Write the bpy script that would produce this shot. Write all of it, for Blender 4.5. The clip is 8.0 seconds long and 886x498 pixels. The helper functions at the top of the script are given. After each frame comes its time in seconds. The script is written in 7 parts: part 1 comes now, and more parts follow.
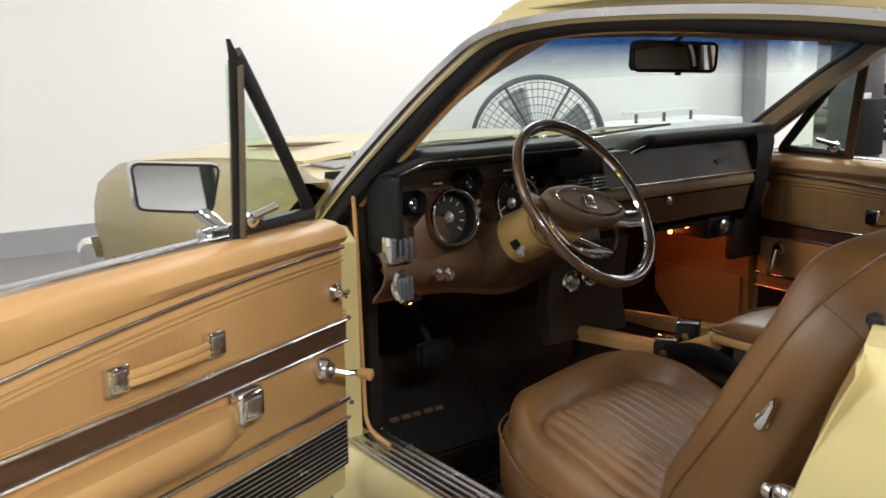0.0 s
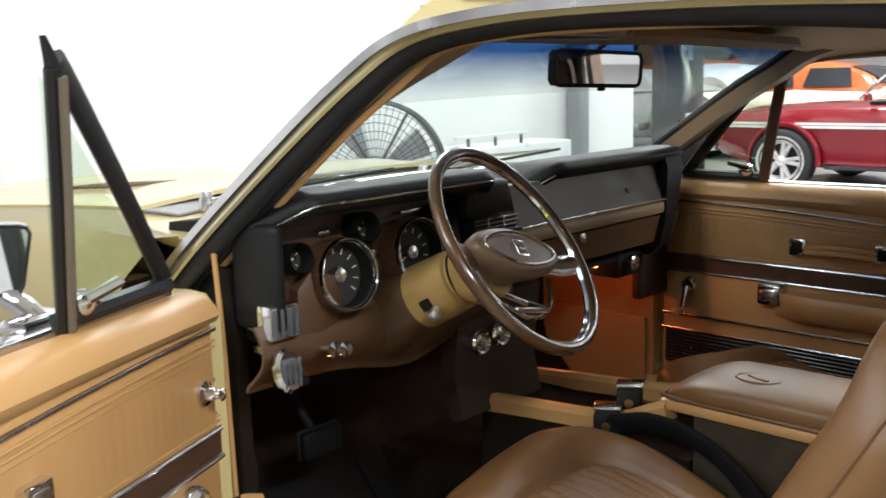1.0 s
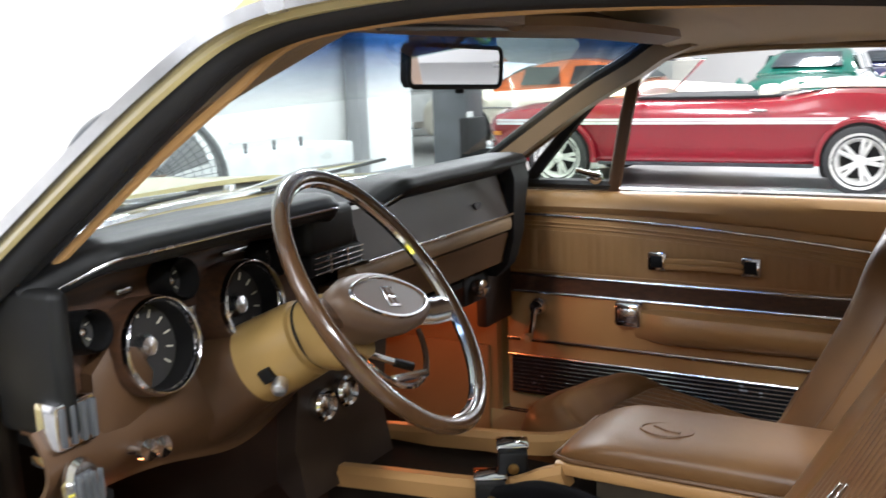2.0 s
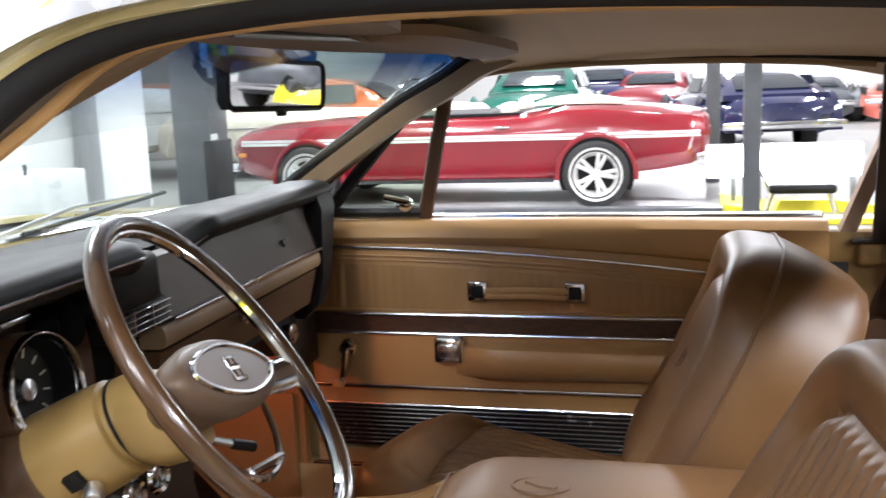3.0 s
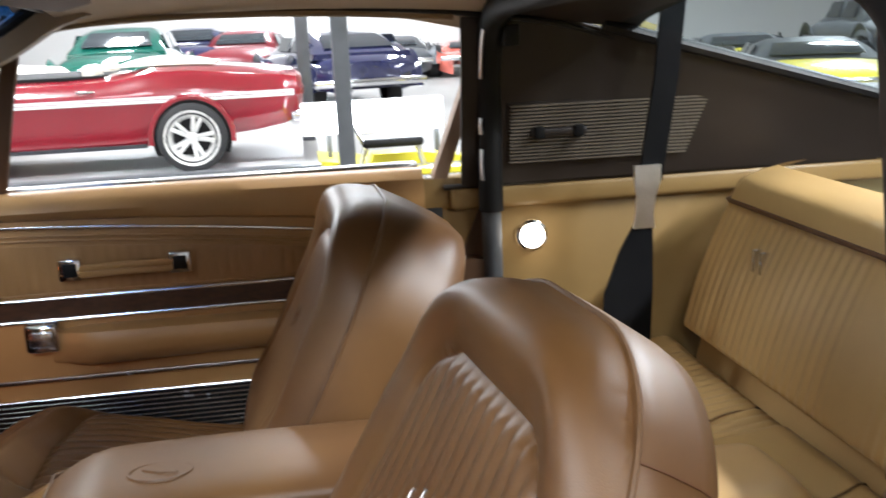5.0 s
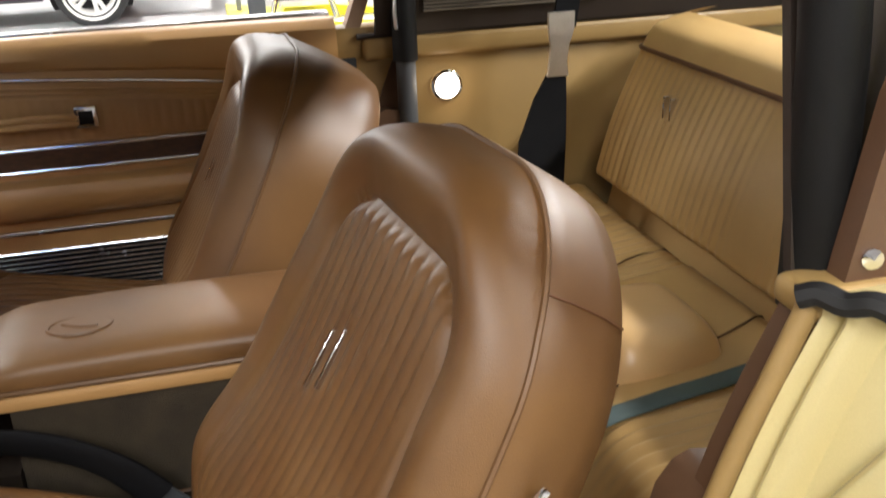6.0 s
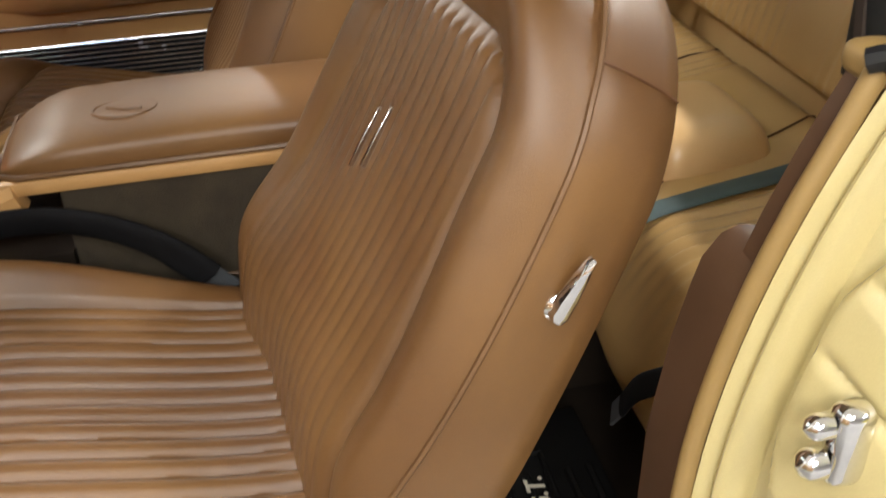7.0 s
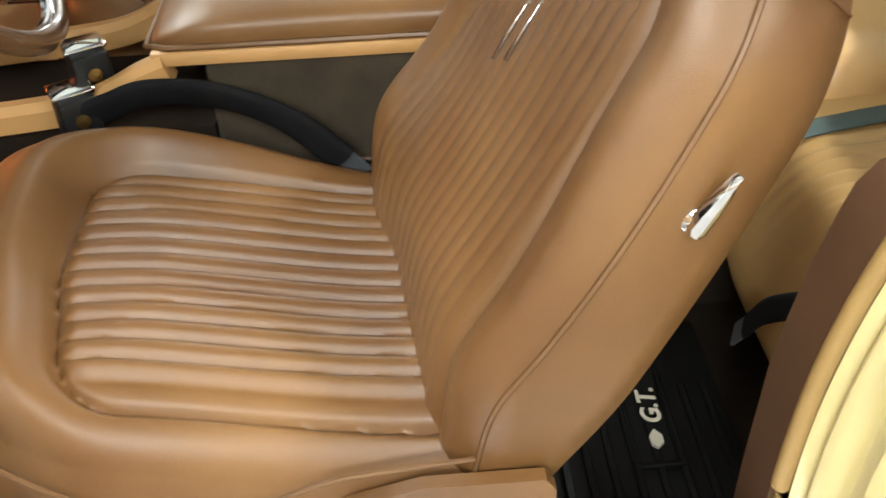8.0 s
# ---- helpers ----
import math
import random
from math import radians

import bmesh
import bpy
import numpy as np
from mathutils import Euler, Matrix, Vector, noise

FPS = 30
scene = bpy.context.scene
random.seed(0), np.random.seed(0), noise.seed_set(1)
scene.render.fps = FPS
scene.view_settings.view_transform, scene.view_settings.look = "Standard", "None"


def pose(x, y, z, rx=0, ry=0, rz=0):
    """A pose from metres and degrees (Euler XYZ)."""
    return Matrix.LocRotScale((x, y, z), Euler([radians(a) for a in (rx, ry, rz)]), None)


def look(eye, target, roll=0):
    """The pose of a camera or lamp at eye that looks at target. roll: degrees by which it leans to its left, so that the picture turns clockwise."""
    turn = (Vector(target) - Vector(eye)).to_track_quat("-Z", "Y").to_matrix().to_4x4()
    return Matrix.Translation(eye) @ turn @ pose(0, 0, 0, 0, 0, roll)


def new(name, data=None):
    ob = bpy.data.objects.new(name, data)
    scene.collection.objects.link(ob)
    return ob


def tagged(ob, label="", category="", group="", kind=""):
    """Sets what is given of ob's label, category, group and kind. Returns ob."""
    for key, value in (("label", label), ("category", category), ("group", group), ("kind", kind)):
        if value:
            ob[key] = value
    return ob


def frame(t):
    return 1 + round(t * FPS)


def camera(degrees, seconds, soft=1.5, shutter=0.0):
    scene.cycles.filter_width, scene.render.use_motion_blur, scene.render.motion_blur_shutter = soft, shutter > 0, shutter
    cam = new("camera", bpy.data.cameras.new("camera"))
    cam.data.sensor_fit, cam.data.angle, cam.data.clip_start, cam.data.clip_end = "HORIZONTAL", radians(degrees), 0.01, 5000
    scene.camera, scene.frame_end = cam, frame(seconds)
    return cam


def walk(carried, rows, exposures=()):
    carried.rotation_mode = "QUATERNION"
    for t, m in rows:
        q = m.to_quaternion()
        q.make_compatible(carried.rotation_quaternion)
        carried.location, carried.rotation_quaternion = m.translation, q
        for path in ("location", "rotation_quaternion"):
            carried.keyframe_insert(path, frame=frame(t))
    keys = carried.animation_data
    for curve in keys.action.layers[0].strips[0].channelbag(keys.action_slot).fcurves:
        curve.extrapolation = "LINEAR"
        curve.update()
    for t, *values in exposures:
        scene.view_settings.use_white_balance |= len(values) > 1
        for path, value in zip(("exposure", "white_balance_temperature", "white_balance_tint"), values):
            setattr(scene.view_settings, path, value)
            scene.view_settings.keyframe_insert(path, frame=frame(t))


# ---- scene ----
cam = camera(49.1, 8.0, 1.5, 0.35)
PATH = [
    (0, (-1.795, 0.21, 1.198), (-0.668, 1.815, 0.803), -1.0),
    (0.5, (-1.703, 0.44, 1.187), (-0.45, 1.95, 0.803), -1.2),
    (1, (-1.628, 0.679, 1.174), (-0.204, 2.039, 0.825), -1.6),
    (1.2, (-1.597, 0.725, 1.176), (-0.129, 2.039, 0.833), -2.2),
    (2.3, (-1.358, 1.113, 1.18), (0.427, 1.938, 0.815), -1.9),
    (2.5, (-1.335, 1.154, 1.181), (0.495, 1.879, 0.823), -2.1),
    (3, (-1.278, 1.238, 1.181), (0.631, 1.724, 0.835), -2.3),
    (3.5, (-1.241, 1.275, 1.183), (0.707, 1.569, 0.836), -2.5),
    (4, (-1.224, 1.283, 1.182), (0.739, 1.433, 0.828), -2.5),
    (4.5, (-1.224, 1.259, 1.172), (0.74, 1.207, 0.796), -2.6),
    (5, (-1.223, 1.24, 1.169), (0.7, 0.935, 0.713), -2.6),
    (5.2, (-1.217, 1.241, 1.165), (0.682, 0.862, 0.666), -2.6),
    (6.3, (-1.242, 1.239, 1.155), (0.521, 0.822, 0.308), -2.6),
    (6.5, (-1.242, 1.243, 1.144), (0.49, 0.845, 0.226), -2.7),
    (7, (-1.244, 1.253, 1.117), (0.42, 0.937, 0.054), -2.6),
    (7.5, (-1.243, 1.263, 1.105), (0.371, 1.065, -0.059), -2.4),
    (8, (-1.24, 1.269, 1.115), (0.34, 1.209, -0.111), -2.4),
]
EXPOSURES = [(0, 0.22, 6150, 9), (1.0, 0.52, 5900, 8), (2.5, 1.08, 5750, 11), (3.5, 1.04, 5800, 12), (5.0, 0.98, 5700, 8), (6.5, 0.98, 6400, 11), (8.0, 1.62, 6150, 4)]
walk(cam, [(t, look(eye, target, roll)) for t, eye, target, roll in PATH], EXPOSURES)

# ---- light, world ----
world = bpy.data.worlds.new("world")
scene.world = world
world.use_nodes = True
wn = world.node_tree.nodes
wn["Background"].inputs[0].default_value = (1.0, 0.97, 0.93, 1)
wn["Background"].inputs[1].default_value = 0.12


def area_lamp(name, loc, target, sx, sy, power, color):
    data = bpy.data.lights.new(name, "AREA")
    data.shape, data.size, data.size_y, data.energy, data.color = "RECTANGLE", sx, sy, power, color
    ob = new(name, data)
    ob.matrix_basis = look(loc, target)
    return ob


def bulb(name, loc, power, color, radius=0.01):
    data = bpy.data.lights.new(name, "POINT")
    data.energy, data.color, data.shadow_soft_size = power, color, radius
    ob = new(name, data)
    ob.location = loc
    return ob


WHITE = (1.0, 0.96, 0.90)
FIXTURES = [(-6.0, -3.4, 120), (-6.0, 2.5, 98), (-7.2, 3.2, 105), (-2.9, 2.3, 19), (-1.8, -3.4, 390), (-3.6, 4.6, 40), (-5.0, 0.9, 66), (2.6, -3.4, 330), (2.6, 4.8, 145), (7.0, 1.0, 75), (7.0, 5.0, 165), (11.0, 0.0, 150), (11.0, 5.0, 275), (16.0, -2.0, 230), (16.0, 4.0, 350), (21.0, 0.8, 330), (7.5, -8.5, 260), (14.0, -8.5, 260)]
for fx, fy, power in FIXTURES:
    area_lamp("ceiling_light_lamp", (fx, fy, 4.28), (fx, fy, 0), 2.3, 0.5, power, WHITE)
bulb("footwell_bulb", (0.36, 2.20, 0.64), 0.65, (1.0, 0.21, 0.05), 0.012)
bulb("driver_footwell_bulb", (-0.62, 2.0, 0.62), 0.04, (1.0, 0.30, 0.08), 0.01)
bulb("courtesy_bulb", (0.600, 0.757, 0.737), 0.08, (1.0, 0.78, 0.52), 0.02)


# ---- materials ----
def surf(name, c1, c2=None, rough=0.5, metal=0.0, scale=6.0, fine=220.0, bump=0.0, depth=0.001, coat=0.0, rvar=0.1, stretch=None, spec=0.5, dirt=None, island=0.0):
    m = bpy.data.materials.new(name)
    m.use_nodes = True
    t = m.node_tree
    n, l = t.nodes, t.links
    b = n["Principled BSDF"]
    c2 = c2 or tuple(v * 0.8 for v in c1)
    co = n.new("ShaderNodeTexCoord")
    mp = n.new("ShaderNodeMapping")
    l.new(co.outputs["Object"], mp.inputs["Vector"])
    if stretch:
        mp.inputs["Scale"].default_value = stretch
    big = n.new("ShaderNodeTexNoise")
    big.inputs["Scale"].default_value, big.inputs["Detail"].default_value = scale, 5
    l.new(mp.outputs[0], big.inputs["Vector"])
    ramp = n.new("ShaderNodeValToRGB")
    ramp.color_ramp.elements[0].position, ramp.color_ramp.elements[1].position = 0.32, 0.68
    ramp.color_ramp.elements[0].color, ramp.color_ramp.elements[1].color = (*c2, 1), (*c1, 1)
    l.new(big.outputs["Fac"], ramp.inputs[0])
    small = n.new("ShaderNodeTexNoise")
    small.inputs["Scale"].default_value, small.inputs["Detail"].default_value = fine, 3
    l.new(mp.outputs[0], small.inputs["Vector"])
    mix = n.new("ShaderNodeMix")
    mix.data_type, mix.blend_type = "RGBA", "MULTIPLY"
    mix.inputs[0].default_value = 0.35
    grey = n.new("ShaderNodeMapRange")
    grey.inputs[3].default_value, grey.inputs[4].default_value = 0.75, 1.2
    l.new(small.outputs["Fac"], grey.inputs[0])
    l.new(ramp.outputs[0], mix.inputs[6])
    l.new(grey.outputs[0], mix.inputs[7])
    out = mix.outputs[2]
    if island:
        info = n.new("ShaderNodeObjectInfo")
        mr = n.new("ShaderNodeMapRange")
        mr.inputs[3].default_value, mr.inputs[4].default_value = 1 - island, 1 + island
        l.new(info.outputs["Random"], mr.inputs[0])
        m2 = n.new("ShaderNodeMix")
        m2.data_type, m2.blend_type = "RGBA", "MULTIPLY"
        m2.inputs[0].default_value = 1
        l.new(out, m2.inputs[6])
        l.new(mr.outputs[0], m2.inputs[7])
        out = m2.outputs[2]
    l.new(out, b.inputs["Base Color"])
    rr = n.new("ShaderNodeMapRange")
    rr.inputs[3].default_value, rr.inputs[4].default_value = max(0.02, rough - rvar), min(1, rough + rvar)
    l.new(big.outputs["Fac"], rr.inputs[0])
    l.new(rr.outputs[0], b.inputs["Roughness"])
    b.inputs["Metallic"].default_value = metal
    b.inputs["Coat Weight"].default_value = coat
    b.inputs["Coat Roughness"].default_value = 0.06
    b.inputs["Specular IOR Level"].default_value = spec
    if bump:
        bp = n.new("ShaderNodeBump")
        bp.inputs["Strength"].default_value, bp.inputs["Distance"].default_value = bump, depth
        l.new(small.outputs["Fac"], bp.inputs["Height"])
        l.new(bp.outputs[0], b.inputs["Normal"])
    return m


def glass(name, tint=(0.9, 0.97, 0.94), clear=0.96, fade=None):
    """A thin pane: mostly see-through, with a surface gloss."""
    m = bpy.data.materials.new(name)
    m.use_nodes = True
    n, l = m.node_tree.nodes, m.node_tree.links
    n.remove(n["Principled BSDF"])
    tr, gl, mx, lw = n.new("ShaderNodeBsdfTransparent"), n.new("ShaderNodeBsdfGlossy"), n.new("ShaderNodeMixShader"), n.new("ShaderNodeLayerWeight")
    tr.inputs[0].default_value = (*[v * clear for v in tint], 1)
    gl.inputs["Roughness"].default_value = 0.02
    pw, fr = n.new("ShaderNodeMath"), n.new("ShaderNodeMapRange")
    pw.operation, pw.inputs[1].default_value = "POWER", 4.0
    fr.inputs[3].default_value, fr.inputs[4].default_value = 0.035, 0.6
    l.new(lw.outputs["Facing"], pw.inputs[0])
    l.new(pw.outputs[0], fr.inputs[0])
    if fade:
        co, sp, mr, rp = n.new("ShaderNodeTexCoord"), n.new("ShaderNodeSeparateXYZ"), n.new("ShaderNodeMapRange"), n.new("ShaderNodeMix")
        mr.inputs[1].default_value, mr.inputs[2].default_value = fade
        rp.data_type = "RGBA"
        rp.inputs[6].default_value, rp.inputs[7].default_value = (1, 1, 1, 1), (*[v * clear for v in tint], 1)
        l.new(co.outputs["Object"], sp.inputs[0])
        l.new(sp.outputs["Z"], mr.inputs[0])
        l.new(mr.outputs[0], rp.inputs[0])
        l.new(rp.outputs[2], tr.inputs[0])
    l.new(fr.outputs[0], mx.inputs[0])
    l.new(tr.outputs[0], mx.inputs[1])
    l.new(gl.outputs[0], mx.inputs[2])
    l.new(mx.outputs[0], n["Material Output"].inputs[0])
    return m


def glow(name, color, power):
    m = bpy.data.materials.new(name)
    m.use_nodes = True
    b = m.node_tree.nodes["Principled BSDF"]
    b.inputs["Base Color"].default_value = (*color, 1)
    b.inputs["Emission Color"].default_value = (*color, 1)
    b.inputs["Emission Strength"].default_value = power
    return m


PAINT = surf("butter_yellow_paint", (0.57, 0.48, 0.225), (0.54, 0.45, 0.21), 0.34, 0.0, 2.0, 700, 0.02, 0.0004, coat=0.6)
TAN = surf("saddle_tan_vinyl", (0.46, 0.265, 0.10), (0.41, 0.23, 0.085), 0.42, 0, 5, 900, 0.25, 0.0006)
TANDULL = surf("tan_pleated_vinyl", (0.40, 0.225, 0.085), (0.34, 0.185, 0.07), 0.48, 0, 7, 700, 0.3, 0.0006, stretch=(1, 1, 0.25))
LEATHER = surf("brown_leather", (0.168, 0.084, 0.026), (0.106, 0.048, 0.016), 0.42, 0, 4.5, 800, 0.35, 0.0007, spec=0.50)
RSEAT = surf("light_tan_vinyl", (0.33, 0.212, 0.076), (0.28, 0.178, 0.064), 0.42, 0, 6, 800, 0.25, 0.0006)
# Brown vinyl, its colour deepened for the shade under the dash.
LOWERBROWN = surf("shaded_brown_dash_vinyl", (0.082, 0.042, 0.018), (0.064, 0.032, 0.014), 0.48, 0, 6, 800, 0.25, 0.0006)
# RSEAT lightened: the brighter light on the rear bench is in this colour.
RBENCH = surf("lit_tan_rear_vinyl", (0.56, 0.365, 0.145), (0.49, 0.315, 0.122), 0.40, 0, 6, 800, 0.25, 0.0006)
# Paler again for the light that the upturned pad catches.
RHUMP = surf("lit_smooth_tan_vinyl", (0.66, 0.43, 0.20), (0.60, 0.385, 0.175), 0.30, 0, 5, 800, 0.15, 0.0005)
BROWNTRIM = surf("dark_brown_plastic", (0.105, 0.054, 0.029), (0.088, 0.044, 0.024), 0.42, 0, 8, 500, 0.2, 0.0005)
WOOD = surf("dark_walnut_veneer", (0.075, 0.034, 0.016), (0.040, 0.020, 0.011), 0.42, 0, 5, 60, 0.05, 0.0004, stretch=(2, 12, 30), coat=0.05)
RIMWOOD = surf("wheel_rim_wood", (0.078, 0.040, 0.017), (0.045, 0.022, 0.010), 0.22, 0, 14, 120, 0.03, 0.0004, coat=0.3)
BLACKVINYL = surf("black_padded_vinyl", (0.009, 0.009, 0.009), (0.006, 0.006, 0.006), 0.52, 0, 10, 900, 0.35, 0.0006, spec=0.22)
RUBBER = surf("black_rubber", (0.011, 0.011, 0.012), (0.008, 0.008, 0.009), 0.48, 0, 12, 500, 0.2, 0.0006, spec=0.4)
FABRIC = surf("black_webbing", (0.007, 0.007, 0.008), (0.004, 0.004, 0.005), 0.8, 0, 20, 1500, 0.5, 0.0008, spec=0.15)
MATRUBBER = surf("dull_black_mat_rubber", (0.008, 0.008, 0.008), (0.005, 0.005, 0.005), 0.7, 0, 12, 400, 0.3, 0.0008, spec=0.15)
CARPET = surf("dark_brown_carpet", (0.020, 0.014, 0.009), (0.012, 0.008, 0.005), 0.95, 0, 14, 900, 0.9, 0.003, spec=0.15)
BOXCARPET = surf("brown_console_carpet", (0.060, 0.044, 0.024), (0.034, 0.024, 0.013), 0.95, 0, 22, 700, 1.0, 0.004)
CHROME = surf("chrome", (0.82, 0.82, 0.84), (0.74, 0.74, 0.77), 0.09, 1.0, 12, 300, 0.02, 0.0003, rvar=0.05)
BRIGHT = surf("bright_aluminium", (0.72, 0.72, 0.74), (0.62, 0.62, 0.64), 0.24, 1.0, 18, 250, 0.06, 0.0004)
HEAD = surf("beige_headliner", (0.50, 0.40, 0.29), (0.45, 0.355, 0.255), 0.75, 0, 4, 600, 0.3, 0.0008)
VISOR = surf("brown_sun_visor_vinyl", (0.33, 0.22, 0.145), (0.29, 0.19, 0.125), 0.55, 0, 6, 700, 0.25, 0.0006)
VISORDARK = surf("dark_brown_visor_vinyl", (0.20, 0.130, 0.085), (0.165, 0.106, 0.07), 0.65, 0, 6, 700, 0.25, 0.0006, spec=0.25)
PILLAR = surf("brown_pillar_vinyl", (0.25, 0.165, 0.090), (0.21, 0.138, 0.075), 0.5, 0, 6, 700, 0.25, 0.0006)
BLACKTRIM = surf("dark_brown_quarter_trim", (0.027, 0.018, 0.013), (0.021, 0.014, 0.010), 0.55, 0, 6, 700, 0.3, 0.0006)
SLAT = surf("taupe_vent_plastic", (0.150, 0.122, 0.090), None, 0.5, 0, 6, 700)
# Near-black for black metal, and for the shade inside recesses and hidden bodies.
DARK = surf("black_metal_and_shade", (0.012, 0.011, 0.011), (0.008, 0.008, 0.008), 0.7, 0, 6, 200, spec=0.15)
WALL = surf("white_wall_paint", (0.72, 0.705, 0.69), (0.69, 0.675, 0.66), 0.6, 0, 0.7, 90, 0.08, 0.001)
SKIRT = surf("grey_wall_skirting", (0.30, 0.30, 0.31), (0.26, 0.26, 0.27), 0.5, 0, 2, 60)
CEIL = surf("white_ceiling_paint", (0.80, 0.79, 0.78), (0.74, 0.73, 0.72), 0.8, 0, 0.6, 40)
CONCRETE = surf("polished_grey_concrete", (0.235, 0.228, 0.22), (0.175, 0.17, 0.163), 0.42, 0, 0.9, 30, 0.05, 0.001, rvar=0.12, spec=0.2)
GREYSTEEL = surf("dark_grey_painted_steel", (0.085, 0.09, 0.10), (0.06, 0.065, 0.07), 0.45, 0, 5, 120)
PALESTEEL = surf("pale_grey_painted_steel", (0.62, 0.62, 0.63), (0.55, 0.55, 0.56), 0.2, 0, 2, 120)
FANMESH = surf("dark_fan_guard_wire", (0.12, 0.125, 0.13), (0.085, 0.09, 0.095), 0.5, 0.3, 8, 200)
RED = surf("deep_red_car_paint", (0.235, 0.005, 0.015), (0.21, 0.004, 0.013), 0.20, 0, 2, 400, coat=1.0)
DARKRED = surf("maroon_plastic", (0.13, 0.01, 0.016), None, 0.35, 0, 2, 400)
NAVY = surf("navy_car_paint", (0.018, 0.020, 0.065), (0.014, 0.016, 0.05), 0.12, 0, 2, 400, coat=1.0)
GREEN = surf("dark_green_car_paint", (0.008, 0.085, 0.062), (0.007, 0.07, 0.05), 0.12, 0, 2, 400, coat=1.0)
ORANGE = surf("orange_car_paint", (0.55, 0.13, 0.035), None, 0.2, 0, 2, 400, coat=1.0)
CORAL = surf("coral_pink_car_paint", (0.62, 0.16, 0.12), None, 0.2, 0, 2, 400, coat=1.0)
SKYBLUE = surf("turquoise_car_paint", (0.12, 0.40, 0.50), None, 0.2, 0, 2, 400, coat=1.0)
CREAM = surf("cream_white_vinyl", (0.72, 0.67, 0.56), None, 0.5, 0, 5, 300)
WHITEPAINT = surf("white_paint", (0.80, 0.80, 0.79), None, 0.3, 0, 5, 300)
YELLOW = surf("safety_yellow_paint", (0.70, 0.62, 0.02), (0.62, 0.54, 0.02), 0.35, 0, 4, 200, coat=0.4)
WHEELSILVER = surf("silver_painted_alloy", (0.78, 0.77, 0.75), (0.66, 0.65, 0.63), 0.30, 0.35, 8, 300)
BRASS = surf("worn_brass", (0.55, 0.38, 0.14), (0.42, 0.28, 0.10), 0.35, 1.0, 30, 300)
COLUMN = surf("ochre_column_plastic", (0.36, 0.235, 0.080), (0.31, 0.20, 0.068), 0.38, 0, 5, 700, 0.12, 0.0004)
TYRE = surf("black_tyre_rubber", (0.018, 0.018, 0.019), None, 0.65, 0, 10, 300, 0.2, 0.001)
DIAL = surf("black_dial_face", (0.022, 0.020, 0.019), None, 0.85, 0, 10, 300)
TEAL = surf("grey_green_webbing", (0.075, 0.115, 0.115), (0.06, 0.09, 0.09), 0.7, 0, 12, 1300, 0.4, 0.0008)
SHADETINT = glass("blue_sunshade_glass", (0.04, 0.13, 0.40), 0.75, (1.142, 1.215))
GLASS = glass("windscreen_glass", (0.86, 0.97, 0.95), 0.95)
SIDEGLASS = glass("side_glass", (0.90, 0.98, 0.94), 0.97)
REARGLASS = glass("rear_window_glass", (0.86, 0.97, 0.99), 0.97)
GREENGLASS = glass("pale_green_vent_glass", (0.80, 0.92, 0.78), 0.93)
CARGLASS = surf("dark_car_window", (0.03, 0.035, 0.04), None, 0.05, 0, 5, 100)
LAMPGLOW = glow("lit_lamp_lens", (1.0, 0.90, 0.78), 4.0)
AMBER = glow("amber_footwell_lens", (1.0, 0.22, 0.04), 12.0)
TUBE = glow("fluorescent_tube", (1.0, 0.98, 0.95), 14.0)
DASHBROWN = surf("dark_brown_grained_dash", (0.042, 0.029, 0.022), (0.030, 0.020, 0.015), 0.42, 0, 8, 500, 0.4, 0.0008, spec=0.5)
PILLARBROWN = surf("brown_pillar_plastic", (0.098, 0.050, 0.026), (0.080, 0.041, 0.021), 0.45, 0, 8, 500, 0.2, 0.0005)
SATIN = surf("satin_chrome", (0.86, 0.86, 0.88), (0.78, 0.78, 0.80), 0.34, 1.0, 30, 250, 0.2, 0.0008)
MIRROR = surf("mirror_glass", (0.88, 0.89, 0.92), (0.87, 0.88, 0.91), 0.015, 1.0, 1, 1, rvar=0.005)
INK = surf("cream_lettering", (0.62, 0.58, 0.48), None, 0.6, 0, 5, 100)
STITCH = surf("brown_seam_piping", (0.145, 0.072, 0.026), (0.11, 0.054, 0.020), 0.5, 0, 9, 500)
DARKSTITCH = surf("dark_seam_piping", (0.13, 0.055, 0.022), None, 0.45, 0, 9, 500)

# ---- building helpers ----
ORIGIN = {}


def thing(name, m, label, category, group="", kind="", world_built=True):
    ob = new(name)
    ob.empty_display_size = 0.1
    ob.matrix_basis = m
    tagged(ob, label, category, group, kind)
    ORIGIN[ob.name] = m.inverted() if world_built else Matrix()
    return ob


def root(ob):
    while ob.parent:
        ob = ob.parent
    return ob


def part(name, bm, material, parent, label="", smooth=40, m=None):
    """Links a bmesh as one mesh object under a thing or a part."""
    if m is not None:
        bm.transform(m)
        if m.determinant() < 0:
            bmesh.ops.reverse_faces(bm, faces=bm.faces)
    if parent is not None:
        bm.transform(ORIGIN[root(parent).name])
    me = bpy.data.meshes.new(name)
    bm.to_mesh(me)
    bm.free()
    me.materials.append(material)
    if smooth:
        me.shade_smooth()
        me.set_sharp_from_angle(angle=radians(smooth))
    ob = new(name, me)
    if parent is not None:
        ob.parent = parent
    if label:
        ob["label"] = label
    return ob


def solo(name, bm, material, label, category, group="", kind="", smooth=40):
    ob = part(name, bm, material, None, "", smooth)
    return tagged(ob, label, category, group, kind)


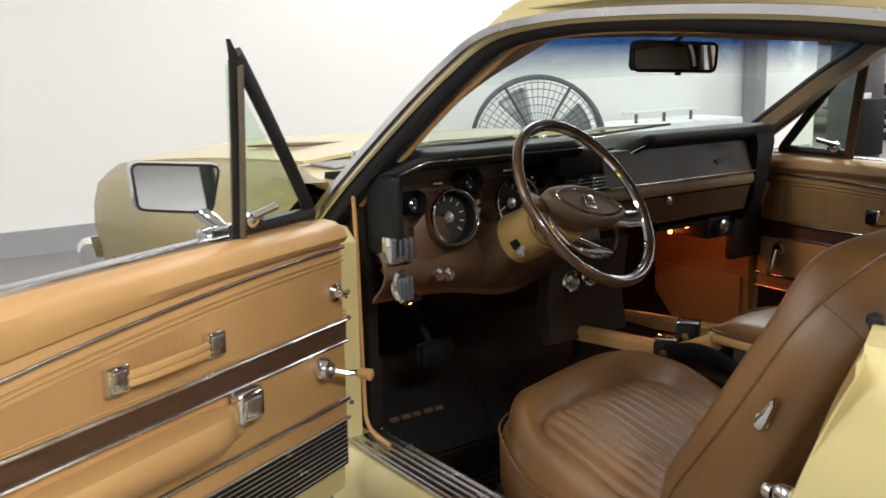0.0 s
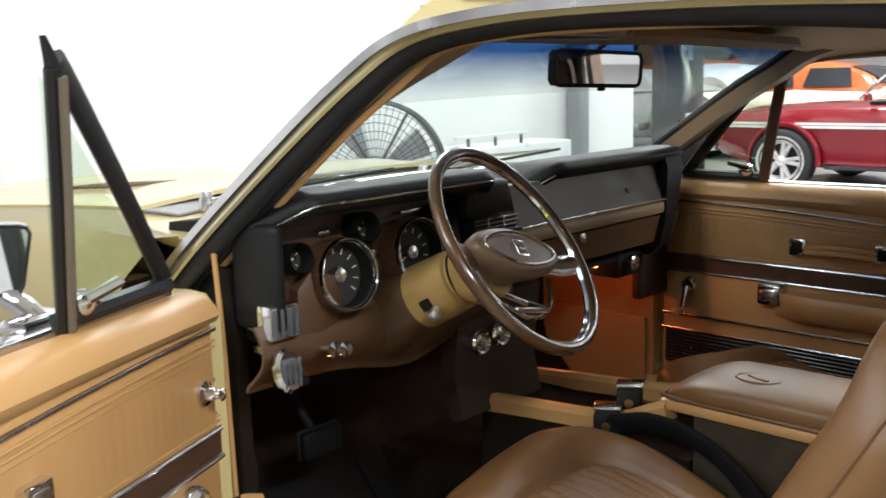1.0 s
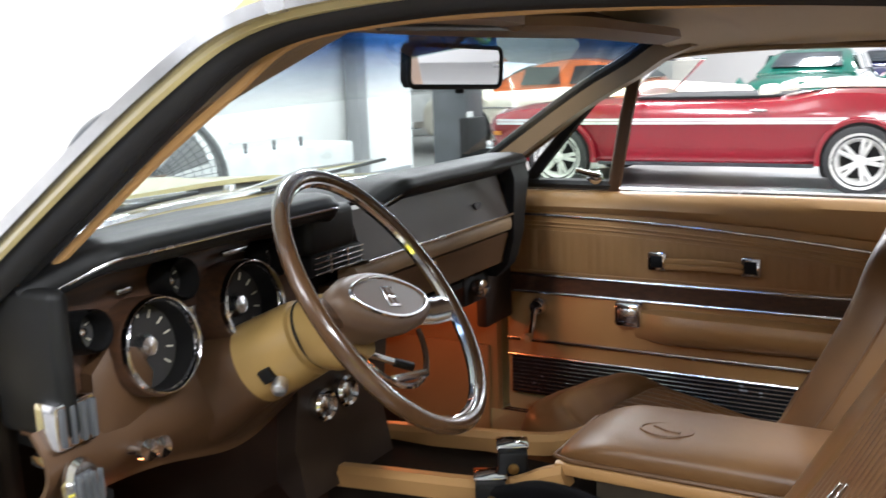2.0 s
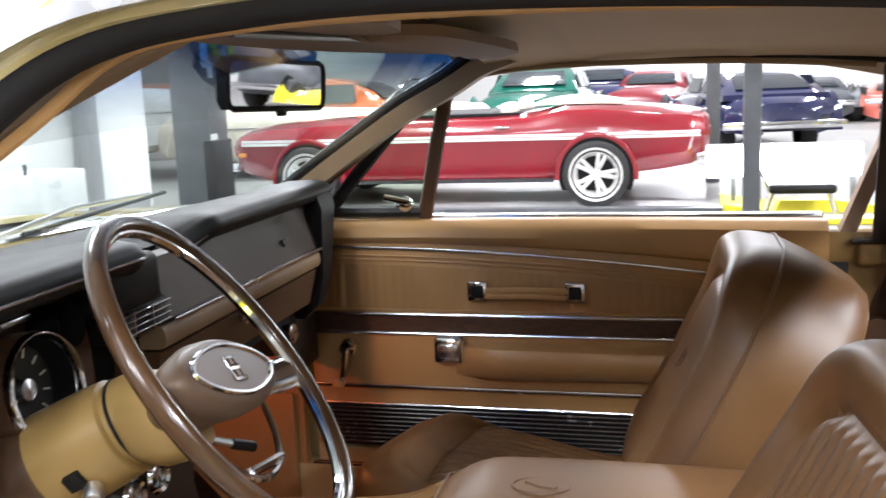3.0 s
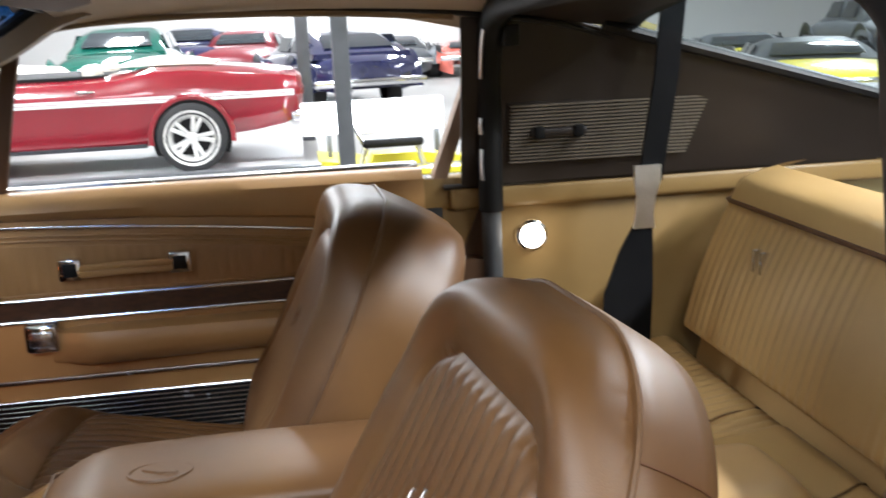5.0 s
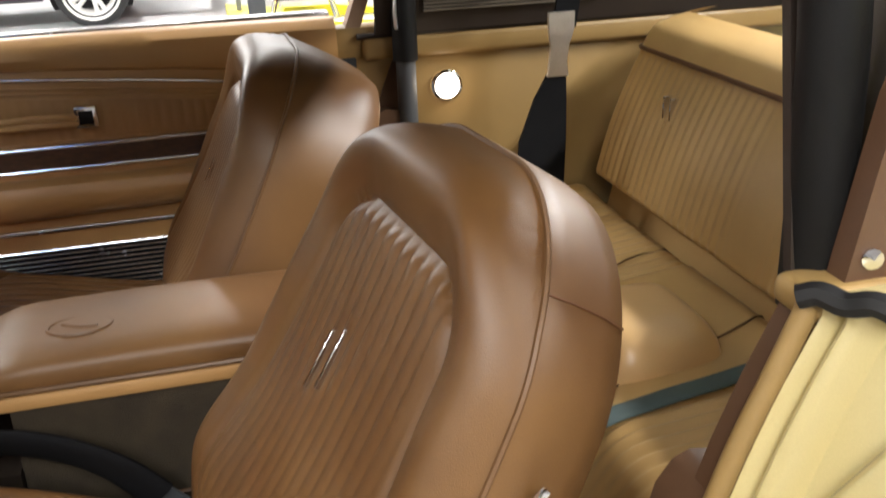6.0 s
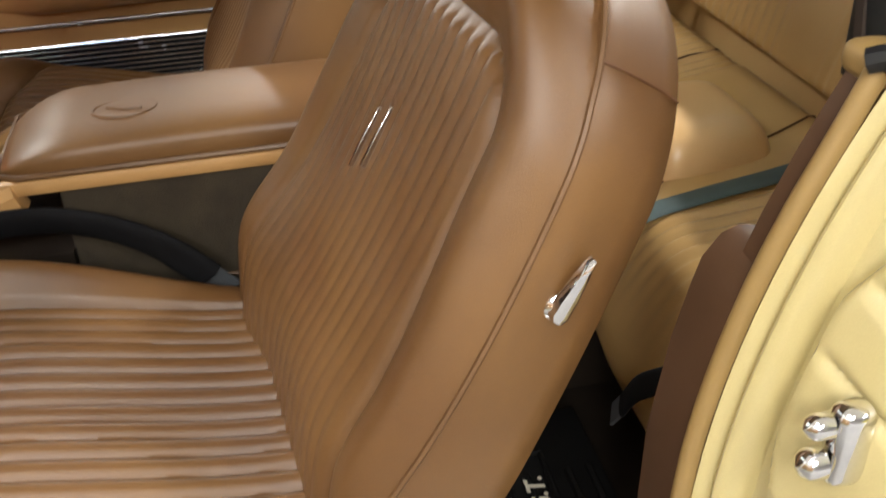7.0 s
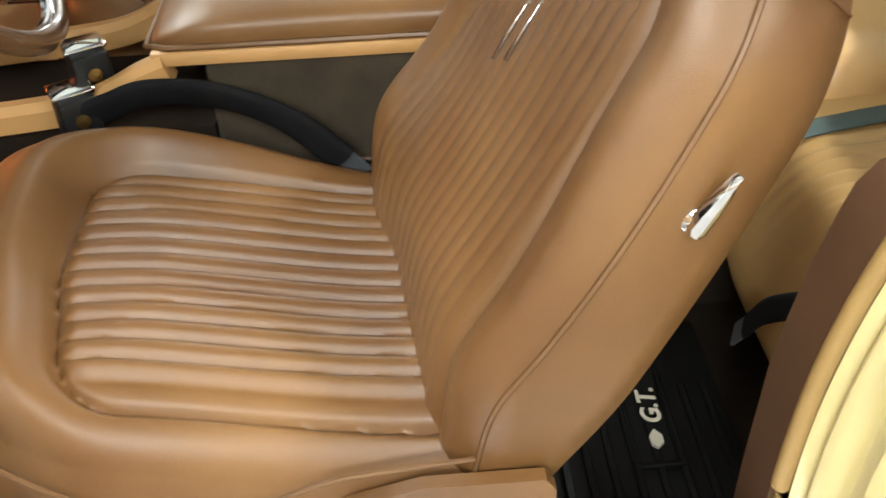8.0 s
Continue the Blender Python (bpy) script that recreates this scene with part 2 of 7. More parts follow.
def box(bm, x0, x1, y0, y1, z0, z1, bev=0.0, seg=2):
    r = bmesh.ops.create_cube(bm, size=1.0)
    vs = r["verts"]
    bmesh.ops.transform(bm, matrix=Matrix.Translation(((x0 + x1) / 2, (y0 + y1) / 2, (z0 + z1) / 2)) @ Matrix.Diagonal((abs(x1 - x0), abs(y1 - y0), abs(z1 - z0), 1)), verts=vs)
    if bev:
        es = list({e for v in vs for e in v.link_edges})
        bmesh.ops.bevel(bm, geom=es, offset=bev, segments=seg, affect="EDGES", profile=0.5)
    return bm


def boxed(x0, x1, y0, y1, z0, z1, bev=0.0, seg=2):
    return box(bmesh.new(), x0, x1, y0, y1, z0, z1, bev, seg)


def rings(bm, rows, closed=True, caps=True, loop=False):
    vs = [[bm.verts.new(p) for p in row] for row in rows]
    n = len(rows[0])
    pairs = list(zip(vs, vs[1:])) + ([(vs[-1], vs[0])] if loop else [])
    for a, b in pairs:
        for i in range(n if closed else n - 1):
            j = (i + 1) % n
            bm.faces.new((a[i], a[j], b[j], b[i]))
    if caps and closed and not loop:
        bm.faces.new(vs[0][::-1])
        bm.faces.new(vs[-1])
    return bm


def smooth_path(pts, n=8):
    """Catmull-Rom through the points."""
    p = [Vector(q) for q in pts]
    p = [2 * p[0] - p[1]] + p + [2 * p[-1] - p[-2]]
    out = []
    for i in range(1, len(p) - 2):
        for k in range(n):
            t = k / n
            a, b, c, d = p[i - 1:i + 3]
            out.append(0.5 * ((2 * b) + (c - a) * t + (2 * a - 5 * b + 4 * c - d) * t * t + (3 * b - a - 3 * c + d) * t ** 3))
    return out + [p[-2]]


def sweep(bm, pts, section, up=(0, 0, 1), loop=False, caps=True):
    """Carries a closed flat section (side, up) along a path."""
    pts = [Vector(p) for p in pts]
    rows = []
    for i, p in enumerate(pts):
        a = pts[i - 1] if (i or loop) else p
        b = pts[(i + 1) % len(pts)] if (i < len(pts) - 1 or loop) else p
        t = (b - a).normalized()
        side = t.cross(Vector(up)).normalized()
        u = side.cross(t)
        rows.append([p + side * s + u * h for s, h in section])
    return rings(bm, rows, True, caps, loop)


def disc_section(r, n=10, rx=None):
    rx = rx or r
    return [(rx * math.cos(2 * math.pi * k / n), r * math.sin(2 * math.pi * k / n)) for k in range(n)]


def tube(bm, pts, r, n=10, loop=False, up=(0, 0, 1), rx=None):
    return sweep(bm, pts, disc_section(r, n, rx), up, loop)


def lathe(bm, profile, m, n=32, caps=True):
    """Turns (radius, height) round the local z axis."""
    rows = [[m @ Vector((r * math.cos(2 * math.pi * k / n), r * math.sin(2 * math.pi * k / n), h)) for k in range(n)] for r, h in profile]
    return rings(bm, rows, True, caps)


def facing(loc, direction, up=(0, 0, 1)):
    """A frame at loc whose z axis points along direction."""
    z = Vector(direction).normalized()
    x = Vector(up).cross(z).normalized()
    y = z.cross(x)
    return Matrix(((x.x, y.x, z.x, loc[0]), (x.y, y.y, z.y, loc[1]), (x.z, y.z, z.z, loc[2]), (0, 0, 0, 1)))


def sheet(f, nu, nv, thick=0.0, flip=False):
    """A surface f(u, v) for u, v in 0..1, given thickness along its normals."""
    bm = bmesh.new()
    vs = [[bm.verts.new(f(i / nu, j / nv)) for j in range(nv + 1)] for i in range(nu + 1)]
    for i in range(nu):
        for j in range(nv):
            q = (vs[i][j], vs[i + 1][j], vs[i + 1][j + 1], vs[i][j + 1])
            bm.faces.new(q[::-1] if flip else q)
    if thick:
        bm.normal_update()
        bmesh.ops.solidify(bm, geom=bm.faces[:], thickness=thick)
    return bm


def prism(poly, a0, a1, axis="x"):
    """Extrudes a flat outline along an axis; the outline holds the two other coordinates in order."""
    def at(p, a):
        return {"x": (a, p[0], p[1]), "y": (p[0], a, p[1]), "z": (p[0], p[1], a)}[axis]
    bm = bmesh.new()
    rings(bm, [[at(p, a0) for p in poly], [at(p, a1) for p in poly]])
    bmesh.ops.recalc_face_normals(bm, faces=bm.faces)
    return bm


def join(*bms):
    out = bms[0]
    for b in bms[1:]:
        me = bpy.data.meshes.new("tmp")
        b.to_mesh(me)
        out.from_mesh(me)
        b.free()
        bpy.data.meshes.remove(me)
    return out


def smoothstep(a, b, x):
    t = min(1, max(0, (x - a) / (b - a)))
    return t * t * (3 - 2 * t)

# ---- the hall ----
solo("floor", boxed(-16, 24, -14, 12, -0.2, 0), CONCRETE, "polished grey concrete workshop floor", "floor", kind="structure", smooth=0)
solo("wall_north", boxed(-16, 7.68, 6.6, 6.8, 0, 4.4), WALL, "plain white painted workshop wall", "wall", kind="structure", smooth=0)
solo("wall_north_far", boxed(7.68, 24, 12, 12.2, 0, 4.4), WALL, "white far workshop wall", "wall", kind="structure", smooth=0)
solo("wall_return", boxed(7.48, 7.68, 6.8, 12, 0, 4.4), WALL, "white workshop wall return", "wall", kind="structure", smooth=0)
solo("wall_west", boxed(-16.2, -16, -14, 6.8, 0, 4.4), WALL, "white workshop wall", "wall", kind="structure", smooth=0)
solo("wall_south", boxed(-16, 24, -14.2, -14, 0, 4.4), WALL, "white workshop wall", "wall", kind="structure", smooth=0)
solo("wall_east", boxed(24, 24.2, -14, 12, 0, 4.4), WALL, "white distant workshop wall", "wall", kind="structure", smooth=0)
solo("ceiling", boxed(-16, 24, -14, 12, 4.4, 4.6), CEIL, "white workshop ceiling", "ceiling", kind="structure", smooth=0)
solo("baseboard", join(boxed(-16, 7.6, 6.57, 6.6, 0, 0.16)), SKIRT, "grey rubber skirting along the wall", "baseboard", kind="structure", smooth=0)
solo("wall_pilaster", boxed(6.42, 6.58, 6.42, 6.57, 0, 4.4, 0.005), SKIRT, "grey steel column against the white wall", "column", kind="structure")

for fx, fy, power in FIXTURES:
    f = thing("ceiling_light", pose(fx, fy, 4.4), "long white fluorescent ceiling light fixture", "ceiling light", "ceiling lights")
    part("housing", boxed(fx - 1.22, fx + 1.22, fy - 0.3, fy + 0.3, 4.34, 4.4, 0.01), WHITEPAINT, f)
    for dy in (-0.18, 0.18):
        b = bmesh.new()
        tube(b, [(fx - 1.18, fy + dy, 4.325), (fx + 1.18, fy + dy, 4.325)], 0.016, 8)
        part("tube", b, TUBE, f)

# ---- the car's shell ----
car = thing("car", pose(0, 1.6, 0), "butter yellow classic fastback car with its driver door open", "car")


def mx(p, s):
    return (p[0] * s, p[1], p[2])


OPENING = [(-0.755, 2.28, 0.74), (-0.735, 2.12, 0.885), (-0.705, 1.90, 1.055), (-0.672, 1.765, 1.16), (-0.642, 1.675, 1.218), (-0.615, 1.56, 1.240), (-0.60, 1.40, 1.246), (-0.595, 1.15, 1.24), (-0.60, 0.92, 1.222), (-0.615, 0.70, 1.185), (-0.64, 0.52, 1.12)]


def offset_path(pts, perp, dx, n=6):
    """The opening's edge, moved into (+) or out of the opening and towards the cabin (+x)."""
    c = smooth_path(pts, n)
    out = []
    for i, p in enumerate(c):
        t = c[min(i + 1, len(c) - 1)] - c[max(i - 1, 0)]
        q = Vector((0, t.z, -t.y)).normalized()
        if q.z > 0:
            q = -q
        k = perp(i / (len(c) - 1)) if callable(perp) else perp
        out.append(p + q * k + Vector((dx, 0, 0)))
    return out


def raised(base, lift, late=0.0):
    """An offset that draws back by lift round the corner of screen and roof, and by late along the roof."""
    return lambda f: base - lift * smoothstep(0.18, 0.36, f) * (1 - smoothstep(0.55, 0.85, f)) - late * smoothstep(0.46, 0.62, f)


def band(a, b):
    """A strip between two paths of the same length, with thickness."""
    n = len(a) - 1
    return sheet(lambda u, v: a[round(u * n)].lerp(b[round(u * n)], v), n, 3, 0.006)


SHEAR = Matrix(((-1, 0, 0, 0), (0, 1, 0, 0), (0, 0, 0.886, 0.1003), (0, 0, 0, 1)))
for s in (1, -1):
    M = Matrix() if s == 1 else SHEAR
    a0, a1, b_ = offset_path(OPENING, -0.022, 0.014), offset_path(OPENING, -0.062, 0.004), offset_path(OPENING, 0.0, -0.004)
    a = [p.lerp(q, smoothstep(0.34, 0.50, i / (len(a0) - 1))) for i, (p, q) in enumerate(zip(a0, a1))]
    slim = s < 0
    part("pillar_and_roof_rail", band(a, b_), PAINT, car, m=M)
    bm = bmesh.new()
    sweep(bm, offset_path(OPENING, -0.014, -0.018), [(-0.006, -0.008), (0.008, -0.008), (0.010, 0.004), (0.004, 0.010), (-0.006, 0.008)], (1, 0, 0))
    part("drip_rail", bm, BRIGHT, car, "bright metal rain gutter", m=M)
    bm = bmesh.new()
    sweep(bm, offset_path(OPENING, raised(0.004, 0.009) if not slim else -0.010, 0.016), disc_section(0.017 if not slim else 0.008, 10, 0.021 if not slim else 0.010), (1, 0, 0))
    part("door_seal", bm, RUBBER, car, "black rubber door seal", m=M)
    bm = bmesh.new()
    sweep(bm, offset_path(OPENING, raised(0.015, 0.011) if not slim else -0.002, 0.03), disc_section(0.010 if not slim else 0.005, 8, 0.012 if not slim else 0.006), (1, 0, 0))
    part("inner_seal", bm, RUBBER, car, m=M)
    bm = bmesh.new()
    sweep(bm, offset_path(OPENING[:8] if not slim else OPENING[:9], raised(0.028, 0.005, 0.014) if not slim else 0.008, 0.046), disc_section(0.005, 8, 0.006), (1, 0, 0))
    part("windlace", bm, PILLAR if slim else TAN, car, "brown windlace trim" if slim else "tan windlace trim", m=M)
    # inner pillar trim between seal and windscreen
    pth = smooth_path([(-0.695, 2.11, 0.925), (-0.672, 1.93, 1.06), (-0.64, 1.79, 1.155), (-0.605, 1.68, 1.215)] + ([(-0.582, 1.61, 1.258), (-0.56, 1.54, 1.285)] if slim else [(-0.59, 1.61, 1.248)]), 6)
    bm = bmesh.new()
    sweep(bm, [p + Vector((0.035, 0.012, -0.005)) for p in pth], [(-0.034, -0.022), (0.004, -0.026), (0.008, 0.0), (0.004, 0.024), (-0.034, 0.024)] if slim else [(-0.018, -0.012), (-0.002, -0.014), (0.004, 0.0), (-0.002, 0.020), (-0.018, 0.020)], (1, 0, 0))
    part("a_pillar_trim", bm, PILLAR, car, "brown windscreen pillar trim", m=M)
    bm = bmesh.new()
    sweep(bm, [p + Vector((0.030, 0.024, 0.010)) for p in pth], disc_section(0.010, 8, 0.012), (1, 0, 0))
    part("screen_rubber", bm, RUBBER, car, "black windscreen rubber", m=M)

# roof, headliner


def roof_z(x, y, half):
    """Crowned roof that meets the side rails and the header."""
    f = min(1, abs(x) / half)
    rail = 1.236 - 0.055 * max(0, (0.95 - y) / 0.45) ** 1.5 if y < 0.95 else 1.236 + 0.010 * math.sin(math.pi * (y - 0.95) / 0.7)
    return rail + 0.036 * (1 - f ** 2.6) - 0.020 * smoothstep(1.40, 1.68, y) * (1 - f ** 2) - 0.042 * smoothstep(-0.1, 0.6, x)


part("roof", sheet(lambda u, v: (-0.625 + 1.25 * u, 0.60 + 1.07 * v, roof_z(-0.625 + 1.25 * u, 0.60 + 1.07 * v, 0.625) + 0.040), 30, 26, 0.004), PAINT, car, "yellow painted steel roof")
def headliner(y0, y1):
    return sheet(lambda u, v: (-0.585 + 1.17 * u, y0 + (y1 - y0) * v, roof_z(-0.585 + 1.17 * u, y0 + (y1 - y0) * v, 0.585) + 0.004 - 0.008 * (1 - (2 * u - 1) ** 4) * (1 - abs(math.sin(math.pi * (y0 + (y1 - y0) * v - 0.60) * 3.4 + 0.6))) ** 6 - 0.012 * max(0, (abs(-1 + 2 * u) - 0.86) / 0.14) ** 2), 40, max(24, int(100 * (y1 - y0))), 0.003)


# rounded trim where the passenger's screen pillar runs into the roof, and the roof's side trim behind it
LOW = smooth_path([(1.66, 0, 1.180), (1.62, 0, 1.189), (1.56, 0, 1.196), (1.40, 0, 1.200), (1.20, 0, 1.196), (1.02, 0, 1.180), (0.87, 0, 1.150)], 6)


def corner_trim(u, v):
    p = LOW[round(u * (len(LOW) - 1))]
    b = v * v * (3 - 2 * v)
    return (0.612 - 0.055 * b - 0.012 * math.sin(math.pi * v), p.x + 0.030 * v * smoothstep(1.58, 1.70, p.x), p.z + (1.236 - p.z) * v)


part("roof_side_trim", sheet(corner_trim, len(LOW) - 1, 8, 0.004), HEAD, car, "beige padded trim along the passenger roof edge")
part("headliner", headliner(0.86, 1.60), HEAD, car, "beige fabric headliner with sewn cross seams")
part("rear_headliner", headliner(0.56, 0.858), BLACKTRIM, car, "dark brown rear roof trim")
bm = bmesh.new()
rows = []
for k in range(25):
    x = -0.60 + 0.05 * k
    yf, dip = 1.660 + 0.084 * (1 - (x / 0.6) ** 2), 0.022 * smoothstep(-0.1, 0.6, x)
    rows.append([(x, 1.575, 1.234 - dip), (x, yf - 0.035, 1.230), (x, yf, 1.226), (x, yf + 0.010, 1.238), (x, yf - 0.03, 1.262 - dip), (x, 1.575, 1.262 - dip)])
rings(bm, rows)
bmesh.ops.recalc_face_normals(bm, faces=bm.faces)
part("windscreen_header", bm, VISORDARK, car, "brown padded windscreen header", smooth=40)


def screen(u, v, off=0.0):
    """The windscreen: u from driver to passenger, v from base to top."""
    x = (-1 + 2 * u) * (0.685 - 0.085 * v)
    bow = 1 - ((-1 + 2 * u) ** 2)
    y = 2.16 + 0.22 * bow - (0.50 + 0.145 * bow) * v
    return (x, y + off, 0.93 + 0.005 * bow + 0.30 * v - 0.02 * math.sin(math.pi * v))


pane = part("windscreen", sheet(lambda u, v: screen(u, v), 24, 12), GLASS, car, "clear windscreen with a blue shade band")
part("shade_band", sheet(lambda u, v: screen(u, 0.72 + 0.28 * v, 0.004), 24, 4), SHADETINT, pane, "blue tinted sun shade band")
pane.visible_shadow = False
bm = bmesh.new()
tube(bm, [screen(k / 24, 0.0, 0.0) for k in range(25)], 0.011, 8)
part("windscreen_trim", bm, BRIGHT, car, "bright lower windscreen moulding")

# bonnet, cowl, wings


def bonnet(u, v):
    x = -0.60 + 1.20 * u
    y = 2.56 + 1.62 * v
    z = 0.955 - 0.075 * v - 0.06 * v * v - 0.035 * (abs(x) / 0.6) ** 2.5
    z += 0.012 * smoothstep(0.26, 0.20, abs(x)) * smoothstep(0, 0.1, v)
    return (x, y + 0.10 * (1 - (x / 0.6) ** 2) * v - 0.06 * (1 - (x / 0.6) ** 2) * (1 - v) + 0.0, z)


hood = part("bonnet", sheet(bonnet, 40, 40, 0.01), PAINT, car, "butter yellow bonnet with louvres")
for sx in (-0.33, 0.33):
    for k in range(7):
        y = 2.93 + 0.055 * k
        z = bonnet((sx + 0.6) / 1.2, (y - 2.56) / 1.62)[2]
        part("louvre", boxed(sx - 0.12, sx + 0.12, y - 0.003, y + 0.003, z - 0.004, z + 0.0025, 0.001), BROWNTRIM, hood)
part("cowl", sheet(lambda u, v: (-0.72 + 1.44 * u, 2.14 + 0.22 * (1 - (2 * u - 1) ** 2) + (0.46 - 0.22 * (1 - (2 * u - 1) ** 2)) * v, 0.905 + 0.022 * (1 - (2 * u - 1) ** 2) - 0.01 * v), 24, 6, 0.006), PAINT, car)
part("cowl_vent", sheet(lambda u, v: (-0.58 + 1.16 * u, 2.42 + 0.14 * v + 0.05 * (1 - (2 * u - 1) ** 2), 0.914 + 0.018 * (1 - (2 * u - 1) ** 2)), 20, 3, 0.004), SKIRT, car, "grey recessed cowl vent")
for s in (1, -1):
    rows = []
    for k in range(25):
        v = k / 24
        y = 2.17 + 1.86 * v
        top = 0.902 - 0.090 * v - 0.030 * v ** 3
        wide = 0.865 + 0.02 * math.sin(math.pi * v) - 0.05 * v ** 4 - 0.10 * v ** 12
        edge = 0.605 + 0.125 * smoothstep(0.25, 0, v)
        vb = max(0, (y - 2.56) / 1.62)
        zb = 0.920 - 0.075 * vb - 0.06 * vb * vb
        prof = [(edge, zb - 0.03), (edge + 0.006, zb - 0.006), (edge + 0.03, zb - 0.002 - 0.2 * (zb - top)), (0.5 * (edge + wide), 0.5 * (zb + top) + 0.006), (wide - 0.06, top - 0.012), (wide - 0.018, top - 0.05), (wide, top - 0.12), (wide + 0.004, top - 0.20), (wide - 0.015, top - 0.27), (wide - 0.02, top - 0.36), (wide - 0.035, 0.30)]
        tuck = 0.16 * max(0, (v - 0.9) / 0.1) ** 2
        rows.append([Vector((-(px) * 1.0 + tuck * 0.3, y + 0.06 * max(0, (v - 0.9) / 0.1) * (1 if i > 3 else 0.3) * (0.885 - pz > 0.1), pz)) for i, (px, pz) in enumerate(prof)])
    bm = bmesh.new()
    rings(bm, rows, False, False)
    bmesh.ops.solidify(bm, geom=bm.faces[:], thickness=-0.006)
    part("wing", bm, PAINT, car, "yellow front wing", m=Matrix.Diagonal((s, 1, 1, 1)))
bm = boxed(-0.68, 0.68, 3.97, 4.02, 0.42, 0.72, 0.02)
part("grille", bm, DARK, car)
bm = bmesh.new()
tube(bm, smooth_path([(-0.83, 3.92, 0.47), (-0.78, 4.06, 0.47), (-0.5, 4.12, 0.47), (0.5, 4.12, 0.47), (0.78, 4.06, 0.47), (0.83, 3.92, 0.47)], 6), 0.05, 10, rx=0.03)
part("front_bumper", bm, CHROME, car, "chrome front bumper")
for sx, bx in ((-1, -0.52), (1, 0.12)):
    bm = bmesh.new()
    p0, p1 = Vector((bx, 2.40, 0.935)), Vector((bx + 0.46, 2.36, 0.962))
    tube(bm, [p0, p0.lerp(p1, 0.5) + Vector((0, 0.01, 0.014)), p1], 0.005, 6, rx=0.009)
    arm = part("wiper", bm, BRIGHT, car, "bright metal wiper arm")
    bm = bmesh.new()
    tube(bm, [Vector((bx + 0.02, 2.34, 0.946)), Vector((bx + 0.44, 2.31, 0.968))], 0.004, 6, rx=0.007)
    part("wiper_blade", bm, RUBBER, arm)
    bm = bmesh.new()
    lathe(bm, [(0.0, 0.02), (0.012, 0.02), (0.016, 0.0), (0.016, -0.02)], pose(bx, 2.41, 0.935), 14)
    part("wiper_pivot", bm, BRIGHT, arm)

# door jambs and sills
for s in (1, -1):
    M = Matrix.Diagonal((s, 1, 1, 1))
    part("hinge_jamb", prism([(2.06, 0.30), (2.06, 0.79), (2.10, 0.82), (2.22, 0.82), (2.22, 0.30)], -0.775, -0.733), PAINT, car, "yellow front door jamb", m=M)
    bm = bmesh.new()
    tube(bm, smooth_path([(-0.722, 1.96, 0.337), (-0.725, 2.045, 0.36), (-0.726, 2.060, 0.46), (-0.726, 2.068, 0.75), (-0.722, 2.085, 0.90)], 6), 0.005, 8)
    part("jamb_windlace", bm, TAN, car, "tan windlace", m=M)
    part("sill", prism([(-0.785, 0.17), (-0.800, 0.26), (-0.795, 0.30), (-0.780, 0.322), (-0.67, 0.33), (-0.66, 0.20)], 0.88, 2.12, "y"), PAINT, car, "yellow door sill", m=M)
    scuff = part("scuff_plate", boxed(-0.775, -0.672, 0.93, 2.06, 0.327, 0.336, 0.003), BRIGHT, car, "ribbed bright scuff plate", m=M)
    for k in range(5):
        part("rib", boxed(-0.765 + 0.02 * k, -0.757 + 0.02 * k, 0.94, 2.05, 0.334, 0.339, 0.0015), BRIGHT, scuff, m=M)
for z in (0.42, 0.62, 0.68):
    bm = bmesh.new()
    lathe(bm, [(0.0, 0.005), (0.005, 0.005), (0.006, 0.0)], facing((-0.760, 2.06, z), (0, -1, 0)), 10)
    part("jamb_bolt", bm, GREYSTEEL, car)

# floor, firewall, kick panels
part("floor_carpet", boxed(-0.67, 0.67, 0.30, 2.50, 0.10, 0.15), CARPET, car, "dark brown cabin carpet")
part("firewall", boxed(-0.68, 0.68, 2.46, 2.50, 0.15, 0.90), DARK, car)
part("toe_board", prism([(2.20, 0.15), (2.46, 0.42), (2.46, 0.15)], -0.67, 0.67), CARPET, car)
part("transmission_tunnel", prism([(-0.17, 0.15), (-0.12, 0.30), (0.12, 0.30), (0.17, 0.15)], 0.5, 2.46, "y"), CARPET, car)
for s in (1, -1):
    M = Matrix.Diagonal((s, 1, 1, 1))
    # The driver's kick panels take the dark carpet colour for the footwell's shade.
    part("kick_panel", boxed(-0.702, -0.672, 2.072, 2.46, 0.15, 0.86, 0.006), CARPET if s > 0 else TAN, car, "kick panel darkened for the footwell shade" if s > 0 else "tan vinyl kick panel", m=M)
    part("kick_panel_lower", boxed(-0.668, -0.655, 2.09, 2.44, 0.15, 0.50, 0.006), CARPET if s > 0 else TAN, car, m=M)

# rear cabin


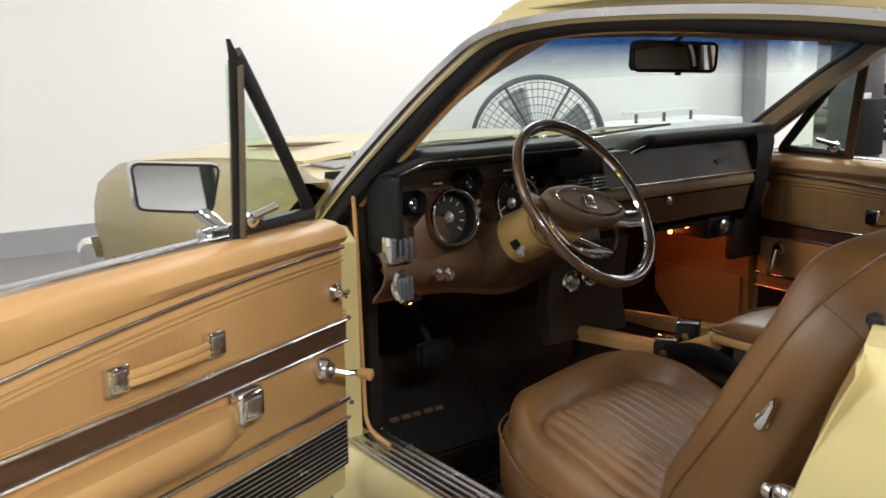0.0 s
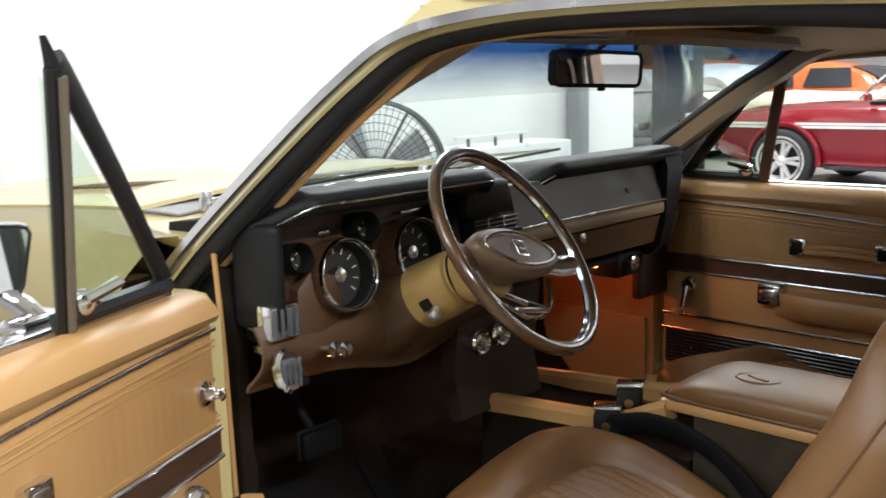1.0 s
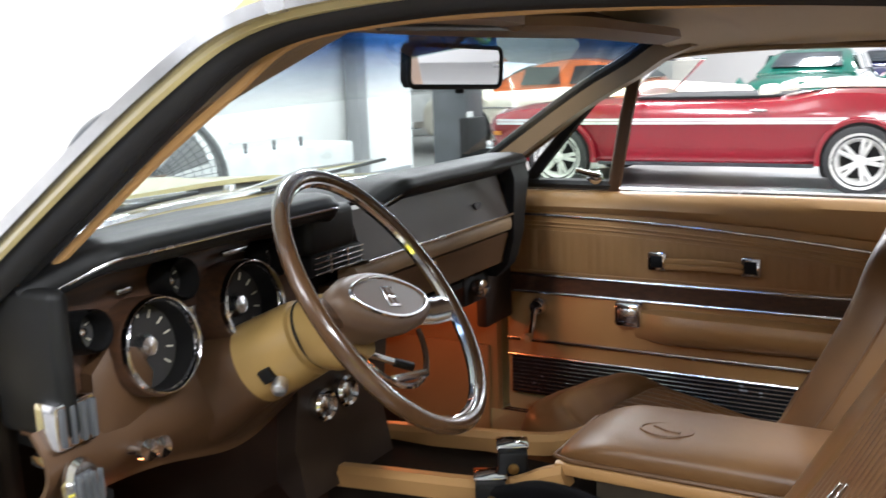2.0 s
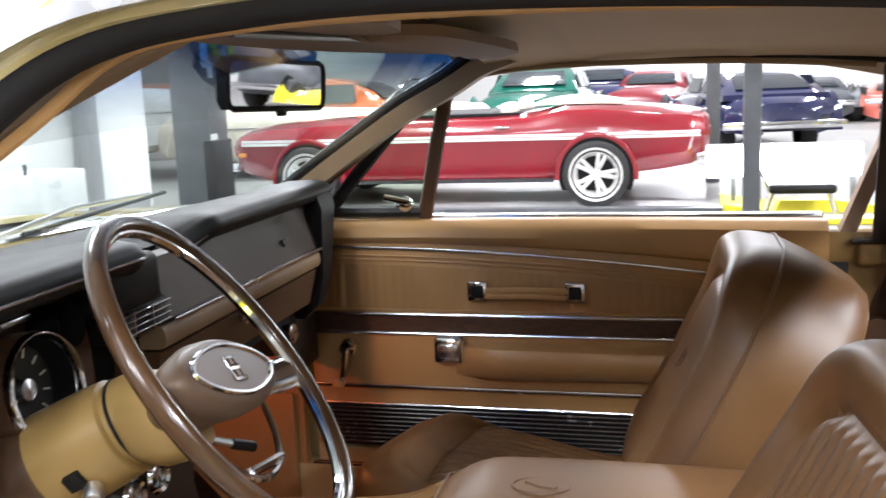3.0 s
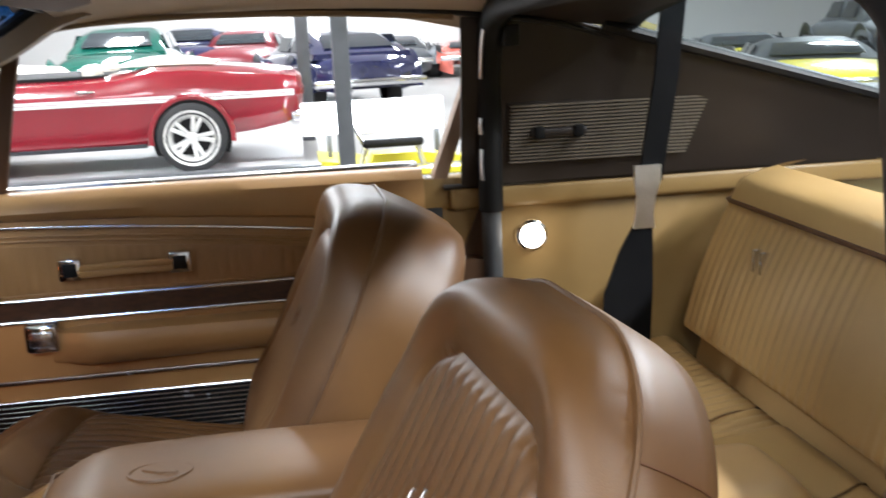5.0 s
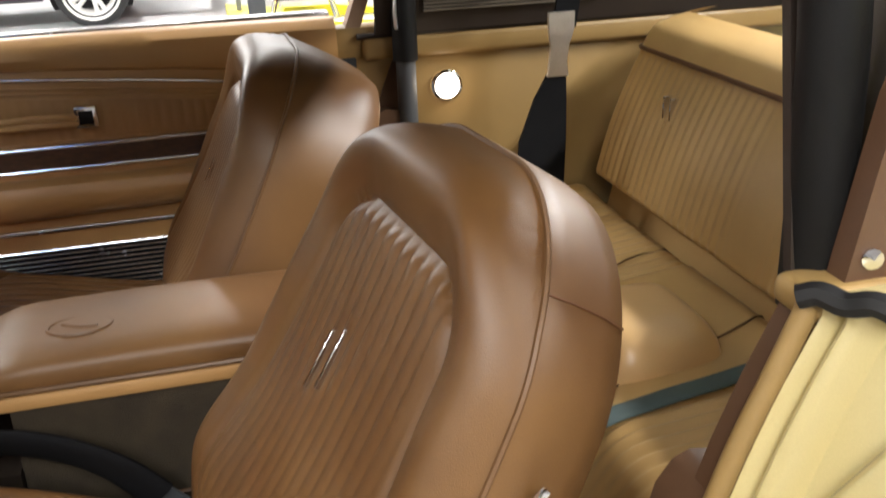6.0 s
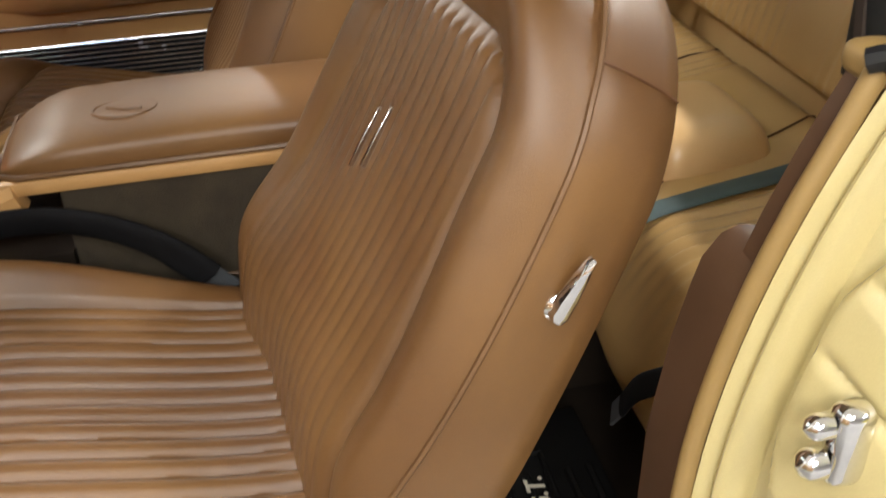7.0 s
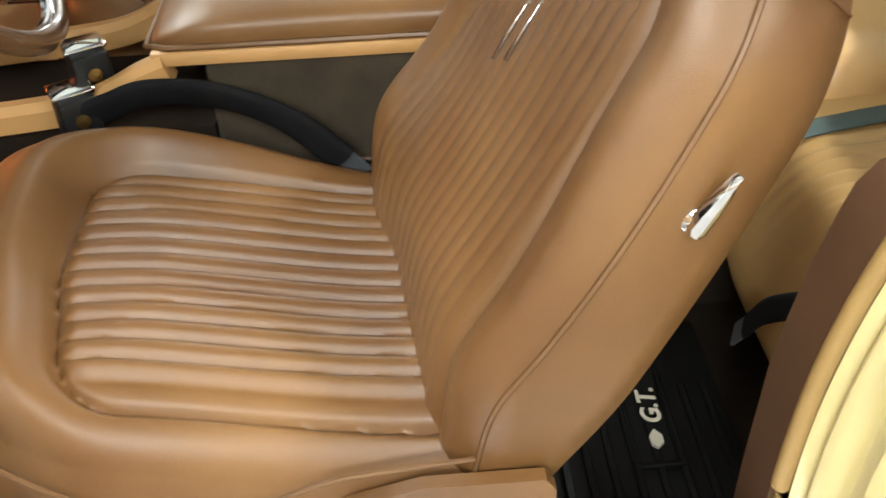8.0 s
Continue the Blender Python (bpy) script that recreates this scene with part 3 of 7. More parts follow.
def quarter(s):
    M = Matrix.Diagonal((s, 1, 1, 1))
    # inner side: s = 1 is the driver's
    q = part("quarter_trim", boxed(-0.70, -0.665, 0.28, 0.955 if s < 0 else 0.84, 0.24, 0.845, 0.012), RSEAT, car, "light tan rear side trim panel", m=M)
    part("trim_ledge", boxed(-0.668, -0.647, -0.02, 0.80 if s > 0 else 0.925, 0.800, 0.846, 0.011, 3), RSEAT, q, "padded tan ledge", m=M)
    part("upper_quarter_trim", sheet(lambda u, v: (-0.655 + 0.055 * v, (0.83 if s > 0 else 0.90) - 1.22 * u, 0.852 + min(0.325, 0.291 - 0.28 * (0.62 - ((0.83 if s > 0 else 0.90) - 1.22 * u))) * v), 16, 8, 0.01), BLACKTRIM, car, "dark brown upper rear side panel", m=M)
    lean_x = lambda z: -0.655 + 0.055 * (z - 0.852) / 0.318
    vent = part("vent_grille", sheet(lambda u, v: (lean_x(0.888 + 0.122 * v) + 0.012, 0.395 + 0.415 * u, 0.888 + 0.122 * v), 6, 6, 0.006), BLACKTRIM, car, "dark louvred air vent", m=M)
    for k in range(17):
        z = 0.891 + 0.0069 * k
        part("slat", boxed(lean_x(z) + 0.008, lean_x(z) + 0.020, 0.40 + 0.0025 * (16 - k), 0.805, z, z + 0.0035), SLAT, vent, m=M, smooth=0)
    part("vent_latch", boxed(lean_x(0.95) + 0.014, lean_x(0.95) + 0.026, 0.65, 0.765, 0.942, 0.958, 0.004), BLACKTRIM, vent, m=M)
    for y_ in (0.668, 0.748):
        part("vent_clip", boxed(lean_x(0.95) + 0.018, lean_x(0.95) + 0.030, y_ - 0.010, y_ + 0.010, 0.938, 0.962, 0.003), DARK, vent, m=M)
    bm = bmesh.new()
    tube(bm, [(-0.655, 0.935 if s < 0 else 0.78, 0.848), (-0.655, 0.0, 0.848)], 0.006, 8)
    part("trim_moulding", bm, BLACKTRIM, car, m=M)
    for y in (0.73, 0.40, 0.16):
        bm = bmesh.new()
        lathe(bm, [(0.0, 0.004), (0.005, 0.003), (0.007, 0.0)], facing((-0.652, y, 0.862), (1, 0, 0)), 10)
        part("trim_screw", bm, CHROME, car, m=M)
    if s < 0:
        part("window_pillar_trim", prism([(0.925, 0.865), (0.955, 0.865), (0.872, 1.08), (0.84, 1.17), (0.812, 1.17)], -0.705, -0.665), VISOR, car, "beige slanted quarter pillar trim", m=M)
        part("pillar_foot", boxed(-0.715, -0.662, 0.88, 0.985, 0.80, 0.868, 0.012), RSEAT, car, m=M)
    else:
        part("window_pillar_trim", prism([(0.765, 0.862), (0.812, 0.862), (0.785, 1.0), (0.73, 1.16), (0.69, 1.16)], -0.690, -0.668), BROWNTRIM, car, "brown slanted quarter pillar trim", m=M)
        part("pillar_foot", boxed(-0.702, -0.650, 0.72, 0.846, 0.842, 0.868, 0.010, 3), RSEAT, car, "tan pillar cap", m=M)
        bm = bmesh.new()
        tube(bm, smooth_path([(-0.696, 0.852, 0.866), (-0.706, 0.842, 0.871), (-0.722, 0.832, 0.868), (-0.738, 0.822, 0.874), (-0.752, 0.812, 0.870)], 4), 0.0095, 8)
        part("belt_weatherstrip", bm, RUBBER, car, "black fuzzy weatherstrip", m=M)
        bm = bmesh.new()
        lathe(bm, [(0.008, 0.0), (0.008, 0.003), (0.0, 0.005)], facing((-0.691, 0.792, 0.885), (-1, 0.3, 0)), 12)
        part("anchor_screw", bm, CHROME, car, m=M)


quarter(1)
quarter(-1)
lamp = bmesh.new()
lathe(lamp, [(0.032, 0.0), (0.032, 0.008), (0.026, 0.012), (0.026, 0.008)], facing((0.664, 0.757, 0.737), (-1, 0, 0)), 28, caps=False)
cl = part("courtesy_lamp", lamp, CHROME, car, "round lit interior courtesy lamp")
lamp = bmesh.new()
lathe(lamp, [(0.0, 0.016), (0.012, 0.015), (0.022, 0.012), (0.027, 0.006), (0.027, 0.0)], facing((0.664, 0.757, 0.737), (-1, 0, 0)), 28)
part("lens", lamp, LAMPGLOW, cl, "glowing white lens")

# rear hatch, parcel shelf, tail
part("parcel_shelf", boxed(-0.66, 0.66, -0.75, 0.36, 0.60, 0.63), BLACKTRIM, car)
part("tail_panel", boxed(-0.80, 0.80, -0.95, -0.75, 0.30, 0.76, 0.02), PAINT, car)
rg = part("rear_window", sheet(lambda u, v: ((-0.56 + 1.12 * u), 0.61 - 1.36 * v, 1.150 - 0.38 * v + 0.045 * (1 - (2 * u - 1) ** 2)), 12, 8), REARGLASS, car, "sloping fastback rear window")
rg.visible_shadow = False
for s in (1, -1):
    M = Matrix.Diagonal((s, 1, 1, 1))
    bm = bmesh.new()
    tube(bm, [(-0.575, 0.63, 1.150), (-0.575, -0.74, 0.768)], 0.013, 8)
    part("rear_window_seal", bm, RUBBER, car, m=M)
    # outer quarter panel and rear jamb
    part("sail_panel", sheet(lambda u, v: (-0.735 + 0.115 * v, 0.70 - 1.45 * u, 0.872 + (0.285 - 0.40 * u) * v), 16, 6, 0.006), PAINT, car, m=M)


def jamb_y(x, z):
    """Where the rear edge of the door opening runs: it leans back with height and outwards."""
    return 0.946 - 0.63 * max(0, min(z, 0.85) - 0.40) ** 2.2 - 0.067 * max(0, -0.70 - x) / 0.16


def quarter_panel(u, v):
    a = v * 1.0
    pts = [(-0.700, 0.866), (-0.775, 0.884), (-0.822, 0.874), (-0.850, 0.83), (-0.868, 0.74), (-0.874, 0.60), (-0.862, 0.40), (-0.84, 0.2)]
    i = min(int(a * 7), 6)
    f = a * 7 - i
    x = pts[i][0] * (1 - f) + pts[i + 1][0] * f
    z = pts[i][1] * (1 - f) + pts[i + 1][1] * f
    return (x, jamb_y(x, z) - 1.72 * u, z + 0.02 * math.sin(u * 2.2))


for s in (1, -1):
    M = Matrix.Diagonal((s, 1, 1, 1))
    part("quarter_panel", sheet(quarter_panel, 20, 35, 0.006, True), PAINT, car, "butter yellow rear wing", m=M)
    # latch face: a stepped pressing that faces forward
    bm = bmesh.new()

    def face(u, v):
        x = -0.700 - 0.167 * u
        z = 0.30 + 0.566 * v
        y = jamb_y(x, z) - 0.004
        # a narrow groove, a flat ridge, then a deeper channel
        y -= 0.016 * smoothstep(0.01, 0.05, u) * smoothstep(0.11, 0.07, u)
        y -= 0.023 * smoothstep(0.14, 0.18, u)
        # plateau behind an S-shaped step, with two slanted creases and a recess
        ub = 0.26 + 2.0 * max(0, z - 0.71) ** 0.95 + 0.06 * smoothstep(0.60, 0.52, z)
        y += 0.024 * smoothstep(ub - 0.03, ub + 0.07, u)
        for zc in (0.735, 0.673):
            y -= 0.007 * math.exp(-((z - zc + 0.07 * (u - ub)) / 0.006) ** 2) * smoothstep(ub + 0.04, ub + 0.12, u)
        y -= 0.012 * smoothstep(0.565, 0.54, z + 0.25 * (u - ub)) * smoothstep(ub + 0.04, ub + 0.10, u)
        return (x, y, z)
    part("latch_jamb", sheet(face, 60, 150, 0.003, s > 0), PAINT, car, "yellow pressed door latch jamb", m=M)
    bm = bmesh.new()
    tube(bm, smooth_path([(-0.694, jamb_y(-0.70, z) + 0.004, z) for z in (0.32, 0.42, 0.52, 0.60, 0.68, 0.75, 0.81, 0.858)], 4), 0.0090, 10)
    part("latch_windlace", bm, RSEAT, car, "tan windlace", m=M)
st = bmesh.new()
box(st, -0.818, -0.793, 0.872, 0.902, 0.592, 0.664, 0.010, 3)
striker = part("striker_plate", st, CHROME, car, "bright metal door striker")
for z, r in ((0.648, 0.010), (0.613, 0.0125)):
    st = bmesh.new()
    lathe(st, [(r, 0.0), (r, 0.008), (r * 0.9, 0.013), (r * 0.6, 0.017), (0.0, 0.02)], facing((-0.805, 0.904, z), (0, 1, 0)), 24)
    part("striker_bolt", st, CHROME, striker, smooth=60)
# brown pillar trim behind the driver's seat
for s in (1, -1):
    edge = [(jamb_y(-0.70, 0.30 + 0.0545 * k) + 0.002, 0.30 + 0.0545 * k) for k in range(11)]
    pt = part("pillar_trim", prism(edge + [(y - 0.05, z) for y, z in edge[::-1]], -0.690, -0.660), PILLARBROWN, car, "brown plastic pillar trim", m=Matrix.Diagonal((s, 1, 1, 1)))
    low = [(jamb_y(-0.70, z) + 0.012, z) for z in (0.16, 0.35, 0.50, 0.60, 0.655, 0.68)] + [(0.905, 0.700), (0.89, 0.706), (0.86, 0.700), (0.86, 0.16)]
    part("lower_pillar_trim", prism(low, -0.690, -0.628), PILLARBROWN, pt, "brown plastic trim foot", m=Matrix.Diagonal((s, 1, 1, 1)))

# An added black block plugs the gap behind the passenger door.
part("pillar_gap_plug", boxed(0.664, 0.70, 0.93, 1.0, 0.30, 0.85, 0.01), RUBBER, car, "black rubber door seal")
# sun visors
for s in (-1, 1):
    v = part("sun_visor", sheet(lambda a, b: (-0.24 + 0.53 * a, 1.645 - 0.03 * a - 0.140 * (0.5 + (b - 0.5) * math.sqrt(max(0.06, 1 - abs(2 * a - 1) ** 5))), 1.236 - 0.016 * a - 0.006 * b - 0.010 * math.sin(math.pi * b)) if s > 0 else (-0.30 - 0.25 * a, 1.640 - 0.05 * a - 0.125 * (0.5 + (b - 0.5) * math.sqrt(max(0.06, 1 - abs(2 * a - 1) ** 5))), 1.247 - 0.006 * b), 28, 10, 0.014), VISORDARK, car, "brown vinyl sun visor folded up")
    bm = bmesh.new()
    tube(bm, [(s * 0.10, 1.615, 1.232), (s * 0.50, 1.615, 1.226 if s < 0 else 1.215)], 0.004, 8)
    part("visor_rod", bm, GREYSTEEL, v)
# tyres under the car
for sx in (-0.78, 0.78):
    for y in (3.30, 0.30):
        bm = bmesh.new()
        lathe(bm, [(0.19, -0.06), (0.30, -0.07), (0.325, -0.05), (0.325, 0.05), (0.30, 0.07), (0.19, 0.06)], facing((sx, y, 0.325), (1, 0, 0)), 32)
        part("tyre", bm, TYRE, car)

# ---- doors ----
DOOR_L = Matrix(((-0.9063, 0.4226, 0, -0.893), (-0.4226, -0.9063, 0, 1.834), (0, 0, 1, 0), (0, 0, 0, 1)))
DOOR_R = Matrix(((0, -1, 0, 0.66), (-1, 0, 0, 2.035), (0, 0, 1, 0), (0, 0, 0, 1)))
WIN = 0.30


def lean(z):
    return WIN * max(0, z - 0.90)


def line_bar(pts, w, h, v):
    """A flat bright strip along (u, z) points on the panel's face."""
    bm = bmesh.new()
    sweep(bm, [(u, v, z) for u, z in pts], [(h / 2 * math.cos(a), w / 2 * math.sin(a)) for a in [math.pi * k / 4 for k in range(8)]], (0, 1, 0))
    return bm


def car_door(M, label, vent_open):
    d = new("car_door")
    d.parent = car
    d["label"] = label
    L = 1.06
    P = lambda name, bm, mat, parent=None, lab="", smooth=40: part(name, bm, mat, d, lab, smooth, m=M)
    # outer skin with curved side
    def skin(u, v):
        z = 0.30 + 0.575 * v
        return (-0.02 + (L + 0.03) * u, -0.185 + 0.10 * smoothstep(0.62, 1.0, v) ** 1.3 + 0.03 * (1 - v) ** 2 - 0.012 * math.sin(math.pi * v), z)
    P("outer_skin", sheet(skin, 10, 24, 0.005), PAINT, lab="yellow painted door skin")
    P("door_frame", boxed(-0.015, L, -0.155, -0.02, 0.32, 0.86, 0.012), PAINT, lab="yellow painted inner frame")
    panel = P("trim_panel", boxed(0.0, L, -0.022, -0.002, 0.385, 0.862, 0.006), TAN, lab="saddle tan vinyl trim panel")
    # padded top roll
    rows = []
    for k in range(33):
        u = L * k / 32
        zt = 0.883 + 0.004 * math.sin(3 * u)
        prof = [(-0.07, zt - 0.006), (-0.045, zt + 0.003), (-0.015, zt), (0.006, zt - 0.014), (0.013, zt - 0.028 - 0.02 * u * u), (0.006, zt - 0.038 - 0.05 * u * u), (-0.004, zt - 0.042 - 0.055 * u * u), (-0.06, zt - 0.042)]
        rows.append([(u, a, b) for a, b in prof])
    bm = bmesh.new()
    rings(bm, rows)
    P("top_roll", bm, TAN, panel, "padded tan door top")
    zc = lambda u: 0.834 - 0.070 * u * u
    for nm, dz, w, h, m_, v in (("upper_chrome", 0.0, 0.006, 0.007, BRIGHT, 0.002), ("upper_bead", -0.017, 0.005, 0.004, TAN, 0.0), ("lower_bead", -0.026, 0.005, 0.004, TAN, 0.0)):
        P(nm, line_bar([(0.0 + 0.02 * k, zc(0.02 * k) + dz) for k in range(53)], w, h, v), m_, panel)
    # pleated insert: soft vertical ribs
    def pleat(u, v):
        uu = 0.015 + (L - 0.03) * u
        z0, z1 = 0.700, zc(uu) - 0.036
        return (uu, 0.0005 + (0.0005 if vent_open else 0.0017) * abs(math.sin(math.pi * uu / 0.021)) * smoothstep(0, 0.06, v) * smoothstep(1, 0.94, v), z0 + (z1 - z0) * v)
    P("pleated_insert", sheet(pleat, 300, 8, 0.002), TANDULL, panel, "tan vinyl with pressed vertical pleats")
    P("wood_band", boxed(0.0, L, -0.004, 0.001, 0.650, 0.685), WOOD, panel, "dark walnut trim band", 0)
    for z, h in ((0.688, 0.008), (0.646, 0.008), (0.526, 0.010), (0.486, 0.007)):
        P("chrome_strip", line_bar([(0.0, z), (0.35, z), (0.7, z), (L, z)], 0.008, h, 0.002), BRIGHT, panel)
    for z in (0.698, 0.706):
        P("bead", line_bar([(0.0, z), (0.5, z), (L, z)], 0.005, 0.004, 0.0), TAN, panel)
    # ribbed kick strip
    kick = P("kick_strip", boxed(0.01, L, -0.004, 0.002, 0.390, 0.482), DARK, panel, "black kick strip with bright ribs", 0)
    for k in range(9):
        z = 0.396 + 0.0098 * k
        P("rib", boxed(0.012, L - 0.004, 0.0, 0.006, z, z + 0.0035, 0.0012, 1), BRIGHT, kick, "", 0)
    # pull strap with square chrome ends
    for u in (0.377, 0.580):
        e = P("pull_end", boxed(u - 0.021, u + 0.021, 0.0, 0.018, 0.722, 0.764, 0.004), CHROME, d, "square chrome strap end")
        # The passenger's chrome inset is coloured black for the dark it reflects.
        P("pull_inset", boxed(u - 0.013, u + 0.013, 0.017, 0.0195, 0.730, 0.756, 0.001), BRIGHT if vent_open else BLACKVINYL, e)
    strap = bmesh.new()
    for dz in (-0.006, 0.006):
        tube(strap, smooth_path([(0.390, 0.012, 0.738 + dz), (0.43, 0.026, 0.742 + dz), (0.48, 0.030, 0.744 + dz), (0.53, 0.026, 0.742 + dz), (0.568, 0.012, 0.738 + dz)], 6), 0.007, 8, rx=0.005)
    P("pull_strap", strap, TAN, d, "tan padded pull strap")
    # armrest
    rows = []
    for k in range(25):
        t = k / 24
        u = 0.325 + 0.60 * t
        grow = min(1, math.sin(math.pi * min(0.5, t * 3.2)) if t < 0.16 else 1) * (1 if t < 0.94 else max(0.3, 1 - (t - 0.94) * 9))
        w = 0.055 * max(grow, 0.35)
        zt, zb = 0.634 - 0.006 * t, 0.552 + 0.012 * t
        mid = (zt + zb) / 2
        rows.append([(u, w * a, mid + (zt - zb) / 2 * b * (0.75 + 0.25 * grow)) for a, b in ((-0.02, 0.95), (0.45, 1.0), (0.85, 0.85), (1.0, 0.45), (0.95, -0.1), (0.7, -0.7), (0.35, -1.0), (-0.02, -1.0))])
    bm = bmesh.new()
    rings(bm, rows)
    P("armrest", bm, TAN, d, "padded tan armrest")
    # release handle in a chrome cup, with window crank and knob
    cup = P("handle_cup", boxed(0.280, 0.345, 0.0, 0.030, 0.588, 0.646, 0.010, 3), CHROME, d, "chrome door release cup")
    P("handle_paddle", boxed(0.292, 0.335, 0.028, 0.034, 0.602, 0.632, 0.004), BRIGHT, cup)
    bm = bmesh.new()
    lathe(bm, [(0.022, 0.0), (0.022, 0.012), (0.016, 0.022), (0.0, 0.024)], facing((0.085, 0, 0.612), (0, 1, 0)), 20)
    crank = P("window_crank", bm, CHROME, d, "chrome window crank")
    bm = bmesh.new()
    ku, kz = (0.020, 0.590) if vent_open else (0.078, 0.546)
    tube(bm, [(0.085, 0.028, 0.612), ((0.085 + ku) / 2, 0.034, (0.606 + kz) / 2), (ku, 0.040, kz)], 0.006, 8, rx=0.009)
    P("crank_arm", bm, CHROME, crank)
    bm = bmesh.new()
    lathe(bm, [(0.008, 0.0), (0.011, 0.015), (0.012, 0.03), (0.0, 0.034)], facing((ku, 0.040, kz), (0, 1, 0)), 14)
    P("crank_knob", bm, TAN, crank, "tan crank knob")
    if vent_open:
        bm = bmesh.new()
        lathe(bm, [(0.018, 0.0), (0.018, 0.008), (0.010, 0.012), (0.006, 0.03), (0.009, 0.034), (0.0, 0.038)], facing((0.040, 0, 0.752), (0, 1, 0)), 18)
        P("mirror_remote_knob", bm, CHROME, d, "chrome mirror control knob")
    # outer belt moulding, vent window frame, division bar, glass
    P("belt_moulding", boxed(-0.01, L, -0.105, -0.068, 0.868, 0.892, 0.005), BRIGHT, d, "bright window sill moulding")
    sh = 0.012 if vent_open else 0.0
    fr = [(0.035 - 0.6 * sh, 0.905), (0.10 - 0.8 * sh, 0.972), (0.20 - sh, 1.075), (0.30 - 1.4 * sh, 1.172), (0.338 - 1.9 * sh, 1.203)]
    bm = bmesh.new()
    sweep(bm, [(p.x, -0.055 + lean(p.z), p.z) for p in smooth_path([(a, 0, b) for a, b in fr], 4)], disc_section(0.009, 8, 0.015), (0, 1, 0))
    vf = P("vent_frame", bm, RUBBER, d, "black vent window frame")
    bm = bmesh.new()
    sweep(bm, [(0.250 - sh, -0.050, 0.885), (0.298 - 1.4 * sh, -0.05 + lean(1.06), 1.06), (0.342 - 1.8 * sh, -0.05 + lean(1.195), 1.195)], disc_section(0.009, 8, 0.013), (0, 1, 0))
    P("division_bar", bm, RUBBER if vent_open else PILLARBROWN, vf, "dark window division bar")
    bm = bmesh.new()
    sweep(bm, [(0.262 - 2.6 * sh, -0.046, 0.885), (0.310 - 3.0 * sh, -0.046 + lean(1.06), 1.06), (0.350 - 3.3 * sh, -0.046 + lean(1.185), 1.185)], disc_section(0.005, 8, 0.008), (0, 1, 0))
    P("division_bar_trim", bm, PILLARBROWN, vf)
    if vent_open:
        bm = bmesh.new()
        sweep(bm, [(0.238, -0.041, 0.885), (0.280, -0.041 + lean(1.06), 1.06), (0.317, -0.041 + lean(1.185), 1.185)], disc_section(0.0045, 8, 0.006), (0, 1, 0))
        P("division_bar_band", bm, SLAT, vf, "taupe channel strip")
    bm = bmesh.new()
    sweep(bm, [(0.03, -0.05, 0.902), (0.14, -0.05, 0.902), (0.25, -0.05, 0.902)], disc_section(0.013, 8, 0.013), (0, 1, 0))
    P("vent_sill", bm, RUBBER, vf)
    tip = [(0.342, 1.226), (0.331, 1.203), (0.320, 1.175), (0.312, 1.150), (0.296, 1.150), (0.302, 1.180), (0.322, 1.206)] if vent_open else [(0.364, 1.228), (0.352, 1.185), (0.332, 1.140), (0.316, 1.160), (0.318, 1.180)]
    P("frame_tip", rings(bmesh.new(), [[(u, w + lean(z), z) for u, z in tip] for w in ((-0.056, -0.047) if vent_open else (-0.064, -0.044))]), RUBBER, vf)
    bm = bmesh.new()
    vs = [bm.verts.new((u, -0.056 + lean(z), z)) for u, z in ((0.045, 0.91), (0.25, 0.91), (0.335, 1.190))]
    bm.faces.new(vs)
    g = P("vent_pane", bm, GREENGLASS, vf, "pale green vent glass", 0)
    g.visible_shadow = False
    bm = bmesh.new()
    tube(bm, [(0.20, -0.036, 0.918), (0.225, -0.024, 0.926), (0.175, -0.016, 0.938)], 0.007, 8, rx=0.010)
    lathe(bm, [(0.016, 0.0), (0.016, 0.01), (0.010, 0.016), (0.0, 0.018)], facing((0.215, -0.044, 0.920), (0, 1, 0)), 14)
    P("vent_latch", bm, CHROME, vf, "chrome vent latch")
    return d


left_door = car_door(DOOR_L, "open driver door with tan trim, chrome strips and armrest", True)
right_door = car_door(DOOR_R, "closed passenger door with tan trim, chrome strips and armrest", False)
# wing mirror on the driver's door
wm = thing("wing_mirror", DOOR_L @ pose(0.36, -0.12, 0.90), "chrome rectangular wing mirror on the driver door", "wing mirror")
WM = DOOR_L @ pose(0.258, -0.168, 0.974) @ Matrix.Rotation(radians(-34), 4, "Z")
OUT = ((-0.62, -1.04), (-0.2, -1.02), (0.76, -0.90), (0.86, -0.84), (0.91, -0.70), (0.98, 0.72), (0.94, 0.88), (0.84, 0.96), (-0.80, 0.90), (-0.92, 0.84), (-0.96, 0.68), (-0.78, -0.82), (-0.72, -0.97))
bm = bmesh.new()
rings(bm, [[(0.080 * k * a, v, 0.046 * k * b + 0.005 * a) for a, b in OUT] for v, k in ((0.004, 1.0), (-0.02, 1.03), (-0.045, 0.85), (-0.06, 0.45))])
mh = part("mirror_housing", bm, CHROME, wm, "chrome mirror shell", m=WM)
bm = bmesh.new()
rings(bm, [[(0.0755 * a, v, 0.0415 * b + 0.005 * a) for a, b in OUT] for v in (0.003, 0.0065)])
part("mirror_glass", bm, MIRROR, mh, "mirror glass", m=WM)
bm = bmesh.new()
tube(bm, [(0.077 * a, 0.005, 0.043 * b + 0.005 * a) for a, b in OUT], 0.003, 6, True, (0, 1, 0))
part("mirror_edge", bm, RUBBER, mh, m=WM)
bm = bmesh.new()
tube(bm, smooth_path([(0.225, -0.165, 0.945), (0.222, -0.15, 0.925), (0.220, -0.125, 0.912), (0.218, -0.105, 0.895)], 5), 0.014, 10)
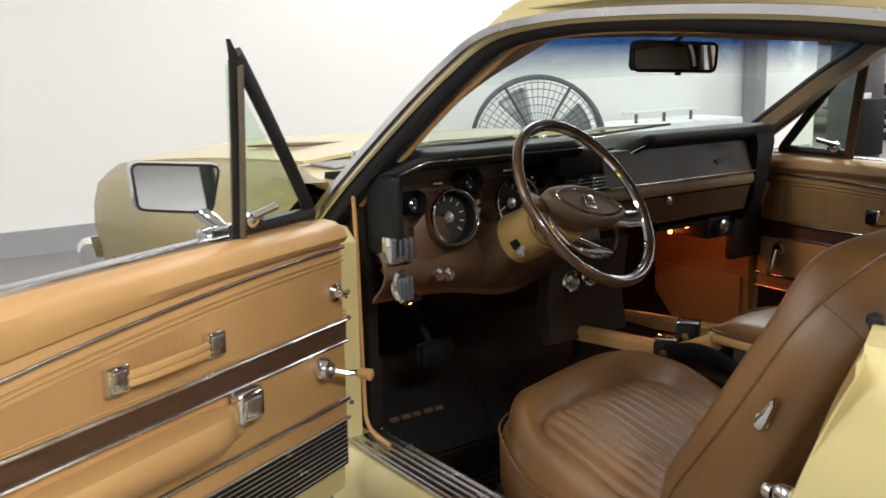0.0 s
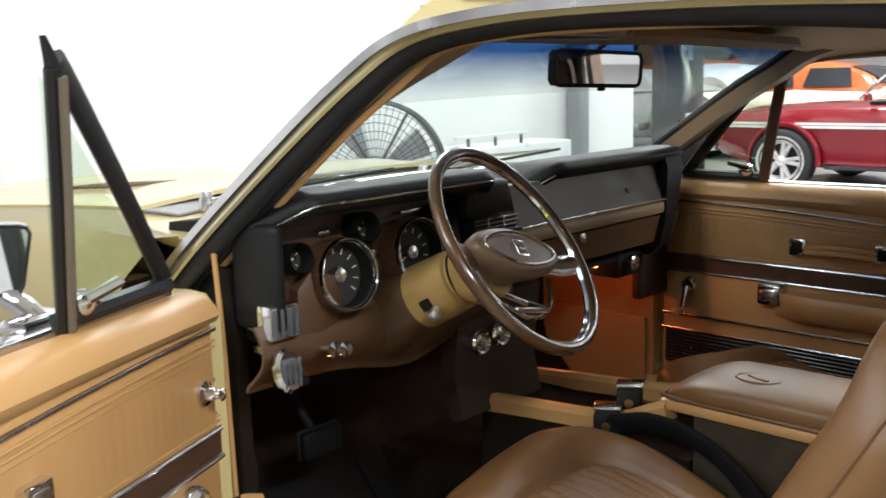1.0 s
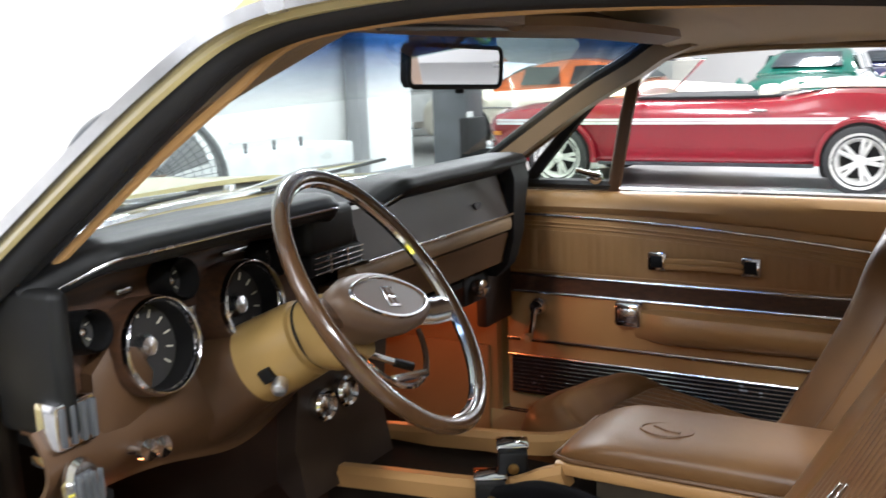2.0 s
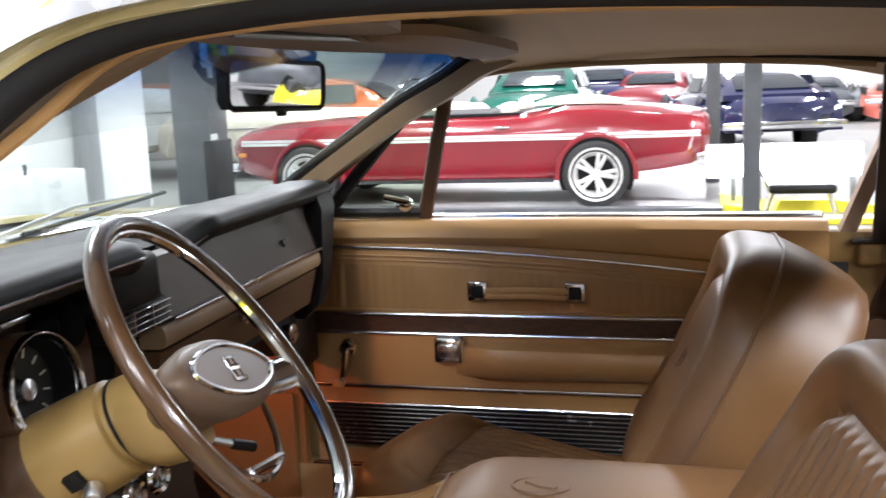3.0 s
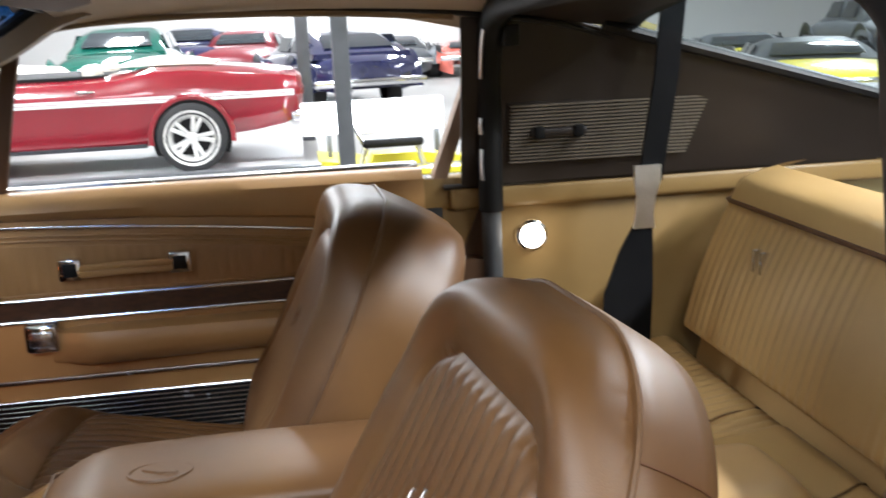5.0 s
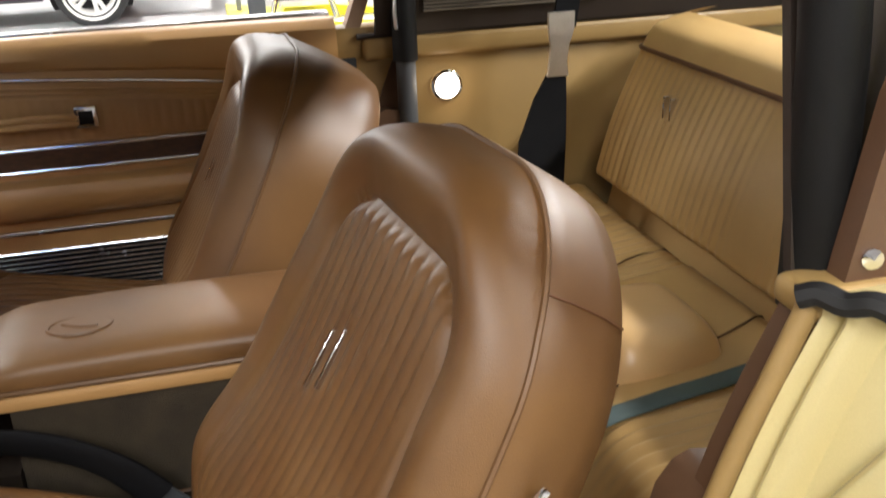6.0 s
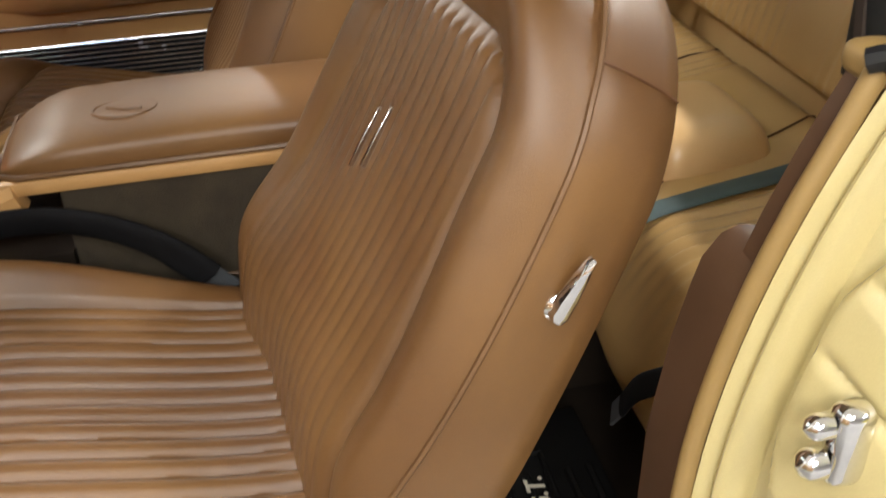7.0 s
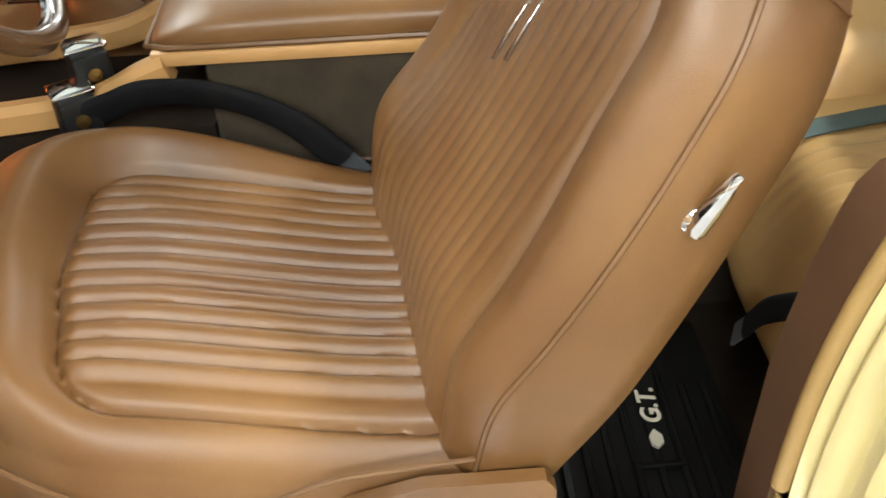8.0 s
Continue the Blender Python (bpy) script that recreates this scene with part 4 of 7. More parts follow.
box(bm, 0.185, 0.265, -0.125, -0.085, 0.886, 0.904, 0.007)
part("mirror_foot", bm, CHROME, wm, "chrome mirror foot", m=DOOR_L)

# ---- seats ----


def corner(a, q, flat):
    """Rounds the far corners of a panel: a runs from -1 to 1, q from 0 to 1; flat is the straight share of its end."""
    p = max(0, (abs(a) - flat) / (1 - flat))
    p2, q2 = p * math.sqrt(1 - q * q / 2), q * math.sqrt(1 - p * p / 2)
    return math.copysign(flat + (1 - flat) * p2, a) if abs(a) > flat else a, q2


def bucket_seat(cx, y0, R, label, flip, H, bolster, back_lean):
    """A front bucket seat; cx is its middle, y0 where cushion and backrest meet, R the frame of its leaning backrest."""
    st = thing("bucket_seat", pose(cx, y0 + 0.2, 0.15), label, "car seat", "front seats")
    W, D = 0.258, (0.520 if flip > 0 else 0.500)

    def inset(a, b, half, top, corner, bottom):
        """Distance inside a panel whose upper corners are rounded."""
        qx, qy = abs(a) - (half - corner), b - (top - corner)
        if qx > 0 and qy > 0:
            return corner - math.hypot(qx, qy)
        return min(half - abs(a), top - b, b - bottom)

    def pleats(x, pitch):
        return 1 - (1 - abs(math.sin(math.pi * x / pitch))) ** 1.3

    def cushion(u, v):
        a = 2 * u - 1
        q = max(0, (v - 0.60) / 0.40)
        a2, q2 = corner(a, q, 0.42)
        x = a2 * W * (0.96 + 0.05 * math.sin(math.pi * min(1, v * 1.1)))
        y = (D * v if q == 0 else D * (0.60 + 0.40 * q2)) - 0.05 * (1 - v) ** 3 - 0.035 * smoothstep(0.0, -0.26, x * flip) * v
        front = D - 0.135 - 0.030 * smoothstep(0.0, -0.17, x * flip)
        d = inset(x + 0.022 * flip, y, 0.192, front, 0.070, -0.5)
        inner = smoothstep(-0.12, 0.12, x * flip)
        rise = 0.010 + (0.012 + 0.026 * inner) * smoothstep(0.0, 0.36, y)
        z = rise * smoothstep(0.004, -0.045, d) + 0.030 * v + 0.040 * smoothstep(0.0, 0.36, y) + 0.006 * smoothstep(0.0, 0.12, d)
        if d > 0:
            z += 0.0090 * pleats(x, 0.0268) * smoothstep(0.002, 0.026, d) * (0.12 + 0.88 * smoothstep(-0.192, -0.168, x * flip)) - 0.003
        z -= 0.010 * math.exp(-(d / 0.005) ** 2)
        z -= 0.008 * smoothstep(-0.055, -0.085, d) * smoothstep(0.30, 0.42, y)
        m = (abs(a) ** 9 + (q ** 1.15) ** 9) ** (1 / 9)
        z -= 0.075 * min(1.0, m) ** 9
        return (x, y, 0.420 + z)

    bm = sheet(cushion, 210, 110)
    rim = [cushion(0, j / 110) for j in range(111)] + [cushion(i / 210, 1) for i in range(1, 211)] + [cushion(1, 1 - j / 110) for j in range(1, 111)]

    def out(p, k, z):
        q = Vector((p[0], p[1], 0))
        q = q + (q - Vector((0, 0.25, 0))).normalized() * k
        return (q.x, q.y, z)
    rows = [rim, [out(p, 0.010, p[2] - 0.016) for p in rim], [out(p, 0.017, p[2] - 0.04) for p in rim], [out(p, 0.016, 0.315) for p in rim], [out(p, 0.008, 0.285) for p in rim], [out(p, 0.0, 0.272) for p in rim]]
    rings(bm, rows, False, False)
    bmesh.ops.remove_doubles(bm, verts=bm.verts, dist=0.0005)
    bmesh.ops.recalc_face_normals(bm, faces=bm.faces)
    cu = part("cushion", bm, LEATHER, st, "brown leather cushion with long pleats", 60, m=pose(cx, y0, 0))
    bm = bmesh.new()
    tube(bm, [out(p, 0.0175, 0.375 + 0.035 * smoothstep(0.20, 0.08, p[1]) + 0.045 * smoothstep(0.22, 0.40, p[1])) for p in rim[4:-4:3]], 0.0026, 6)
    part("piping", bm, STITCH, cu, m=pose(cx, y0, 0))
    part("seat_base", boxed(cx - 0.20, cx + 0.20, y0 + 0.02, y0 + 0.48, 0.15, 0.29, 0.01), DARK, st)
    part("side_valance", prism([(y0 - 0.115, 0.375), (y0 - 0.105, 0.392), (y0 + 0.01, 0.392), (y0 + 0.08, 0.372), (y0 + 0.14, 0.33), (y0 + 0.14, 0.27), (y0 - 0.115, 0.27)], cx - 0.277 * flip, cx - 0.262 * flip), LEATHER, st, "brown leather seat side valance")
    # backrest, in a frame that leans back: b up its height, w out towards the front
    T0 = 0.73

    def front(u, v):
        a = 2 * u - 1
        q = max(0, (v - T0) / (1 - T0))
        a2, q2 = corner(a, q, 0.26)
        t = v if q == 0 else T0 + (1 - T0) * q2
        b = H * t
        wide = (0.238 + 0.020 * math.sin(math.pi * min(1, t * 0.95)) - 0.03 * max(0, 1 - t / 0.08) ** 2) * (1.085 - 0.17 * t) * (1 - 0.07 * smoothstep(0.34, 0.02, t))
        x = a2 * wide
        d = inset(x + 0.006 * flip, b, 0.168 + 0.026 * smoothstep(0.46, 0.2, b), H - 0.104, 0.078, 0.0)
        w = 0.056 + 0.6 * bolster + 0.4 * bolster * smoothstep(0.004, -0.06, d) - 0.5 * bolster * smoothstep(0.16, 0.0, b) - 0.014 * math.sin(math.pi * min(1, t * 1.2)) + 0.010 * (1 - t)
        if d > 0:
            w += (0.0020 + 0.0034 * smoothstep(0.30, 0.50, b)) * pleats(x, 0.0238) * smoothstep(0.004, 0.022, d) - 0.003
        w -= 0.008 * math.exp(-(d / 0.0055) ** 2)
        m = (abs(a) ** 8 + q ** 8) ** (1 / 8)
        w -= 0.069 * min(1.0, m) ** 9 + 0.024 * max(0, 1 - t / 0.30) ** 1.5
        w += 0.014 * smoothstep(0.02, 0.16, x * flip) * smoothstep(0.45, 0.2, t)
        return (x, w, b)

    bm = sheet(front, 180, 80, 0, True)
    rim = [front(0, j / 80) for j in range(81)] + [front(i / 180, 1) for i in range(1, 181)] + [front(1, 1 - j / 80) for j in range(1, 81)]

    def back(p, w, k):
        q = Vector((p[0], 0, p[2]))
        q = q + (q - Vector((0, 0, 0.30))).normalized() * k
        return (q.x, w, max(q.z, -0.01))
    rows = [rim] + [[back(p, p[1] * f + (0.634 * w + back_lean * p[2] / H) * (1 - f), k) for p in rim] for f, w, k in ((0.9, -0.02, 0.002), (0.5, -0.06, 0.004), (0.12, -0.09, 0.003), (0, -0.112, -0.001), (0, -0.124, -0.012), (0, -0.130, -0.05), (0, -0.130, -0.11))]
    rings(bm, rows, False, False)
    bmesh.ops.remove_doubles(bm, verts=bm.verts, dist=0.0005)
    bmesh.ops.holes_fill(bm, edges=[e for e in bm.edges if e.is_boundary], sides=0)
    bmesh.ops.recalc_face_normals(bm, faces=bm.faces)
    bk = part("backrest", bm, LEATHER, st, "brown leather backrest with upright pleats", 60, m=R)
    bm = bmesh.new()
    tube(bm, [back(p, p[1] - 0.003, 0.0020) for p in rim[::2]], 0.0030, 6, False, (0, 1, 0))
    part("piping", bm, STITCH, bk, m=R)
    # emblem of two slim bright bars
    for a, b in ((0.010, 0.372), (0.036, 0.360)):
        bm = boxed(a - 0.0022, a + 0.0022, 0.080, 0.0975, b - 0.034, b + 0.034, 0.001, 1)
        part("emblem_bar", bm, CHROME, bk, "slim bright emblem bar", m=R)
    # backrest release lever on the outer side
    sx = -flip * 0.2545
    bm = bmesh.new()
    lathe(bm, [(0.013, -0.004), (0.013, 0.004), (0.009, 0.008), (0.0, 0.009)], facing((sx, 0.006, 0.372), (-flip, 0, 0)), 18)
    lever = part("recline_lever", bm, CHROME, st, "chrome backrest release lever", m=R)
    bm = bmesh.new()
    rings(bm, [[(sx - flip * (0.009 + 0.003 * t + d_ * 0.005), 0.005 + 0.004 * t + c_ * r_, 0.362 + 0.062 * t) for c_, d_ in ((-1, -0.8), (-0.7, 0.6), (0, 1), (0.7, 0.6), (1, -0.8))] for t, r_ in ((0.0, 0.006), (0.08, 0.0105), (0.30, 0.0100), (0.70, 0.0065), (0.94, 0.0035), (1.0, 0.0015))])
    bmesh.ops.recalc_face_normals(bm, faces=bm.faces)
    part("lever_arm", bm, CHROME, lever, m=R)
    # sewn joins: across the side boxing near the shoulder, and the panel's outline
    if flip > 0:
        k0 = 75
        bm = bmesh.new()
        tube(bm, [back(rim[k0], rim[k0][1] * f + (0.634 * w + back_lean * rim[k0][2] / H) * (1 - f), k + 0.0006) for f, w, k in ((0.9, -0.02, 0.002), (0.5, -0.06, 0.004), (0.3, -0.075, 0.004), (0.12, -0.09, 0.003), (0, -0.112, -0.001))], 0.0014, 5)
        part("boxing_seam", bm, DARKSTITCH, bk, m=R)
    bm = bmesh.new()
    lathe(bm, [(0.03, -0.03), (0.03, 0.03)], facing((cx + flip * 0.20, y0 + 0.0, 0.385), (1, 0, 0)), 16)
    part("hinge_cover", bm, TAN, st, "tan hinge cover")
    return st


driver_back = pose(-0.404, 1.2654, 0.3408, 0, 0, 6.29) @ Matrix.Rotation(radians(32.06), 4, "X")
passenger_back = pose(0.3727, 1.3284, 0.3353, 0, 0, 0.75) @ Matrix.Rotation(radians(29.09), 4, "X")
driver_seat = bucket_seat(-0.390, 1.265, driver_back, "brown pleated leather driver bucket seat leaning back", 1, 0.6304, 0.0721, 0.0483)
passenger_seat = bucket_seat(0.395, 1.322, passenger_back, "brown pleated leather passenger bucket seat", -1, 0.6047, 0.0800, -0.008)

# ---- dashboard ----
dash = thing("dashboard", pose(0, 2.1, 0.7), "black padded dashboard with walnut gauge panel and tan lower trim", "dashboard")


def pods(x):
    d = smoothstep(-0.715, -0.64, x) * smoothstep(-0.13, -0.21, x)
    p = smoothstep(0.00, 0.10, x) * smoothstep(0.625, 0.595, x)
    return d, p


def pad(u, v):
    x = -0.70 + 1.31 * u
    d, p = pods(x)
    lipz = 0.936 + 0.056 * d + 0.046 * p
    lipy = 2.005 - 0.105 * d - 0.055 * p
    bow = 1 - (x / 0.69) ** 2
    pts = [(2.16 + 0.20 * bow, 0.925), (2.14 + 0.10 * bow, 0.930 + 0.35 * (lipz - 0.93)), (lipy + 0.09, lipz - 0.002), (lipy + 0.035, lipz + 0.001), (lipy + 0.010, lipz - 0.003), (lipy, lipz - 0.014), (lipy + 0.006, lipz - 0.026), (lipy + 0.03, lipz - 0.036), (2.015, lipz - 0.046)]
    i = min(int(v * 8), 7)
    f = v * 8 - i
    a, b = pts[i], pts[i + 1]
    return (x, a[0] * (1 - f) + b[0] * f, a[1] * (1 - f) + b[1] * f)


top = part("dash_pad", sheet(pad, 100, 24, 0.004), BLACKVINYL, dash, "black padded vinyl dash top", 75)
bm = bmesh.new()
tube(bm, [Vector(pad(k / 100, 0.62)) + Vector((0, -0.004, -0.004)) for k in range(1, 60)], 0.0022, 6)
part("pad_trim", bm, BRIGHT, top)
part("end_pad", boxed(-0.704, -0.676, 1.942, 2.065, 0.760, 0.945, 0.013, 3), BLACKVINYL, dash, "black end pad")
part("centre_pad", boxed(-0.232, -0.105, 1.935, 2.02, 0.896, 0.968, 0.014, 3), BLACKVINYL, dash, "black centre pad")
bm = prism([(1.940, 0.935), (1.950, 0.965), (2.06, 0.97), (2.06, 0.71), (1.99, 0.71), (1.960, 0.74), (1.945, 0.80)], 0.515, 0.612)
for v in bm.verts:
    if v.co.x > 0.57:
        v.co.x -= 0.016 + 0.050 * (0.97 - v.co.z) / 0.26
part("passenger_end_pad", bm, BLACKVINYL, dash)
# Added dark box: the shadow gap between dash end and door jamb.
part("end_gap_shade", boxed(0.53, 0.672, 2.025, 2.055, 0.58, 0.93, 0.008), BLACKTRIM, dash, "dark box for the shadow gap beside the dash end")
panel = part("gauge_panel", prism([(1.985, 0.760), (1.990, 0.860), (2.005, 0.952), (2.03, 0.952), (2.03, 0.760)], -0.700, -0.205), WOOD, dash, "dark walnut gauge panel")
part("gauge_panel_trim", prism([(1.976, 0.757), (1.976, 0.762), (1.99, 0.762), (1.99, 0.757)], -0.674, -0.205), BRIGHT, panel)


def dial(x, y, z, r, big):
    f = facing((x, y, z), (0, -0.985, 0.17))
    bm = bmesh.new()
    lathe(bm, [(r * 1.03, 0.010), (r * 1.06, 0.004), (r * 1.075, -0.04)], f, 40, False)
    g = part("gauge", bm, WOOD if big else BLACKVINYL, dash, "round gauge with chrome bezel")
    if big:
        bm = bmesh.new()
        lathe(bm, [(r * 0.93, 0.006), (r * 0.945, 0.015), (r * 0.975, 0.018), (r * 1.0, 0.0155), (r * 1.015, 0.0165), (r * 1.04, 0.013), (r * 1.045, 0.004)], f, 48, False)
        part("bezel", bm, CHROME, g, "double chrome bezel")
    bm = bmesh.new()
    lathe(bm, [(r * 0.94, 0.012), (r * 0.90, -0.026)], f, 40, False)
    part("gauge_well", bm, DARK, g)
    bm = bmesh.new()
    lathe(bm, [(0.0, -0.025), (r * 0.92, -0.025)], f, 32, False)
    part("dial_face", bm, DIAL, g, "black dial face")
    n = 11 if big else 5
    for k in range(n):
        a = radians(-130 + 260 * k / (n - 1))
        bm = boxed(-0.0012 if big else -0.0008, 0.0012 if big else 0.0008, r * (0.62 if big else 0.58), r * 0.80, -0.0245, -0.0235)
        part("dial_mark", bm, INK, g, m=f @ Matrix.Rotation(-a, 4, "Z"), smooth=0)
    bm = boxed(-0.0012, 0.0012, -r * 0.15, r * 0.62, -0.021, -0.0198)
    part("needle", bm, INK, g, m=f @ Matrix.Rotation(radians(118), 4, "Z"), smooth=0)
    bm = bmesh.new()
    lathe(bm, [(0.0, -0.010), (r * 0.2, -0.012), (r * 0.30, -0.024)], f, 20)
    part("dial_boss", bm, BRIGHT if big else CHROME, g)
    return g


dial(-0.546, 1.950, 0.839, 0.062, True)
dial(-0.366, 1.950, 0.853, 0.062, True)
dial(-0.480, 1.968, 0.912, 0.028, False)
dial(-0.285, 1.968, 0.905, 0.028, False)
dial(-0.638, 1.962, 0.880, 0.026, False)
for x, z, w in ((-0.345, 0.925, 0.055), (-0.56, 0.912, 0.025)):
    part("slide_control", boxed(x - w / 2, x + w / 2, 1.984, 1.992, z - 0.004, z + 0.004, 0.002), BRIGHT, dash, "slim bright slide control")
for x, z in ((-0.455, 0.862), (-0.45, 0.842), (-0.455, 0.815)):
    part("warning_light", boxed(x - 0.008, x + 0.008, 1.972, 1.984, z - 0.007, z + 0.007, 0.003), BRIGHT, dash)


def lower(u, v):
    x = -0.722 + 0.642 * u
    sag = 0.03 * math.exp(-((x + 0.36) / 0.12) ** 2)
    y = 1.985 - 0.035 * math.sin(math.pi * min(1, v * 1.1)) - 0.5 * sag + 0.03 * v
    return (x, y, 0.772 - 0.115 * v - sag * v)


part("lower_panel", sheet(lower, 40, 12, 0.006), LOWERBROWN, dash, "brown padded lower dash panel")
cheek = bmesh.new()
rings(cheek, [[(-0.590 + 0.05 * a * k, 1.975 - 0.02 * k + w, 0.795 + 0.06 * b * k) for a, b in ((-1, -0.9), (-0.2, -1.0), (0.7, -0.7), (0.95, 0.1), (0.5, 0.75), (-0.4, 0.95), (-1, 0.5))] for w, k in ((0.03, 1.0), (0.01, 1.0), (0.0, 0.8))])
part("lower_panel_bulge", cheek, LOWERBROWN, dash)
# side air vent, brake release and knob beneath the driver's end
vent = part("side_vent", boxed(-0.714, -0.654, 1.945, 1.985, 0.752, 0.812, 0.006), CHROME, dash, "ribbed chrome air vent")
for k in range(4):
    part("vent_slot", boxed(-0.709 + 0.0148 * k, -0.702 + 0.0148 * k, 1.940, 1.947, 0.758, 0.806, 0.002), GREYSTEEL, vent)
bm = bmesh.new()
lathe(bm, [(0.032, 0.0), (0.034, 0.010), (0.028, 0.016), (0.0, 0.016)], facing((-0.690, 1.945, 0.700), (0.1, -0.97, 0.25)) @ Matrix.Diagonal((0.85, 1.15, 1, 1)), 24)
br = part("brake_release", bm, CHROME, dash, "oval ribbed chrome brake release")
for k in range(4):
    part("release_rib", boxed(-0.706 + 0.010 * k, -0.703 + 0.010 * k, 1.922, 1.930, 0.675, 0.725, 0.001), GREYSTEEL, br)
part("release_arm", boxed(-0.70, -0.685, 1.95, 2.02, 0.72, 0.735, 0.004), CHROME, br)
for x, z in ((-0.602, 0.716), (-0.578, 0.712)):
    bm = bmesh.new()
    lathe(bm, [(0.006, 0.0), (0.006, 0.02), (0.014, 0.026), (0.014, 0.036), (0.0, 0.038)], facing((x, 1.955, z), (0, -0.98, 0.15)), 18)
    part("pull_knob", bm, CHROME, dash, "chrome pull knob")
# centre vents, passenger panel, glovebox
cv = part("centre_vent", boxed(-0.205, -0.065, 1.955, 1.99, 0.856, 0.894, 0.004), BLACKVINYL, dash, "centre air vent with bright slats")
for k in range(4):
    z = 0.861 + 0.009 * k
    part("vent_slat", boxed(-0.203, -0.067, 1.948, 1.957, z, z + 0.0025, 0.001, 1), BRIGHT, cv)
for x in (-0.165, -0.118):
    part("vent_divider", boxed(x, x + 0.003, 1.947, 1.957, 0.858, 0.892), BRIGHT, cv, smooth=0)
pp = part("passenger_panel", prism([(1.955, 0.858), (1.978, 0.945), (2.01, 0.945), (2.0, 0.858)], -0.062, 0.556), DASHBROWN, dash, "brown grained passenger dash panel")
bm = bmesh.new()
rings(bm, [[(0.375 + 0.013 * math.cos(a) * (1 + 0.4 * math.sin(3 * a)), 1.962 - d_, 0.893 + 0.010 * math.sin(a) * (1 + 0.3 * math.cos(2 * a))) for a in [2 * math.pi * k / 16 for k in range(16)]] for d_ in (0.0, 0.003)])
part("dash_emblem", bm, GREYSTEEL, pp, "small bright dash emblem")
part("glovebox_lid", prism([(1.960, 0.819), (1.953, 0.821), (1.949, 0.827), (1.948, 0.836), (1.949, 0.845), (1.952, 0.850), (1.957, 0.852), (1.99, 0.852), (1.99, 0.819)], -0.09, 0.523), PILLAR, dash, "brown padded glovebox lid")
for z, y in ((0.857, 1.946), (0.893, 1.0)):
    if y > 1.5:
        part("bright_line", boxed(-0.06, 0.523, y - 0.003, y + 0.004, z - 0.003, z + 0.003, 0.001), BRIGHT, dash)
bm = bmesh.new()
lathe(bm, [(0.010, 0.0), (0.012, 0.010), (0.0, 0.014)], facing((0.16, 1.955, 0.805), (0, -1, 0)), 16)
part("glovebox_knob", bm, CHROME, dash)
part("under_panel", prism([(1.957, 0.815), (1.975, 0.745), (2.05, 0.73), (2.05, 0.815)], -0.09, 0.60), LOWERBROWN, dash, "brown lower dash panel")
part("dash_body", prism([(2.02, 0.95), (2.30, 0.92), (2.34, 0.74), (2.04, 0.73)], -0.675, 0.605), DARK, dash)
hb = part("heater_box", boxed(0.40, 0.52, 2.01, 2.20, 0.66, 0.735, 0.01), BLACKVINYL, dash, "black heater outlet under the dash")
bm = bmesh.new()
lathe(bm, [(0.018, 0.0), (0.02, 0.02), (0.012, 0.026)], facing((0.44, 2.005, 0.70), (0, -1, 0)), 16)
part("heater_duct", bm, CHROME, hb)
for x, y, z in ((0.250, 2.02, 0.700), (0.33, 2.03, 0.705), (-0.645, 1.985, 0.652)):
    bm = bmesh.new()
    lathe(bm, [(0.0, -0.005), (0.005, -0.004), (0.006, 0.0), (0.006, 0.006)], pose(x, y, z), 14)
    part("footwell_lamp", bm, AMBER, dash, "small glowing amber footwell lamp")
part("lamp_bracket", boxed(0.20, 0.40, 2.015, 2.06, 0.706, 0.722, 0.003), DARK, dash)
part("lamp_bracket", boxed(-0.67, -0.62, 1.97, 2.03, 0.654, 0.668, 0.003), DARK, dash)

# ---- steering column and wheel ----
N_ = Vector((0.19, -0.87, 0.455)).normalized()
X_ = Vector((0.970, 0.072, -0.235))
X_ = (X_ - N_ * X_.dot(N_)).normalized()
Y_ = N_.cross(X_)
C_ = Vector((-0.345, 1.742, 0.868))
COLM = Matrix(((X_.x, Y_.x, N_.x, C_.x), (X_.y, Y_.y, N_.y, C_.y), (X_.z, Y_.z, N_.z, C_.z), (0, 0, 0, 1)))
N_ = Vector((0.2503, -1, 0.7335)).normalized()
X_ = (X_ - N_ * X_.dot(N_)).normalized()
Y_ = N_.cross(X_)
C_ = Vector((-0.366, 1.709, 0.885))
SW = Matrix(((X_.x, Y_.x, N_.x, C_.x), (X_.y, Y_.y, N_.y, C_.y), (X_.z, Y_.z, N_.z, C_.z), (0, 0, 0, 1)))
ROT = SW @ Matrix.Translation((0.012, 0, -0.040))
col = thing("steering_column", pose(-0.345, 2.0, 0.7), "tan steering column shroud", "steering column")
bm = bmesh.new()
sweep(bm, smooth_path([ROT @ Vector((0, 0, -0.035)), ROT @ Vector((0, 0, -0.055)), COLM @ Vector((0, 0, -0.09)), COLM @ Vector((0, 0, -0.12))], 5), disc_section(0.050, 32), (0, 0, 1))
part("upper_shroud", bm, COLUMN, col, "tan column collar")
bm = bmesh.new()
lathe(bm, [(0.048, -0.112), (0.056, -0.116), (0.058, -0.135), (0.060, -0.180), (0.061, -0.206)], COLM, 36)
part("lower_shroud", bm, COLUMN, col, "tan column shroud")
bm = bmesh.new()
lathe(bm, [(0.058, -0.196), (0.0595, -0.199), (0.062, -0.22), (0.067, -0.255), (0.080, -0.30), (0.077, -0.36)], COLM, 36)
part("shroud_base", bm, LOWERBROWN, col, "brown flared column base")
